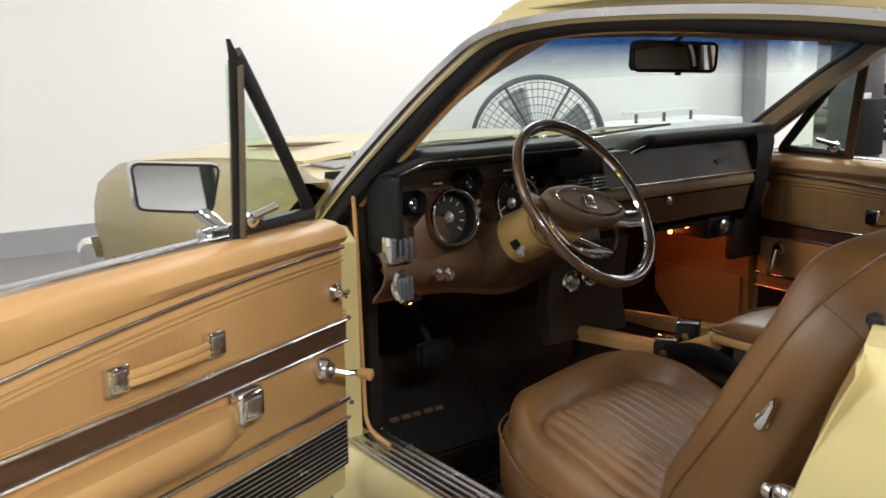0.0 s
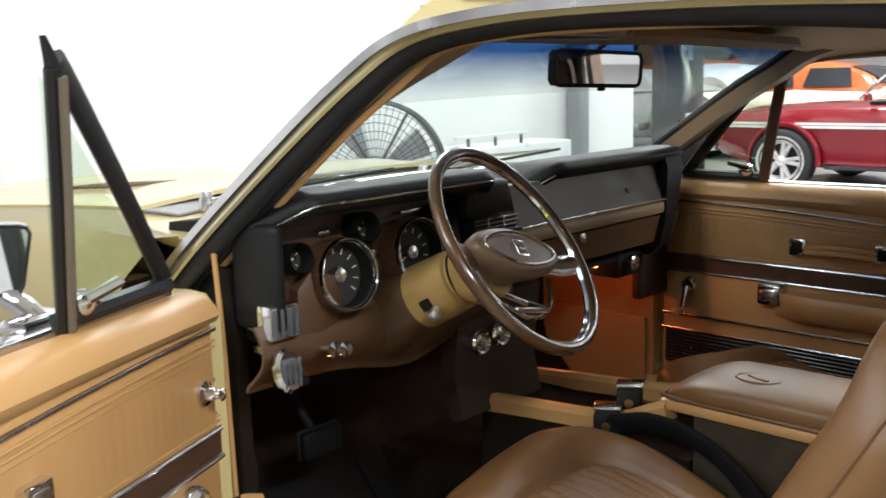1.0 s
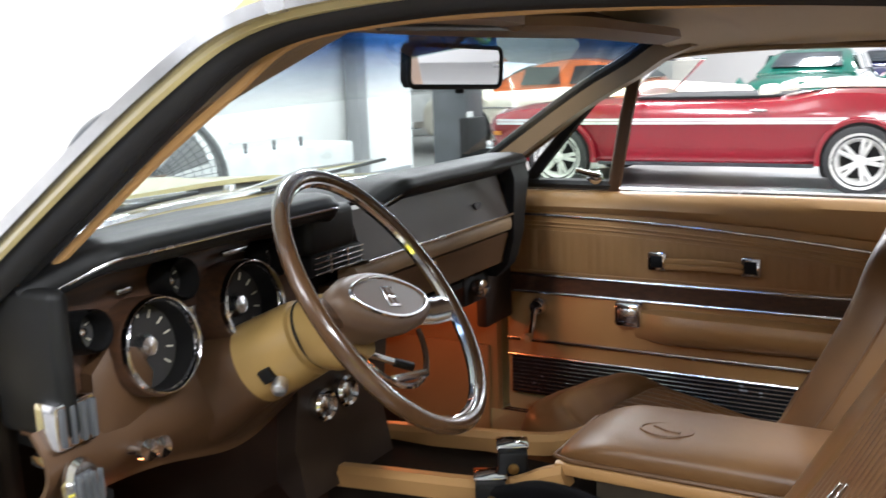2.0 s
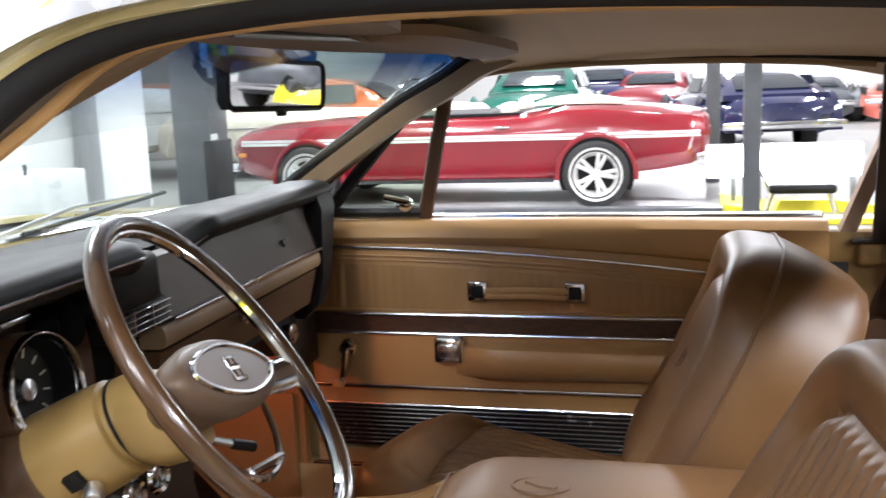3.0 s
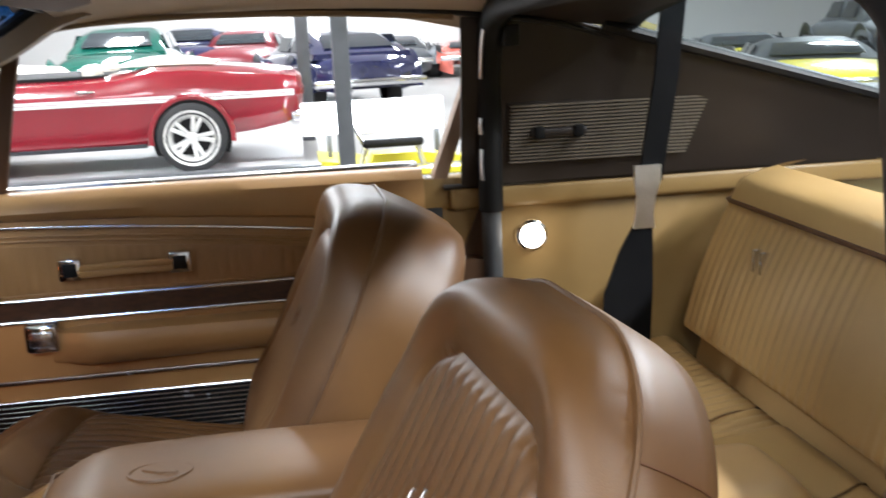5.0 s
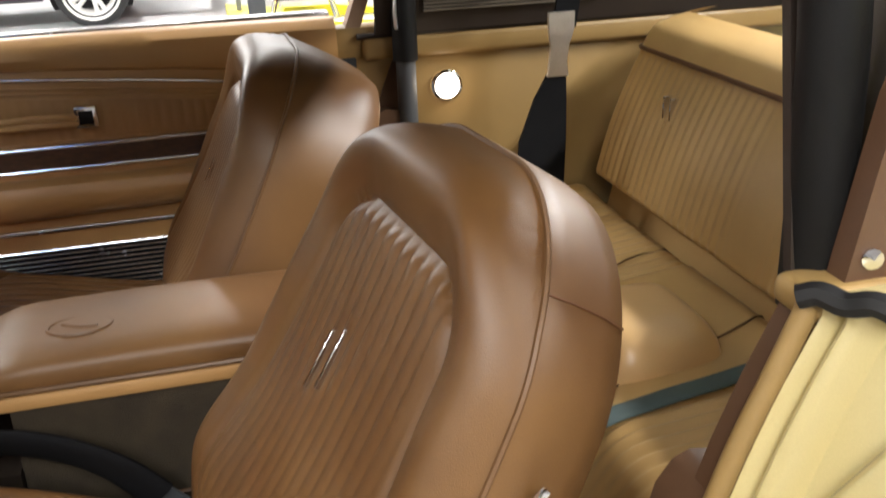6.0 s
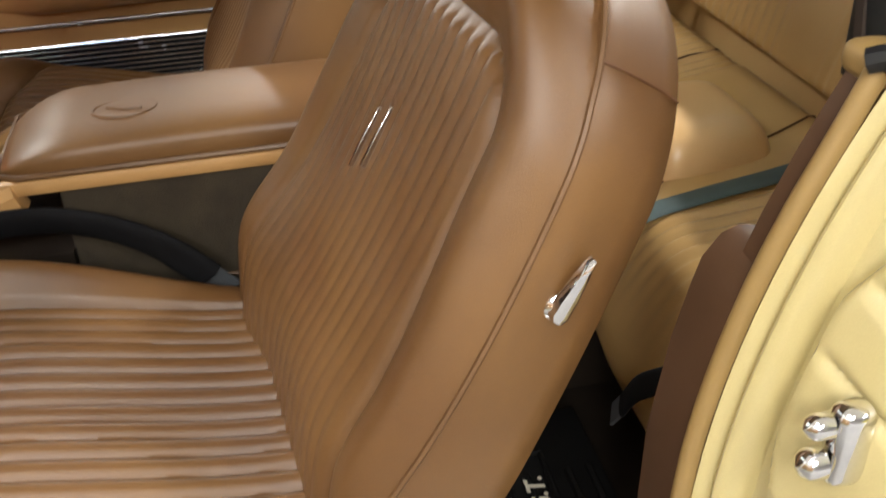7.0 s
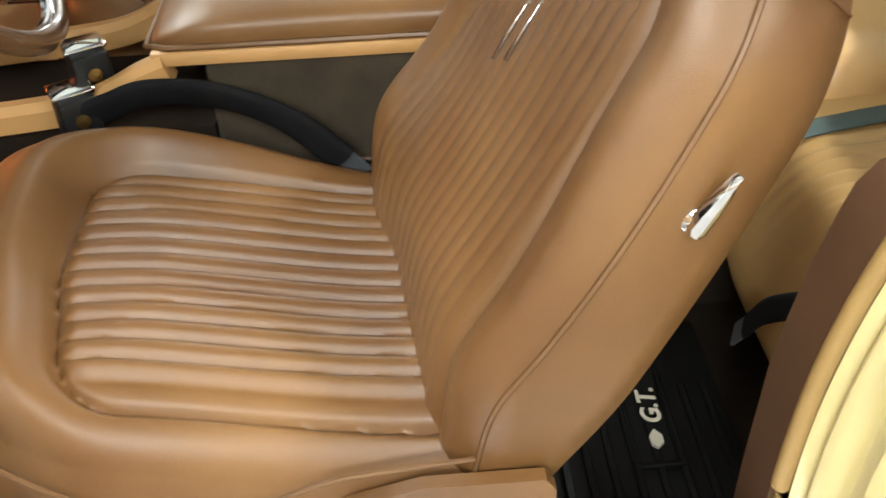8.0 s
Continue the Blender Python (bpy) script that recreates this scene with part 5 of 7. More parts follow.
for a, b in (((-0.02, -0.05, -0.155), 0.0),):
    bm = boxed(-0.010, 0.010, -0.066, -0.052, -0.178, -0.158, 0.002)
    ig = part("ignition_lock", bm, BLACKVINYL, col, "black ignition plate", m=COLM @ Matrix.Rotation(radians(-56), 4, "Z"))
    bm = bmesh.new()
    lathe(bm, [(0.010, 0.0), (0.012, 0.014), (0.010, 0.020), (0.0, 0.021)], facing((0.010, -0.062, -0.156), (0.1, -1, 0)), 16)
    part("ignition_knob", bm, SATIN, ig, "chrome ignition knob", m=COLM @ Matrix.Rotation(radians(-50), 4, "Z"))
bm = bmesh.new()
tube(bm, [COLM @ Vector((0.0505 * math.cos(a), 0.0505 * math.sin(a), -0.105)) for a in [2 * math.pi * k / 32 for k in range(32)]], 0.0022, 6, True, tuple(COLM.to_3x3() @ Vector((0, 0, 1))))
part("collar_joint", bm, DARK, col, "dark joint line round the collar")
part("selector_slot", boxed(-0.004, 0.004, -0.054, -0.046, -0.100, -0.060, 0.002), DARK, col, "dark selector slot", m=COLM @ Matrix.Rotation(radians(-18), 4, "Z"))
bm = bmesh.new()
tube(bm, [SW @ Vector(p) for p in ((0.045, -0.01, -0.12), (0.10, -0.03, -0.11), (0.135, -0.055, -0.095))], 0.005, 8)
part("signal_stalk", bm, CHROME, col, "chrome signal stalk")
bm = bmesh.new()
tube(bm, [SW @ Vector(p) for p in ((0.127, -0.05, -0.098), (0.152, -0.066, -0.087))], 0.0068, 8)
part("stalk_tip", bm, BLACKVINYL, col)
wheel = thing("steering_wheel", pose(-0.366, 1.709, 0.885), "wood-rimmed steering wheel with brown padded hub and chrome horn ring", "steering wheel")
bm = bmesh.new()
tube(bm, [SW @ Vector((0.194 * math.cos(a), 0.194 * math.sin(a), 0)) for a in [2 * math.pi * k / 72 for k in range(72)]], 0.0115, 12, True, tuple(N_))
rim = part("rim", bm, RIMWOOD, wheel, "polished brown wood rim")
bm = bmesh.new()
tube(bm, [SW @ Vector((0.1865 * math.cos(a), 0.1865 * math.sin(a), -0.003)) for a in [2 * math.pi * k / 72 for k in range(72)]], 0.0075, 8, True, tuple(N_))
part("rim_band", bm, CHROME, rim, "chrome inner rim band")

def oval(a, w, h, p=2.3):
    c, s = math.cos(a), math.sin(a)
    return (w * math.copysign(abs(c) ** (2 / p), c), h * math.copysign(abs(s) ** (2 / p), s))


bm = bmesh.new()
rings(bm, [[(*oval(2 * math.pi * k / 48, w, h, 1.9), z) for k in range(48)] for w, h, z in ((0.050, 0.030, -0.050), (0.100, 0.034, -0.018), (0.128, 0.044, 0.008), (0.130, 0.046, 0.024), (0.124, 0.042, 0.034), (0.114, 0.037, 0.038))])
hub = part("hub_pad", bm, surf("brown_hub_pad", (0.155, 0.100, 0.066), (0.13, 0.082, 0.053), 0.45, 0, 9, 700, 0.2, 0.0006), wheel, "padded brown oval hub", m=ROT)
bm = bmesh.new()
tube(bm, [(*oval(2 * math.pi * k / 60, 0.104, 0.031, 1.7), 0.0395) for k in range(60)], 0.0032, 6, True)
part("hub_trim", bm, CHROME, hub, "chrome oval outline", m=ROT)
bm = bmesh.new()
rings(bm, [[(*oval(2 * math.pi * k / 48, 0.100, 0.028, 1.7), z) for k in range(48)] for z in (0.036, 0.0395)])
part("hub_plate", bm, BROWNTRIM, hub, "dark oval plate", m=ROT)
part("emblem_plate", boxed(-0.017, 0.015, -0.016, 0.016, 0.0390, 0.0415, 0.0015), BRIGHT, hub, "small square bright emblem", m=ROT)
for a, b in ((-0.008, 0.007), (0.006, 0.007), (-0.008, -0.007), (0.006, -0.007)):
    part("hub_emblem", boxed(a - 0.005, a + 0.005, b - 0.005, b + 0.005, 0.0410, 0.0432, 0.001, 1), BROWNTRIM, hub, m=ROT)
for s in (-1, 1):
    bm = bmesh.new()
    sweep(bm, [(s * 0.10, -0.004, 0.006), (s * 0.150, -0.010, 0.016), (s * 0.188 - 0.012, -0.014, 0.036)], disc_section(0.010, 10, 0.022), (0, 0, 1))
    part("spoke", bm, BRIGHT if s > 0 else RIMWOOD, wheel, "bright wheel spoke", m=ROT)
bm = bmesh.new()
tube(bm, [(0.112 * math.cos(a), 0.112 * math.sin(a) - 0.004, 0.004) for a in [radians(195 + 150 * k / 30) for k in range(31)]], 0.0045, 8)
tube(bm, [(-0.04, -0.104, 0.004), (0.05, -0.102, 0.008)], 0.006, 8)
part("horn_ring", bm, CHROME, wheel, "chrome half horn ring", m=ROT)

# ---- inside mirror ----
im = thing("rear_view_mirror", pose(-0.01, 1.79, 1.17), "black-framed rear-view mirror hanging from the windscreen header", "rear view mirror")
MI = look((-0.012, 1.793, 1.182), (-0.012 - 0.16, 1.793 - 1.0, 1.182 - 0.05)) @ Matrix.Rotation(radians(2), 4, "Z")
bm = bmesh.new()
rings(bm, [[(0.122 * a * k, 0.033 * b * k, w) for a, b in ((-1, -0.7), (-0.93, -1), (0.93, -1), (1, -0.7), (1, 0.7), (0.93, 1), (-0.93, 1), (-1, 0.7))] for w, k in ((-0.006, 0.99), (-0.008, 1.0), (0.004, 1.03), (0.018, 0.9), (0.024, 0.6))])
mf = part("mirror_shell", bm, BLACKVINYL, im, "black mirror shell", m=MI)
bm = bmesh.new()
rings(bm, [[(0.1185 * a, 0.0305 * b, w) for a, b in ((-1, -0.7), (-0.94, -1), (0.94, -1), (1, -0.7), (1, 0.7), (0.94, 1), (-0.94, 1), (-1, 0.7))] for w in (-0.0065, -0.0095)])
part("mirror_glass", bm, MIRROR, mf, "mirror glass", m=MI)
bm = bmesh.new()
tube(bm, smooth_path([(-0.008, 1.808, 1.190), (-0.006, 1.800, 1.212), (-0.002, 1.765, 1.236)], 5), 0.005, 8)
part("mirror_stem", bm, BLACKVINYL, im, "black mirror stem")
bm = bmesh.new()
tube(bm, [(0.121 * a, 0.0325 * b, -0.009) for a, b in ((-1, -0.6), (-0.97, -0.88), (-0.9, -1), (0.9, -1), (0.97, -0.88), (1, -0.6), (1, 0.6), (0.97, 0.88), (0.9, 1), (-0.9, 1), (-0.97, 0.88), (-1, 0.6))], 0.0042, 8, True)
part("mirror_frame", bm, BLACKVINYL, mf, "black rounded mirror frame", m=MI)
part("mirror_toggle", boxed(-0.006, 0.006, 1.782, 1.796, 1.138, 1.152, 0.003), BLACKVINYL, im)

# ---- centre console ----
con = thing("centre_console", pose(0, 1.6, 0.15), "brown centre console with padded leather armrest and tan rails", "centre console")
part("tunnel_body", prism([(-0.125, 0.29), (-0.112, 0.47), (0.112, 0.47), (0.125, 0.29)], 1.52, 2.02, "y"), CARPET, con, "dark carpeted console body")
for s in (-1, 1):
    bm = bmesh.new()
    sweep(bm, smooth_path([(s * 0.108, 2.05, 0.478), (s * 0.108, 1.90, 0.492), (s * 0.108, 1.74, 0.505), (s * 0.108, 1.66, 0.518), (s * 0.105, 1.60, 0.545), (s * 0.105, 1.565, 0.558)], 5), [(-0.016, -0.020), (0.016, -0.020), (0.018, 0.006), (0.008, 0.016), (-0.008, 0.016), (-0.018, 0.006)], (0, 0, 1))
    part("rail", bm, TAN, con, "tan padded console rail")
part("radio_panel", prism([(1.985, 0.47), (2.005, 0.56), (1.985, 0.72), (2.03, 0.74), (2.05, 0.50), (2.01, 0.46)], -0.215, 0.05), DASHBROWN, con, "brown centre stack")
for x, hz in ((-0.160, 0.627), (-0.096, 0.632)):
    bm = bmesh.new()
    lathe(bm, [(0.027, -0.01), (0.028, 0.008), (0.024, 0.013), (0.019, 0.010), (0.019, 0.0)], facing((x, 1.985, hz), (0, -1, 0.1)), 28, False)
    ht = part("heater_control", bm, CHROME, con, "round chrome-ringed control")
    bm = bmesh.new()
    lathe(bm, [(0.0, 0.007), (0.012, 0.006), (0.020, 0.0)], facing((x, 1.985, hz), (0, -1, 0.1)), 24)
    part("control_face", bm, BRIGHT, ht)
part("storage_box", boxed(-0.105, 0.105, 1.17, 1.52, 0.28, 0.560, 0.01), BOXCARPET, con, "dark brown carpeted console side")
part("box_lip", boxed(-0.112, 0.112, 1.17, 1.585, 0.556, 0.577, 0.006), TAN, con, "tan console lip")


def arm(u, v):
    a = 2 * math.pi * v
    c, s = math.cos(a), math.sin(a)
    y = 1.06 + 0.525 * u
    nose = max(0, (u - 0.82) / 0.18)
    h = 0.025 * (1 - 0.72 * nose ** 2.2)
    w = 0.106 * (1 - 0.22 * nose ** 3)
    x = w * math.copysign(abs(c) ** 0.38, c)
    z = 0.598 - 0.016 * nose ** 2 + h * math.copysign(abs(s) ** 0.55, s) + 0.004 * math.sin(math.pi * u)
    return Vector((x, y, z - 0.012 * (abs(x) / 0.12) ** 2))


bm = bmesh.new()
rings(bm, [[arm(i / 40, j / 40) for j in range(40)] for i in range(41)])
bmesh.ops.recalc_face_normals(bm, faces=bm.faces)
ap = part("armrest_pad", bm, LEATHER, con, "padded brown leather armrest", 60)
bm = bmesh.new()
tube(bm, [(-0.03 + 0.026 * math.cos(a), 1.43 + 0.040 * math.sin(a), 0.6235) for a in [2 * math.pi * k / 30 for k in range(30)]], 0.0028, 6, True)
tube(bm, [(-0.038, 1.408, 0.6235), (-0.034, 1.43, 0.6235), (-0.022, 1.452, 0.6235)], 0.004, 6)
part("embossed_badge", bm, STITCH, ap, "embossed oval badge")
bm = bmesh.new()
tube(bm, [(-0.108, 1.17, 0.581), (-0.108, 1.56, 0.581), (-0.092, 1.590, 0.579), (0.092, 1.590, 0.579), (0.108, 1.56, 0.581), (0.108, 1.17, 0.581)], 0.004, 6)
part("armrest_piping", bm, STITCH, ap)


def buckle(loc, yaw, label):
    b = thing("seat_belt_buckle", pose(*loc, 0, 0, yaw), label, "seat belt buckle", "seat belt buckles", world_built=False)
    part("buckle_body", boxed(-0.024, 0.024, -0.028, 0.028, -0.045, 0.018, 0.006), BLACKVINYL, b)
    part("buckle_plate", boxed(-0.027, 0.027, -0.012, 0.032, 0.017, 0.024, 0.003), CHROME, b, "chrome buckle plate")
    bm = bmesh.new()
    lathe(bm, [(0.009, 0.0), (0.009, 0.003), (0.0, 0.004)], facing((0, -0.0285, -0.008), (0, -1, 0)), 14)
    part("buckle_button", bm, BRASS, b, "round brass button")
    return b


buckle((-0.132, 1.684, 0.521), -62, "black seat belt buckle on the console rail")
buckle((-0.066, 1.676, 0.551), -62, "black seat belt buckle with brass button on the console")


def strap(name, pts, w, mat, label, thick=0.003, up=(0, 0, 1)):
    bm = bmesh.new()
    sweep(bm, smooth_path(pts, 6), [(w / 2 * math.copysign(abs(math.cos(a)) ** 0.6, math.cos(a)), thick * math.sin(a)) for a in [2 * math.pi * k / 14 for k in range(14)]], up)
    t = thing(name, pose(*pts[0]), label, "seat belt", "seat belts")
    part("webbing", bm, mat, t)
    a, b = Vector(pts[-2]), Vector(pts[-1])
    bm = bmesh.new()
    sweep(bm, [b, b + (b - a).normalized() * 0.035], [(-w * 0.42, -0.002), (w * 0.42, -0.002), (w * 0.42, 0.002), (-w * 0.42, 0.002)], up)
    part("anchor_plate", bm, GREYSTEEL, t, "grey steel anchor plate")
    return t


strap("seat_belt", [(-0.143, 1.672, 0.512), (-0.136, 1.640, 0.520), (-0.122, 1.597, 0.528), (-0.122, 1.526, 0.524), (-0.134, 1.46, 0.508), (-0.146, 1.403, 0.478), (-0.150, 1.355, 0.43)], 0.050, FABRIC, "black webbing seat belt lying beside the console", 0.009, (0.9, 0, 0.45))

# ---- rear seat ----
rs = thing("rear_bench", pose(0, 0.6, 0.15), "light tan pleated rear bench seat", "car seat")


def rear_cushion(u, v):
    x = -0.655 + 1.31 * u
    y = 0.437 + (0.413 - 0.13 * math.exp(-((x + 0.02) / 0.12) ** 2)) * v
    side = min(abs(x - 0.30), abs(x + 0.30))
    inn = smoothstep(0.215, 0.205, abs(abs(x + 0.012) - 0.395))
    z = 0.432 + 0.012 * (1 - inn) + 0.055 * (1 - v) ** 1.4 + 0.009 * abs(math.sin(math.pi * x / 0.026)) * inn * smoothstep(0.98, 0.85, v) + 0.02 * v
    z -= 0.11 * max(0, (v - 0.72) / 0.28) ** 2.5 + 0.03 * max(0, 1 - v / 0.09) ** 2
    return (x, y, z)


bm = sheet(rear_cushion, 200, 24)
rim_ = [rear_cushion(i / 200, 1) for i in range(201)]
rings(bm, [rim_, [(p[0], p[1] + 0.010, p[2] - 0.03) for p in rim_], [(p[0], p[1] - 0.005, p[2] - 0.075) for p in rim_], [(p[0], p[1] - 0.06, p[2] - 0.095) for p in rim_]], False, False)
bmesh.ops.remove_doubles(bm, verts=bm.verts, dist=0.0005)
bmesh.ops.recalc_face_normals(bm, faces=bm.faces)
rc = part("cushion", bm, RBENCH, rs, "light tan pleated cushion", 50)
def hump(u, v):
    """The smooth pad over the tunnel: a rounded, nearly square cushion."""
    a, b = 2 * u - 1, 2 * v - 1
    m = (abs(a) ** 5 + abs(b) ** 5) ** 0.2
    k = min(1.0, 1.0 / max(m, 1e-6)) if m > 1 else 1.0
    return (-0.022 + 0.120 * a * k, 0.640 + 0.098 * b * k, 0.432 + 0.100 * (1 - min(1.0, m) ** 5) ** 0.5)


part("centre_bolster", sheet(hump, 40, 40), RHUMP, rs, "smooth tan centre bolster, paled for the light it catches", 60)
part("seat_base", boxed(-0.64, 0.64, 0.30, 0.68, 0.15, 0.40, 0.01), CARPET, rs, "dark carpeted seat base")
# A dark strip stands in for the shaded gap below the backrest.
part("gap_shade", boxed(-0.62, 0.62, 0.36, 0.440, 0.40, 0.455, 0.005), CARPET, rs, "dark strip for the shade between cushion and backrest")


def rear_back(u, v):
    x = -0.615 + 1.23 * u
    z = 0.528 + 0.332 * v
    y = 0.475 - 0.135 * v
    side = min(abs(x - 0.30), abs(x + 0.30))
    inn = smoothstep(0.285, 0.275, abs(abs(x) - 0.335)) * smoothstep(0.82, 0.80, v)
    y += 0.004 * abs(math.sin(math.pi * x / 0.026)) * inn - 0.004 * inn
    y -= 0.07 * max(0, (v - 0.90) / 0.10) ** 2.5
    y += 0.016 * math.sin(math.pi * v) - 0.045 * max(0, 1 - v / 0.07) ** 2
    y -= 0.09 * max(0, (abs(x) - 0.555) / 0.06) ** 2.5
    return (x, y, z)


bm = sheet(rear_back, 200, 40, 0, True)
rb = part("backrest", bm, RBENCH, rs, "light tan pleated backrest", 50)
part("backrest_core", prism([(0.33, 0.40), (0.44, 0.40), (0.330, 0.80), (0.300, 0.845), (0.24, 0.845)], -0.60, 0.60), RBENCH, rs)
bm = bmesh.new()
tube(bm, [Vector(rear_back(0.02 + 0.96 * k / 60, 0.815)) + Vector((0, 0.003, 0)) for k in range(61)], 0.0045, 6)
part("piping", bm, DARKSTITCH, rb, "dark brown piping")
for sx in (-0.36, 0.36):
    for dx in (-0.014, 0.012):
        part("emblem_bar", boxed(sx + dx - 0.002, sx + dx + 0.002, 0.400, 0.4195, 0.672, 0.742, 0.001, 1), CHROME, rb, "slim bright emblem bar")
for x_ in (-0.145, 0.170):
    bm = bmesh.new()
    tube(bm, [Vector(rear_cushion((x_ + 0.10 * (1 - k / 20) + 0.655) / 1.31, k / 20)) + Vector((0, 0, 0.0015)) for k in range(20)], 0.0018, 6)
    part("seam", bm, STITCH, rc)
strap("seat_belt", [(-0.190, 0.50, 0.497), (-0.193, 0.60, 0.483), (-0.195, 0.70, 0.470), (-0.197, 0.79, 0.450), (-0.20, 0.85, 0.39)], 0.036, TEAL, "grey-green lap belt laid on the rear cushion", 0.004)

strap("seat_belt", [(-0.56, 0.800, 0.452), (-0.51, 0.850, 0.440), (-0.465, 0.885, 0.400), (-0.435, 0.893, 0.350)], 0.034, FABRIC, "black rear seat belt end hanging over the cushion edge", 0.005, (0.3, 1, 0.3))

# ---- roll bar, shoulder belt ----
bar = thing("roll_bar", pose(0, 0.845, 0.82), "black padded roll bar behind the front seats", "roll bar")
HOOP = smooth_path([(-0.642, 0.804, 0.83), (-0.642, 0.805, 0.95), (-0.640, 0.810, 1.075), (-0.618, 0.82, 1.165), (-0.55, 0.832, 1.205), (-0.45, 0.838, 1.214), (-0.2, 0.845, 1.218), (0.2, 0.845, 1.208), (0.48, 0.845, 1.192), (0.575, 0.845, 1.155), (0.618, 0.845, 1.075), (0.630, 0.845, 0.95), (0.632, 0.845, 0.80)], 8)
bm = bmesh.new()
tube(bm, HOOP, 0.025, 16, False, (0, 1, 0))
part("padding", bm, BLACKVINYL, bar, "black foam padding")
for s in (1,):
    bm = bmesh.new()
    sweep(bm, [(s * 0.632, 0.845, 0.81), (s * 0.632, 0.845, 0.60), (s * 0.632, 0.86, 0.15)], disc_section(0.02, 12, 0.02), (0, 1, 0))
    part("bar_foot", bm, GREYSTEEL, bar)
    for z0, z1 in ((1.155, 1.06), (0.985, 0.955), (0.925, 0.865)):
        bm = bmesh.new()
        sweep(bm, [p + Vector((-0.016, 0.019, 0)) for p in HOOP if p.x > 0.5 and z1 <= p.z <= z0] if z0 > 1 else [(0.615, 0.864, z0), (0.613, 0.866, (z0 + z1) / 2), (0.616, 0.864, z1)], disc_section(0.004, 8, 0.008), (0, 1, 0))
        part("edge_strip", bm, SATIN, bar, "pale worn edge of the padding")
    part("belt_bracket", boxed(s * 0.56 - 0.02, s * 0.56 + 0.02, 0.80, 0.83, 1.12, 1.16, 0.004), BLACKVINYL, bar)
sb = thing("shoulder_belt", pose(0.50, 0.58, 0.5), "black shoulder belt hanging with a chrome buckle", "seat belt", "seat belts")


def hang(name, pts, ws, mat, lab=""):
    rows = []
    for p, w in zip(pts, ws):
        rows.append([(p[0] - 0.004, p[1] - w / 2, p[2]), (p[0] + 0.004, p[1] - w / 2, p[2]), (p[0] + 0.004, p[1] + w / 2, p[2]), (p[0] - 0.004, p[1] + w / 2, p[2])])
    return part(name, rings(bmesh.new(), rows), mat, sb, lab)


hang("webbing", [(0.50, 0.520, 1.215), (0.50, 0.536, 1.05), (0.50, 0.566, 0.86)], (0.046, 0.046, 0.046), FABRIC, "black webbing")
hang("buckle", [(0.490, 0.575, 0.892), (0.488, 0.576, 0.86), (0.490, 0.578, 0.83), (0.488, 0.582, 0.80), (0.490, 0.582, 0.772)], (0.052, 0.05, 0.036, 0.034, 0.042), SATIN, "chrome belt buckle")
hang("sleeve", [(0.494, 0.582, 0.778), (0.492, 0.596, 0.73), (0.490, 0.612, 0.65), (0.488, 0.618, 0.56), (0.488, 0.606, 0.50)], (0.036, 0.065, 0.095, 0.098, 0.07), FABRIC, "black belt sleeve")

# ---- mats, pedals ----


def mat(name, x0, x1, y0, y1, label):
    t = thing(name, pose((x0 + x1) / 2, (y0 + y1) / 2, 0.15), label, "floor mat", "floor mats")
    part("mat_base", boxed(x0, x1, y0, y1, 0.151, 0.160, 0.004), MATRUBBER, t)
    n = int((y1 - y0) / 0.028)
    for k in range(n):
        y = y0 + 0.02 + (y1 - y0 - 0.04) * k / max(1, n - 1)
        part("mat_rib", boxed(x0 + 0.03, x1 - 0.12, y - 0.005, y + 0.005, 0.158, 0.166, 0.002, 1), MATRUBBER, t)
    return t


rear_mat = mat("rear_floor_mat", -0.62, -0.22, 0.875, 1.12, "black ribbed rubber rear mat with pale lettering")
cu = bpy.data.curves.new("lettering", "FONT")
cu.body, cu.size, cu.extrude, cu.offset, cu.shear = "G.T.", 0.035, 0.0008, 0.0008, 0.2
tmp = new("lettering", cu)
me = bpy.data.meshes.new_from_object(tmp.evaluated_get(bpy.context.evaluated_depsgraph_get()))
bpy.data.objects.remove(tmp)
bm = bmesh.new()
bm.from_mesh(me)
part("lettering", bm, INK, rear_mat, "cream lettering", 0, m=pose(-0.414, 0.966, 0.170))
bm = bmesh.new()
rings(bm, [[(-0.440 + a, 0.980 + b, z) for a, b in ((-0.013, 0.0), (-0.006, -0.008), (0.006, -0.0085), (0.017, 0.0), (0.006, 0.0085), (-0.006, 0.008))] for z in (0.166, 0.171)])
bm_ = bmesh.new()
for x0_, x1_, y0_, y1_ in ((-0.475, -0.305, 0.950, 0.956), (-0.475, -0.305, 1.006, 1.012), (-0.481, -0.475, 0.950, 1.012), (-0.305, -0.299, 0.950, 1.012)):
    box(bm_, x0_, x1_, y0_, y1_, 0.160, 0.169, 0.002, 1)
part("badge_frame", bm_, MATRUBBER, rear_mat, "raised black badge frame")
part("mat_emblem", bm, INK, rear_mat, "cream leaf-shaped emblem")
front_mat = mat("front_floor_mat", -0.63, -0.20, 1.72, 2.16, "black ribbed rubber driver mat with faint lettering")
TOE = pose(-0.43, 2.285, 0.243, 46)
part("mat_toe", boxed(-0.20, 0.21, -0.12, 0.10, 0.0, 0.008, 0.003), MATRUBBER, front_mat, "black mat flap on the toe board", m=TOE)
for k, w in enumerate((0.026, 0.028, 0.024, 0.028, 0.026)):
    part("lettering_bar", boxed(0.036 * k - 0.092, 0.036 * k - 0.092 + w, -0.006, 0.006, 0.008, 0.0105), PILLARBROWN, front_mat, "pale lettering bar", smooth=0, m=TOE)
ped = thing("brake_pedal", pose(-0.45, 2.2, 0.40), "black rubber brake pedal on a dark steel arm", "pedal", "pedals")
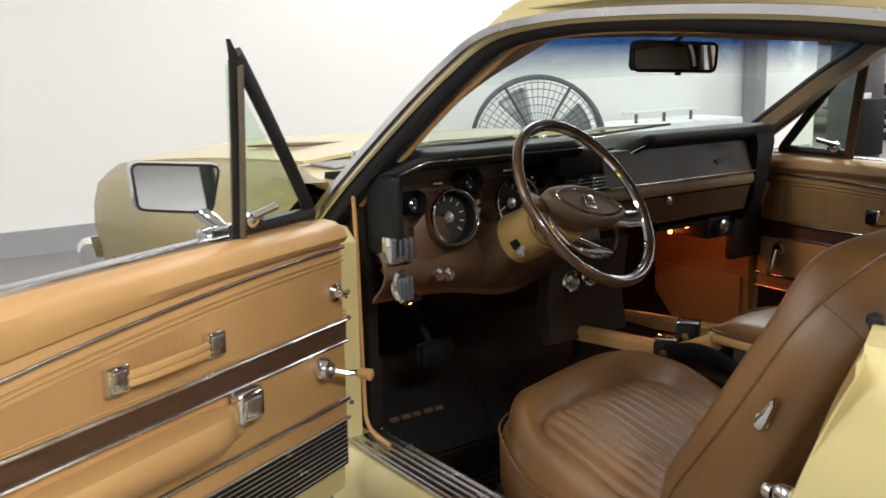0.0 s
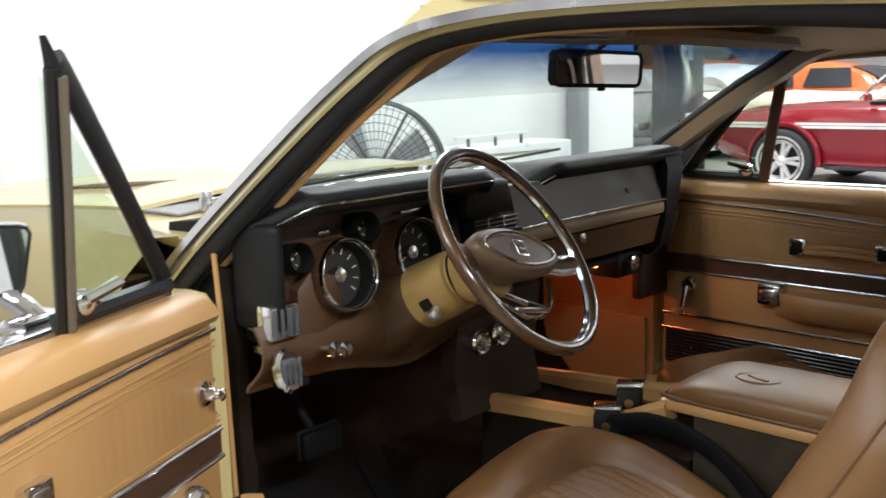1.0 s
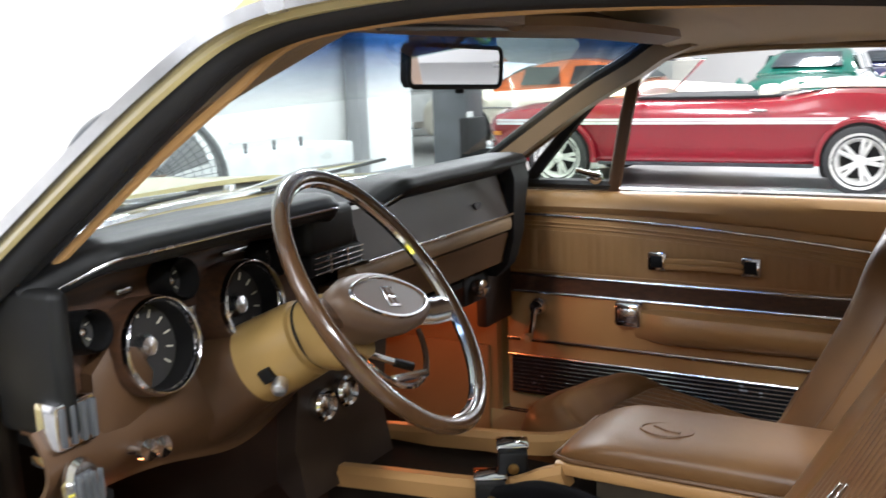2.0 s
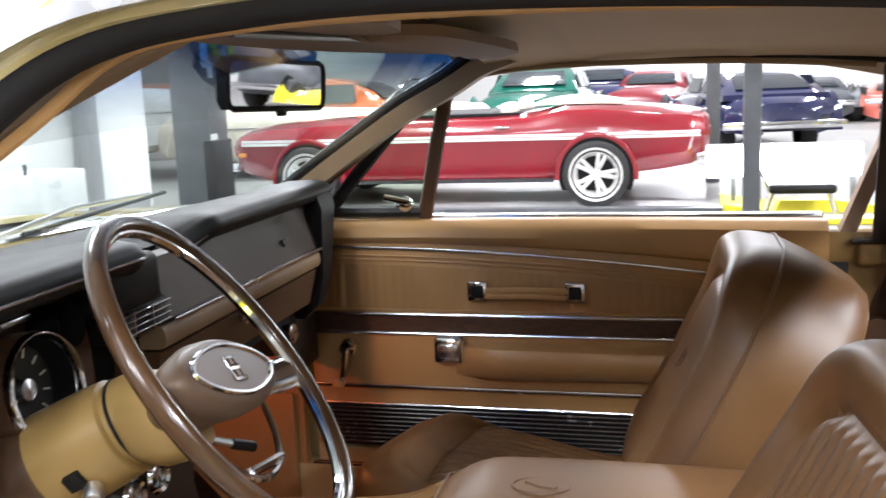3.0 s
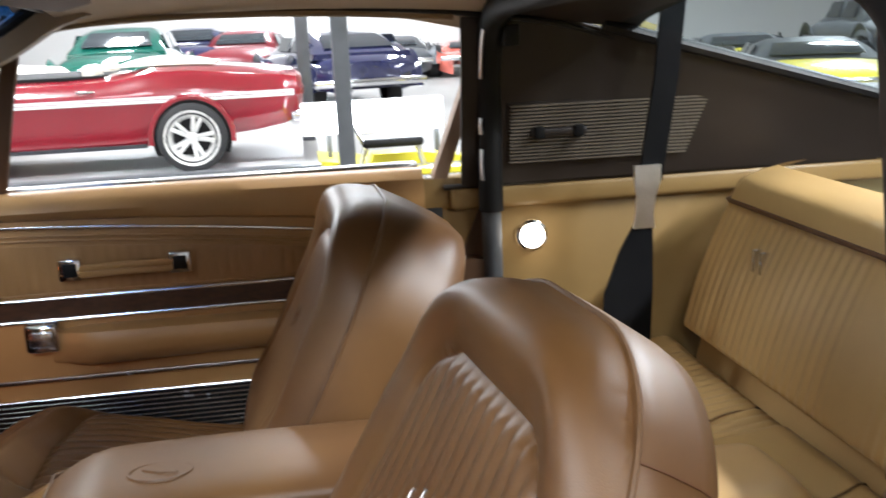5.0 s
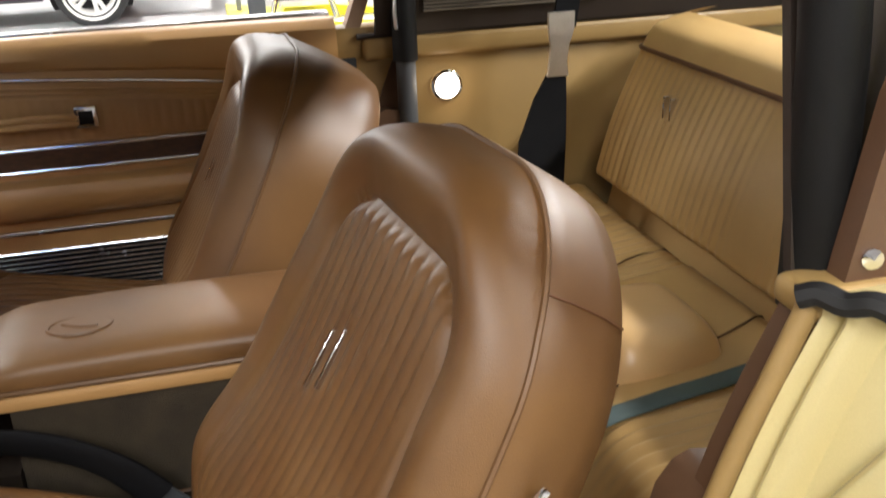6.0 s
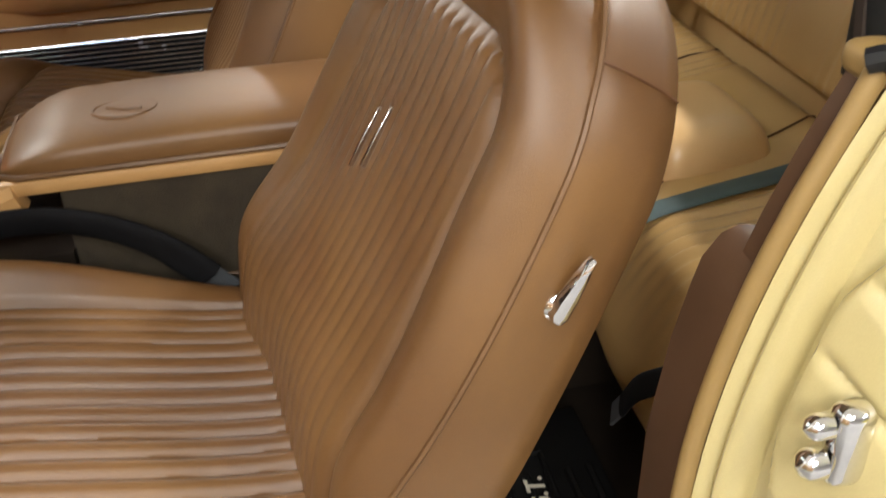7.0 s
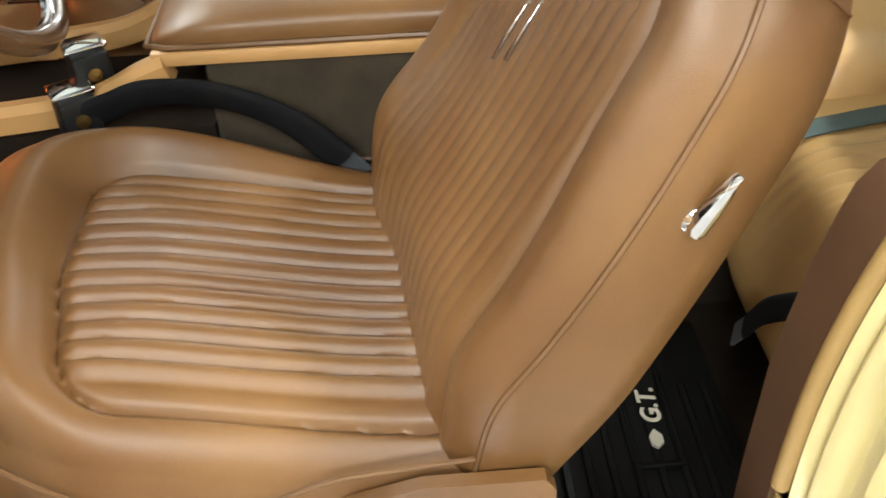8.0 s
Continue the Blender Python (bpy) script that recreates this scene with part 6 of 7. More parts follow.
part("pedal_pad", boxed(-0.50, -0.40, 2.15, 2.17, 0.425, 0.480, 0.006), MATRUBBER, ped)
part("pedal_trim", boxed(-0.504, -0.396, 2.168, 2.174, 0.421, 0.484, 0.006), DARK, ped)
bm = bmesh.new()
tube(bm, [(-0.45, 2.172, 0.45), (-0.45, 2.25, 0.53), (-0.45, 2.28, 0.74)], 0.010, 8)
part("pedal_arm", bm, DARK, ped)
ped = thing("accelerator_pedal", pose(-0.20, 2.25, 0.2), "black rubber accelerator pedal on the toe board", "pedal", "pedals")
part("pedal_pad", prism([(2.20, 0.175), (2.32, 0.30), (2.33, 0.285), (2.21, 0.16)], -0.225, -0.175), MATRUBBER, ped)

# ---- the hall's contents ----


def lofted(stations, n=9):
    """A car body from stations (y, half width, bottom, shoulder z, top z, roof half width)."""
    rows = []
    for y, w, z0, zs, zt, wr in stations:
        half = [(0.0, zt), (wr * 0.6, zt - 0.005), (wr, zt - 0.03), ((wr + w) / 2, (zt + zs) / 2 if wr < w * 0.9 else zt - 0.05), (w * 0.985, zs), (w, zs - 0.10), (w * 0.99, zs - 0.28), (w * 0.95, z0 + 0.04), (w * 0.90, z0)]
        rows.append([(-x, y, z) for x, z in half[::-1]] + [(x, y, z) for x, z in half[1:]])
    bm = bmesh.new()
    rings(bm, rows)
    bmesh.ops.recalc_face_normals(bm, faces=bm.faces)
    return bm


def road_wheel(parent, x, y, r, sgn, rim_mat, spokes=10, wide=0.72, pair=0.0):
    """A wheel whose outer face looks towards sgn along x."""
    f = facing((x, y, r), (sgn, 0, 0))
    bm = bmesh.new()
    lathe(bm, [(r * 0.62, 0.02), (r * 0.68, 0.045), (r * 0.86, 0.05), (r * 0.98, 0.03), (r, 0.0), (r, -0.12), (r * 0.9, -0.16), (r * 0.6, -0.16)], f, 40, False)
    w = part("tyre", bm, TYRE, parent, "black tyre")
    bm = bmesh.new()
    lathe(bm, [(r * 0.50, -0.03), (r * 0.56, 0.0), (r * (wide - (0.15 if pair else 0.12)), 0.040), (r * wide, 0.052), (r * wide, 0.030)], f, 40, False)
    part("rim", bm, rim_mat, w, "bright wheel rim")
    # A dark disc paints the shade behind the spokes.
    bm = bmesh.new()
    lathe(bm, [(0.0, -0.035), (r * (wide - 0.09), -0.035)], f, 32, False)
    part("wheel_shade", bm, DARK, w)
    for k in range(spokes):
        a = 2 * math.pi * k / spokes + (pair if k % 2 else -pair)
        bm = boxed(-0.018 if pair else -0.017, 0.018 if pair else 0.017, r * 0.12, r * (wide - 0.08), -0.015, 0.026, 0.006)
        part("spoke", bm, rim_mat, w, m=f @ Matrix.Rotation(a, 4, "Z"))
    bm = bmesh.new()
    lathe(bm, [(r * 0.17, -0.02), (r * 0.17, 0.03), (r * 0.10, 0.045), (0.0, 0.048)], f, 20)
    part("hub_cap", bm, rim_mat, w)
    return w


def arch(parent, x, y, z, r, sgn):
    """A flat dark sheet for the shade in the opening round a wheel, and its rolled lip."""
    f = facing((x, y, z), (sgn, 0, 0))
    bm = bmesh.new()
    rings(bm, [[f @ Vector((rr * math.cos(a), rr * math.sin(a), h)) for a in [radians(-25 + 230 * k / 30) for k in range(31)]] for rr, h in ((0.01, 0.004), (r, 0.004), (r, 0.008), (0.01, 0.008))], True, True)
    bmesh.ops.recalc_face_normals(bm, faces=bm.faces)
    return part("wheel_arch_shade", bm, DARK, parent, "dark sheet for the shaded wheel arch")


X0 = 7.36
rc_ = thing("red_convertible", pose(8.25, 3.4, 0), "deep red classic convertible with white side stripes on a lift", "car", "cars in the hall")
# stations: y, half width, bottom, crease, shoulder, top, half width of the top
ST = [(1.045, 0.72, 0.50, 0.62, 0.735, 0.775, 0.58), (1.09, 0.80, 0.42, 0.61, 0.765, 0.812, 0.64), (1.20, 0.845, 0.36, 0.60, 0.785, 0.832, 0.67), (1.45, 0.875, 0.32, 0.60, 0.81, 0.862, 0.70), (1.75, 0.89, 0.29, 0.61, 0.84, 0.893, 0.72), (2.01, 0.895, 0.27, 0.62, 0.862, 0.908, 0.72), (2.30, 0.893, 0.24, 0.63, 0.862, 0.908, 0.72), (2.60, 0.888, 0.22, 0.64, 0.805, 0.852, 0.72), (3.0, 0.885, 0.22, 0.64, 0.79, 0.836, 0.72), (3.6, 0.885, 0.22, 0.64, 0.79, 0.836, 0.72), (4.1, 0.885, 0.22, 0.64, 0.79, 0.85, 0.70), (4.73, 0.885, 0.24, 0.63, 0.775, 0.83, 0.66), (5.2, 0.87, 0.27, 0.62, 0.75, 0.80, 0.62), (5.45, 0.84, 0.34, 0.60, 0.70, 0.76, 0.60), (5.53, 0.78, 0.42, 0.58, 0.655, 0.70, 0.56)]
DENSE = []
for st0, st1 in zip(ST, ST[1:]):
    DENSE += [tuple(p + (q - p) * k / 4 for p, q in zip(st0, st1)) for k in range(4)]
DENSE.append(ST[-1])


def creased_body(stations):
    """A slab-sided body with a crease along the flank, below which the side tucks under."""
    rows = []
    for y, w, z0, zc, zs, zt, wr in stations:
        half = [(0.0, zt), (wr * 0.6, zt - 0.003), (wr, zt - 0.016), (w * 0.935, zs), (w * 0.975, zs - 0.05), (w * 0.995, zc + 0.03), (w, zc), (w * 0.985, zc - 0.045), (w * 0.962, 0.5 * (zc + z0)), (w * 0.92, z0 + 0.05), (w * 0.86, z0)]
        rows.append([(-x, y, z) for x, z in half[::-1]] + [(x, y, z) for x, z in half[1:]])
    bm = bmesh.new()
    rings(bm, rows)
    bmesh.ops.recalc_face_normals(bm, faces=bm.faces)
    return bm


body = part("body", creased_body(DENSE), RED, rc_, "deep red bodywork", 30, m=pose(8.25, 0, 0))


def side_x(y):
    for a, b in zip(ST, ST[1:]):
        if a[0] <= y <= b[0]:
            f = (y - a[0]) / (b[0] - a[0])
            return 8.25 - (a[1] * (1 - f) + b[1] * f)
    return X0


for z, hh in ((0.648, 0.012), (0.618, 0.012)):
    for ya, yb in ((1.12, 1.90), (2.12, 4.62), (4.84, 5.42)):
        bm = bmesh.new()
        rings(bm, [[(side_x(y) - 0.005, y, z - hh), (side_x(y) + 0.03, y, z - hh), (side_x(y) + 0.03, y, z + hh), (side_x(y) - 0.004, y, z + hh)] for y in [ya + (yb - ya) * k / 20 for k in range(21)]])
        part("side_stripe", bm, WHITEPAINT, body, "white side stripe")
bm = bmesh.new()
rings(bm, [[(side_x(y) + 0.055, y, 0.222), (side_x(y) + 0.12, y, 0.215), (side_x(y) + 0.12, y, 0.262), (side_x(y) + 0.050, y, 0.258)] for y in [2.40 + 1.95 * k / 20 for k in range(21)]])
part("rocker_moulding", bm, CHROME, body, "bright rocker moulding")
for y in (2.01, 4.73):
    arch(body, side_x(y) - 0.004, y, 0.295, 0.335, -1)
    f = facing((side_x(y) - 0.004, y, 0.295), (-1, 0, 0))
    bm = bmesh.new()
    tube(bm, [f @ Vector((0.345 * math.cos(a), 0.345 * math.sin(a), 0)) for a in [radians(-8 + 196 * k / 30) for k in range(31)]], 0.020, 8, False, (1, 0, 0), 0.026)
    part("arch_lip", bm, RED, body, "flared red wheel arch lip")
    road_wheel(rc_, side_x(y) - 0.016, y, 0.297, -1, WHEELSILVER, 10, 0.80, radians(8))
    road_wheel(rc_, 8.25 + (8.25 - side_x(y)), y, 0.297, 1, WHEELSILVER, 5)
part("tonneau", sheet(lambda u, v: (7.60 + 1.30 * u, 1.80 + 0.88 * v, 0.905 + 0.075 * math.sin(math.pi * v) ** 0.7 * math.sin(math.pi * min(max(u, 0.05), 0.95))), 16, 12, 0.01), CREAM, rc_, "cream folded hood cover")
for x in (7.78, 8.72):
    part("seat_back", boxed(x - 0.22, x + 0.22, 2.78, 2.90, 0.55, 0.94, 0.05, 3), CREAM, rc_, "cream vinyl seat back")
part("cockpit", boxed(7.52, 8.98, 2.70, 4.0, 0.78, 0.850, 0.01), DARK, rc_)
bm = bmesh.new()
tube(bm, smooth_path([(7.50, 4.08, 0.87), (7.56, 3.78, 1.16), (7.75, 3.70, 1.19), (8.75, 3.70, 1.19), (8.94, 3.78, 1.16), (9.0, 4.08, 0.87)], 6), 0.016, 8)
ws = part("windscreen_frame", bm, CHROME, rc_, "chrome windscreen frame")
bm = bmesh.new()
bm.faces.new([bm.verts.new(p) for p in ((7.52, 4.07, 0.87), (8.98, 4.07, 0.87), (8.92, 3.77, 1.17), (7.58, 3.77, 1.17))])
part("windscreen", bm, SIDEGLASS, ws, smooth=0).visible_shadow = False
part("door_mirror", boxed(7.30, 7.40, 3.92, 3.98, 0.86, 0.93, 0.02, 3), RED, rc_, "red door mirror")
part("rear_lamp", boxed(7.60, 7.90, 1.03, 1.07, 0.60, 0.68, 0.01), DARKRED, rc_)
part("rear_bumper", boxed(7.42, 9.08, 1.00, 1.16, 0.37, 0.47, 0.03, 3), CHROME, rc_, "chrome rear bumper")
bm = bmesh.new()
lathe(bm, [(0.10, 0.0), (0.10, 0.04), (0.085, 0.05), (0.0, 0.06)], facing((7.72, 5.50, 0.58), (0, 1, 0)), 24)
part("head_lamp", bm, WHITEPAINT, rc_, "round white headlamp")
part("front_bumper", boxed(7.44, 9.06, 5.48, 5.60, 0.36, 0.44, 0.02, 3), CHROME, rc_)
part("side_lamp", boxed(7.40, 7.44, 5.38, 5.46, 0.50, 0.54, 0.006), surf("amber_marker_lens", (0.8, 0.30, 0.04), None, 0.2), rc_)
part("door_handle", boxed(7.355, 7.385, 2.78, 2.92, 0.715, 0.735, 0.006), CHROME, rc_)
bm = bmesh.new()
tube(bm, [(7.8, 1.03, 0.28), (7.8, 0.90, 0.27)], 0.03, 10)
part("exhaust", bm, CHROME, rc_)
# runway under the red car
lift = thing("car_lift", pose(7.3, 3.0, 0), "dark steel drive-on lift runway, its deck paled for reflections", "car lift")
# Light mirrored by the glossy deck is put into its pale colour.
part("runway", boxed(6.95, 7.75, 0.9, 6.3, -0.0, 0.004), PALESTEEL, lift, "steel runway deck paled for reflected light", smooth=0)
part("runway_side", boxed(6.78, 6.92, 0.95, 6.4, 0.0, 0.07, 0.01), GREYSTEEL, lift, "dark runway side beam")
part("lift_post", boxed(6.40, 6.52, 0.69, 0.82, 0.0, 3.0, 0.01), GREYSTEEL, lift, "dark grey lift post")
part("lift_post", boxed(9.2, 9.34, 0.90, 1.04, 0.0, 3.0, 0.01), GREYSTEEL, lift, "dark grey lift post")
part("ramp", prism([(0.95, 0.0), (0.95, 0.07), (0.45, 0.0)], 6.95, 7.7), YELLOW, lift, "yellow entry ramp")

# two-post lift column at the end of the white wall
lc = thing("lift_column", pose(6.3, 5.25, 0), "tall dark grey two-post lift column with hoses", "lift column")
part("column", boxed(6.12, 6.46, 5.08, 5.42, 0.0, 3.6, 0.015), GREYSTEEL, lc)
part("carriage", boxed(6.06, 6.40, 5.02, 5.12, 0.25, 0.75, 0.015), DARK, lc)
part("base_plate", boxed(5.95, 6.62, 4.9, 5.6, 0.0, 0.03, 0.006), GREYSTEEL, lc)
part("white_decal", boxed(6.13, 6.25, 5.076, 5.079, 0.62, 0.80), WHITEPAINT, lc, smooth=0)
part("white_decal", boxed(6.16, 6.24, 5.076, 5.079, 1.26, 1.40), WHITEPAINT, lc, smooth=0)
bm = bmesh.new()
tube(bm, smooth_path([(6.10, 5.05, 1.9), (6.0, 4.95, 1.55), (6.2, 4.92, 1.38), (6.4, 4.97, 1.5), (6.46, 5.05, 1.9)], 6), 0.025, 8)
part("air_hose", bm, YELLOW, lc, "yellow air hose loop")
bm = bmesh.new()
tube(bm, [(5.98, 5.0, 1.35), (5.86, 4.95, 1.75)], 0.03, 8)
part("lift_lever", bm, WHITEPAINT, lc)


def hall_car(name, m, paint, label, L, roof, two_tone=None, wheel_r=0.34, tall=1.25, skirts=False, rnd=0.58):
    c = thing(name, m, label, "car", "cars in the hall", world_built=False)
    h = tall
    st = [(-L / 2, 0.45, 0.40, 0.50 * h, 0.62 * h, 0.30), (-L / 2 + 0.12, 0.72, 0.32, 0.55 * h, 0.68 * h, 0.50), (-L / 4, 0.84, 0.25, 0.62 * h, 0.74 * h, 0.60), (0, 0.86, 0.22, 0.64 * h, 0.76 * h, 0.64), (L / 4, 0.86, 0.23, 0.62 * h, 0.73 * h, 0.60), (L / 2 - 0.15, 0.76, 0.28, 0.54 * h, 0.66 * h, 0.46), (L / 2, 0.55, 0.36, 0.46 * h, 0.55 * h, 0.34)]
    b = part("body", lofted(st), paint, c, label, 50)
    a, e = roof
    rows = []
    n = 14
    for k in range(n + 1):
        t = k / n
        y = a + (e - a) * t
        up = math.sin(math.pi * t) ** rnd
        z0 = 0.72 * h
        zt = z0 + 0.285 * h * up
        wr = 0.66 - 0.10 * up
        rows.append([(-0.72, y, z0 - 0.08), (-0.70, y, z0), (-wr, y, zt - 0.06 * up), (-wr * 0.75, y, zt - 0.012 * up), (0, y, zt), (wr * 0.75, y, zt - 0.012 * up), (wr, y, zt - 0.06 * up), (0.70, y, z0), (0.72, y, z0 - 0.08)])
    bm = bmesh.new()
    rings(bm, rows)
    bmesh.ops.recalc_face_normals(bm, faces=bm.faces)
    top = part("roof", bm, two_tone or paint, c, "rounded roof", 50)
    for s in (-1, 1):
        for f0, f1 in ((0.16, 0.46), (0.52, 0.80)):
            y0, y1 = a + (e - a) * f0, a + (e - a) * f1
            bm = bmesh.new()
            rings(bm, [[(s * 0.700, y0, 0.745 * h), (s * 0.700, y1, 0.745 * h), (s * 0.612, y1 - 0.05, 0.925 * h), (s * 0.612, y0 + 0.05, 0.925 * h)], [(s * 0.715, y0, 0.745 * h), (s * 0.715, y1, 0.745 * h), (s * 0.627, y1 - 0.05, 0.925 * h), (s * 0.627, y0 + 0.05, 0.925 * h)]])
            bmesh.ops.recalc_face_normals(bm, faces=bm.faces)
            w = part("window", bm, CARGLASS, top, "dark side window")
    for sg in (-1, 1):
        def end_glass(u, v):
            up = 0.22 + 0.56 * v
            t = math.asin(up ** (1 / rnd)) / math.pi
            return ((2 * u - 1) * (0.54 - 0.14 * up), (a + (e - a) * t if sg < 0 else e - (e - a) * t) + sg * 0.022, 0.72 * h + 0.285 * h * up * 0.97 + 0.006)
        part("end_window", sheet(end_glass, 8, 6, 0.008), CARGLASS, top, "dark end window")
    bm = bmesh.new()
    for s in (-1, 1):
        tube(bm, [(s * 0.872, -L / 3, 0.52 * h), (s * 0.872, L / 3, 0.52 * h)], 0.012, 6)
    part("side_moulding", bm, CHROME, c)
    for s in (-1, 1):
        for y in (-L * 0.30, L * 0.31):
            if not skirts:
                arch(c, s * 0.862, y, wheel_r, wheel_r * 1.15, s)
            road_wheel(c, s * (0.62 if skirts else 0.87), y, wheel_r, s, BRIGHT, 5)
            bm = bmesh.new()
            rings(bm, [[(s * (0.60 + 0.29 * math.sin(math.pi * q / 8) ** 0.7), y + 0.52 * math.cos(math.pi * k / 16), 0.30 + (0.46 * h) * math.sin(math.pi * k / 16) * (0.6 + 0.4 * math.sin(math.pi * q / 8))) for k in range(17)] for q in range(0, 7)], False, False)
            part("wing", bm, paint, c, "rounded wing", 60)
    part("bumper", boxed(-0.80, 0.80, -L / 2 - 0.10, -L / 2 - 0.02, 0.36, 0.46, 0.02, 3), CHROME, c, "chrome bumper")
    part("bumper", boxed(-0.80, 0.80, L / 2 + 0.02, L / 2 + 0.10, 0.36, 0.46, 0.02, 3), CHROME, c, "chrome bumper")
    return c


hall_car("green_car", pose(15.0, 3.56, 0, 0, 0, 90), GREEN, "dark green rounded vintage coupe", 4.4, (-1.1, 1.1), tall=1.30, rnd=0.7)
hall_car("navy_car", pose(14.2, 0.44, 0, 0, 0, -78), NAVY, "glossy navy blue rounded vintage sedan", 4.1, (-1.75, 1.05), tall=1.12, rnd=0.8, skirts=True, wheel_r=0.26)
hall_car("maroon_car", pose(19.6, 1.80, 0, 0, 0, 80), DARKRED, "dark red vintage car with dark windows", 4.4, (-0.8, 0.8), tall=1.17)
hall_car("blue_car", pose(20.5, 2.9, 0, 0, 0, 85), NAVY, "dark blue vintage car", 4.4, (-1.0, 1.0), tall=1.30)
hall_car("coral_car", pose(21.4, -3.1, 0, 0, 0, 86), CORAL, "coral pink vintage car parked far off", 4.2, (-1.0, 1.0), tall=0.75)
hall_car("black_car", pose(21.4, -1.4, 0, 0, 0, 84), GREYSTEEL, "dark grey car parked far off", 4.2, (-1.0, 1.0), tall=0.9)
hall_car("turquoise_car", pose(21.2, 1.0, 0, 0, 0, 60), SKYBLUE, "turquoise car parked far off", 4.2, (-1.0, 1.0), tall=0.85)
hall_car("white_orange_van", pose(11.4, 8.6, 0, 0, 0, 0), WHITEPAINT, "white and orange two-tone vintage car", 4.6, (-1.1, 1.2), ORANGE, tall=1.7)
hall_car("cream_car", pose(11.0, 5.9, 0), CREAM, "cream vintage car with an orange roof", 4.4, (-1.0, 1.0), ORANGE, tall=1.25)
hall_car("yellow_car", pose(-4.6, -3.6, 0, 0, 0, 25), YELLOW, "bright yellow car parked behind", 4.4, (-1.0, 1.0), tall=1.3)
hall_car("yellow_green_car", pose(9.85, -5.05, 0, 0, 0, 68), YELLOW, "yellow car with a dark roof parked behind", 4.6, (-1.0, 1.0), GREYSTEEL, tall=0.80)
hall_car("green_grey_car", pose(12.6, -8.0, 0, 0, 0, 75), GREYSTEEL, "dark grey car parked in a row behind", 4.6, (-1.2, 1.0), tall=1.3)
hall_car("yellow_coupe", pose(14.0, -6.2, 0, 0, 0, 70), YELLOW, "bright yellow coupe with a dark roof parked behind", 4.5, (-1.1, 1.0), GREYSTEEL, tall=0.78)

# bright work lamp, stool, yellow stands by the lift
wl = thing("work_lamp", pose(7.25, 0.35, 0), "long glaring white work lamp on a low stand", "work lamp")
part("lamp_panel", boxed(7.20, 7.26, -0.15, 1.06, 0.27, 0.52, 0.02), TUBE, wl, "glaring white lamp panel")
part("lamp_back", boxed(7.262, 7.32, -0.17, 1.08, 0.25, 0.54, 0.02), WHITEPAINT, wl)
for y in (-0.1, 0.85):
    part("stand_leg", boxed(7.27, 7.31, y - 0.02, y + 0.02, 0, 0.33), GREYSTEEL, wl, smooth=0)
stool = thing("work_stool", pose(6.7, 0.35, 0), "black padded low work stool with chrome legs", "stool")
part("seat", boxed(6.55, 6.85, 0.12, 0.62, 0.20, 0.27, 0.03, 3), BLACKVINYL, stool)
for x in (6.58, 6.82):
    for y in (0.16, 0.58):
        bm = bmesh.new()
        tube(bm, [(x, y, 0.20), (x, y + (0.06 if y > 0.3 else -0.06), 0.0)], 0.012, 8)
        part("leg", bm, CHROME, stool)
bm = bmesh.new()
tube(bm, [(6.62, 0.60, 0.22), (6.62, 0.74, 0.48)], 0.014, 8)
part("backrest_post", bm, CHROME, stool)
stand = thing("wheel_ramp", pose(7.0, -0.2, 0), "pair of bright yellow steel ramps on the floor", "ramp")
part("ramp_plate", prism([(0.55, 0.0), (0.50, 0.10), (0.1, 0.10), (-0.55, 0.0)], 6.95, 7.15), YELLOW, stand)
part("ramp_bar", boxed(6.3, 6.5, -0.85, 0.55, 0.0, 0.05, 0.01), YELLOW, stand)
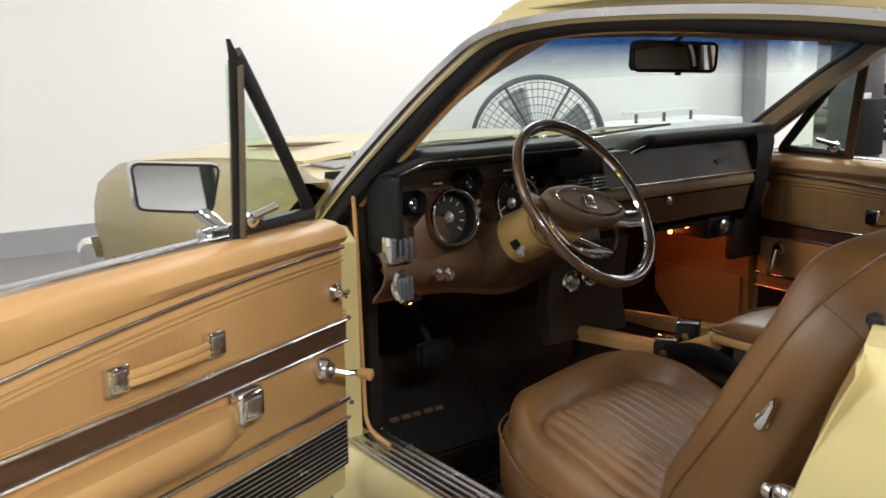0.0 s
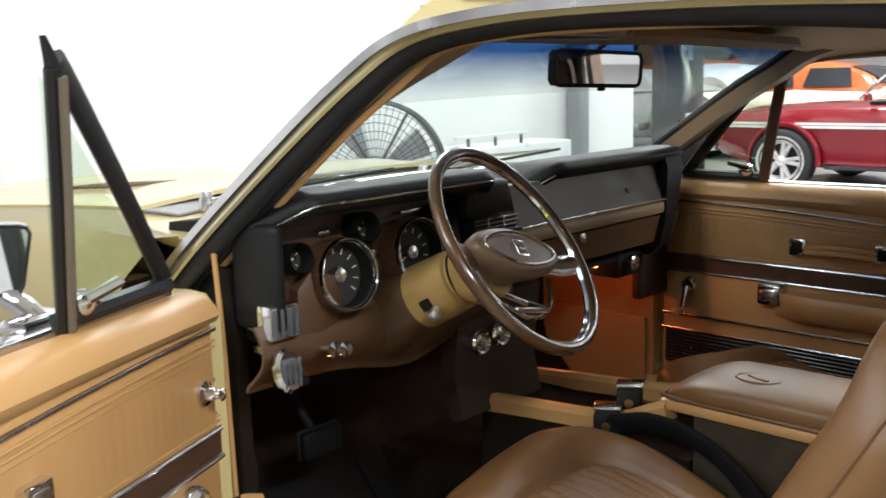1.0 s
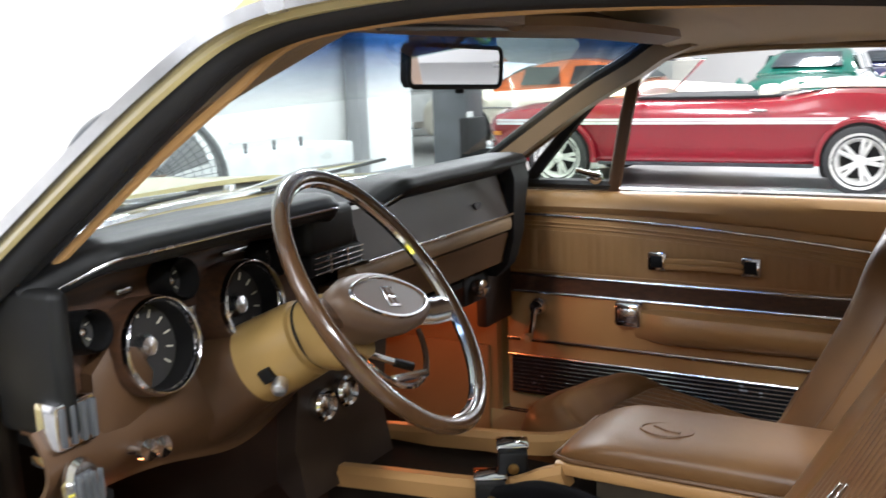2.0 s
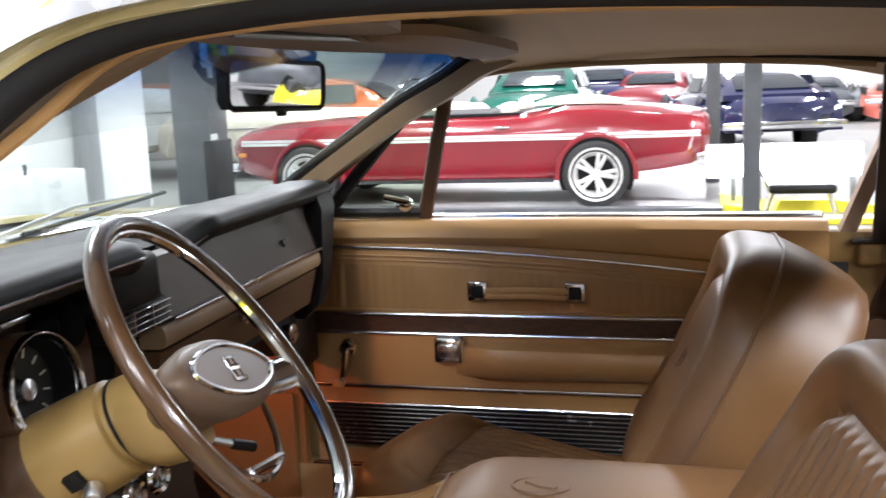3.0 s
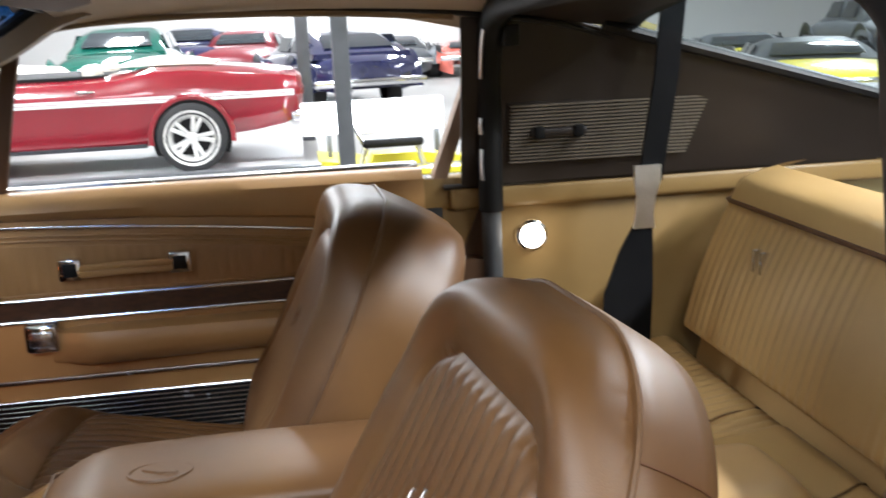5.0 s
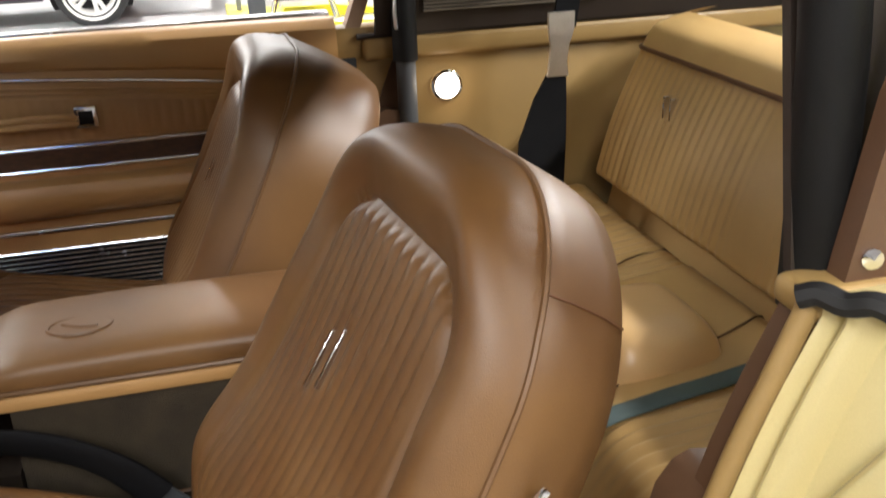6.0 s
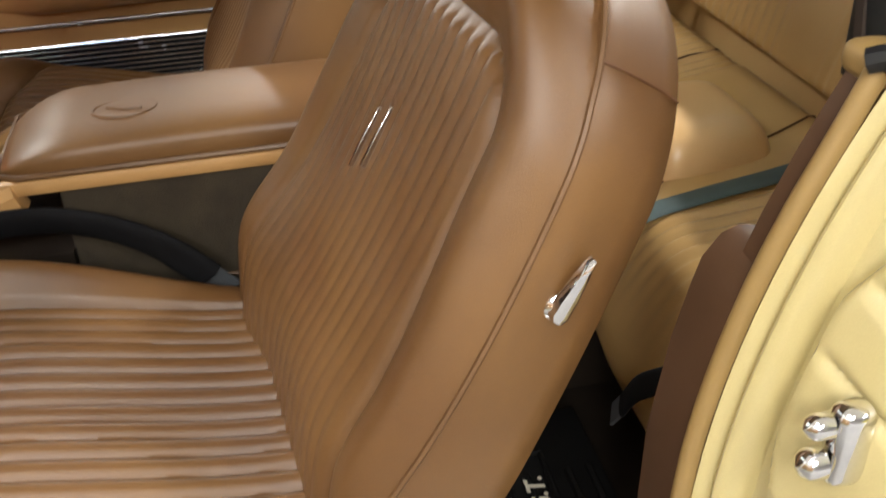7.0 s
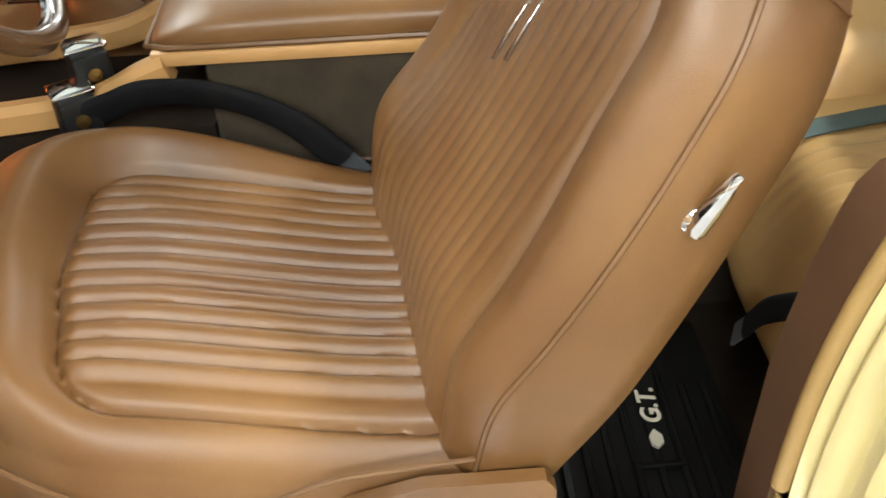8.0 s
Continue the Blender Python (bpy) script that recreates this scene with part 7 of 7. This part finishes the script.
# drum fan
fan = thing("drum_fan", pose(2.5, 5.2, 0), "large dark drum fan on the floor by the wall", "fan")
FM = facing((2.5, 5.2, 0.60), (-0.62, -0.78, 0.0)) @ Matrix.Diagonal((0.86, 0.86, 0.86, 1))
bm = bmesh.new()
lathe(bm, [(0.50, -0.14), (0.525, -0.13), (0.525, 0.13), (0.50, 0.14), (0.49, 0.13), (0.49, -0.13)], FM, 48, False)
drum = part("drum", bm, FANMESH, fan, "dark steel drum")
for rr in (0.12, 0.18, 0.24, 0.30, 0.36, 0.42, 0.47):
    bm = bmesh.new()
    tube(bm, [FM @ Vector((rr * math.cos(a), rr * math.sin(a), 0.13)) for a in [2 * math.pi * k / 40 for k in range(40)]], 0.0025, 5, True, (0, 0, 1))
    part("guard_ring", bm, FANMESH, fan)
for k in range(60):
    a = 2 * math.pi * k / 60
    bm = bmesh.new()
    tube(bm, [FM @ Vector((0.08 * math.cos(a), 0.08 * math.sin(a), 0.132)), FM @ Vector((0.50 * math.cos(a), 0.50 * math.sin(a), 0.13))], 0.0022 if k % 10 else 0.010, 5)
    part("guard_wire", bm, FANMESH, fan)
for k in range(4):
    a = 2 * math.pi * k / 4 + 0.5
    part("blade", sheet(lambda u, v: FM @ Vector(((0.06 + 0.38 * u) * math.cos(a + 0.55 * (v - 0.5)), (0.06 + 0.38 * u) * math.sin(a + 0.55 * (v - 0.5)), 0.08 * (v - 0.5))), 6, 6, 0.004), PALESTEEL, fan)
bm = bmesh.new()
lathe(bm, [(0.0, 0.10), (0.09, 0.09), (0.10, 0.0), (0.10, -0.1)], FM, 20)
part("motor_hub", bm, FANMESH, fan)
part("fan_foot", boxed(2.15, 2.85, 5.05, 5.35, 0.0, 0.04, 0.01), FANMESH, fan)
for x in (2.28, 2.72):
    part("fan_leg", boxed(x - 0.02, x + 0.02, 5.17, 5.23, 0.03, 0.36, 0.006), FANMESH, fan)
# white bench with a rail against the wall
bench = thing("work_bench", pose(4.8, 6.2, 0), "white work bench with a slim white rail on top", "work bench")
part("cabinet", boxed(4.0, 5.7, 6.0, 6.5, 0.0, 0.58, 0.015), WHITEPAINT, bench)
part("rail", boxed(4.25, 5.2, 6.1, 6.14, 0.66, 0.685, 0.005), WHITEPAINT, bench)
for x in (4.4, 4.75, 5.1):
    part("rail_post", boxed(x, x + 0.02, 6.11, 6.13, 0.58, 0.67), GREYSTEEL, bench, smooth=0)
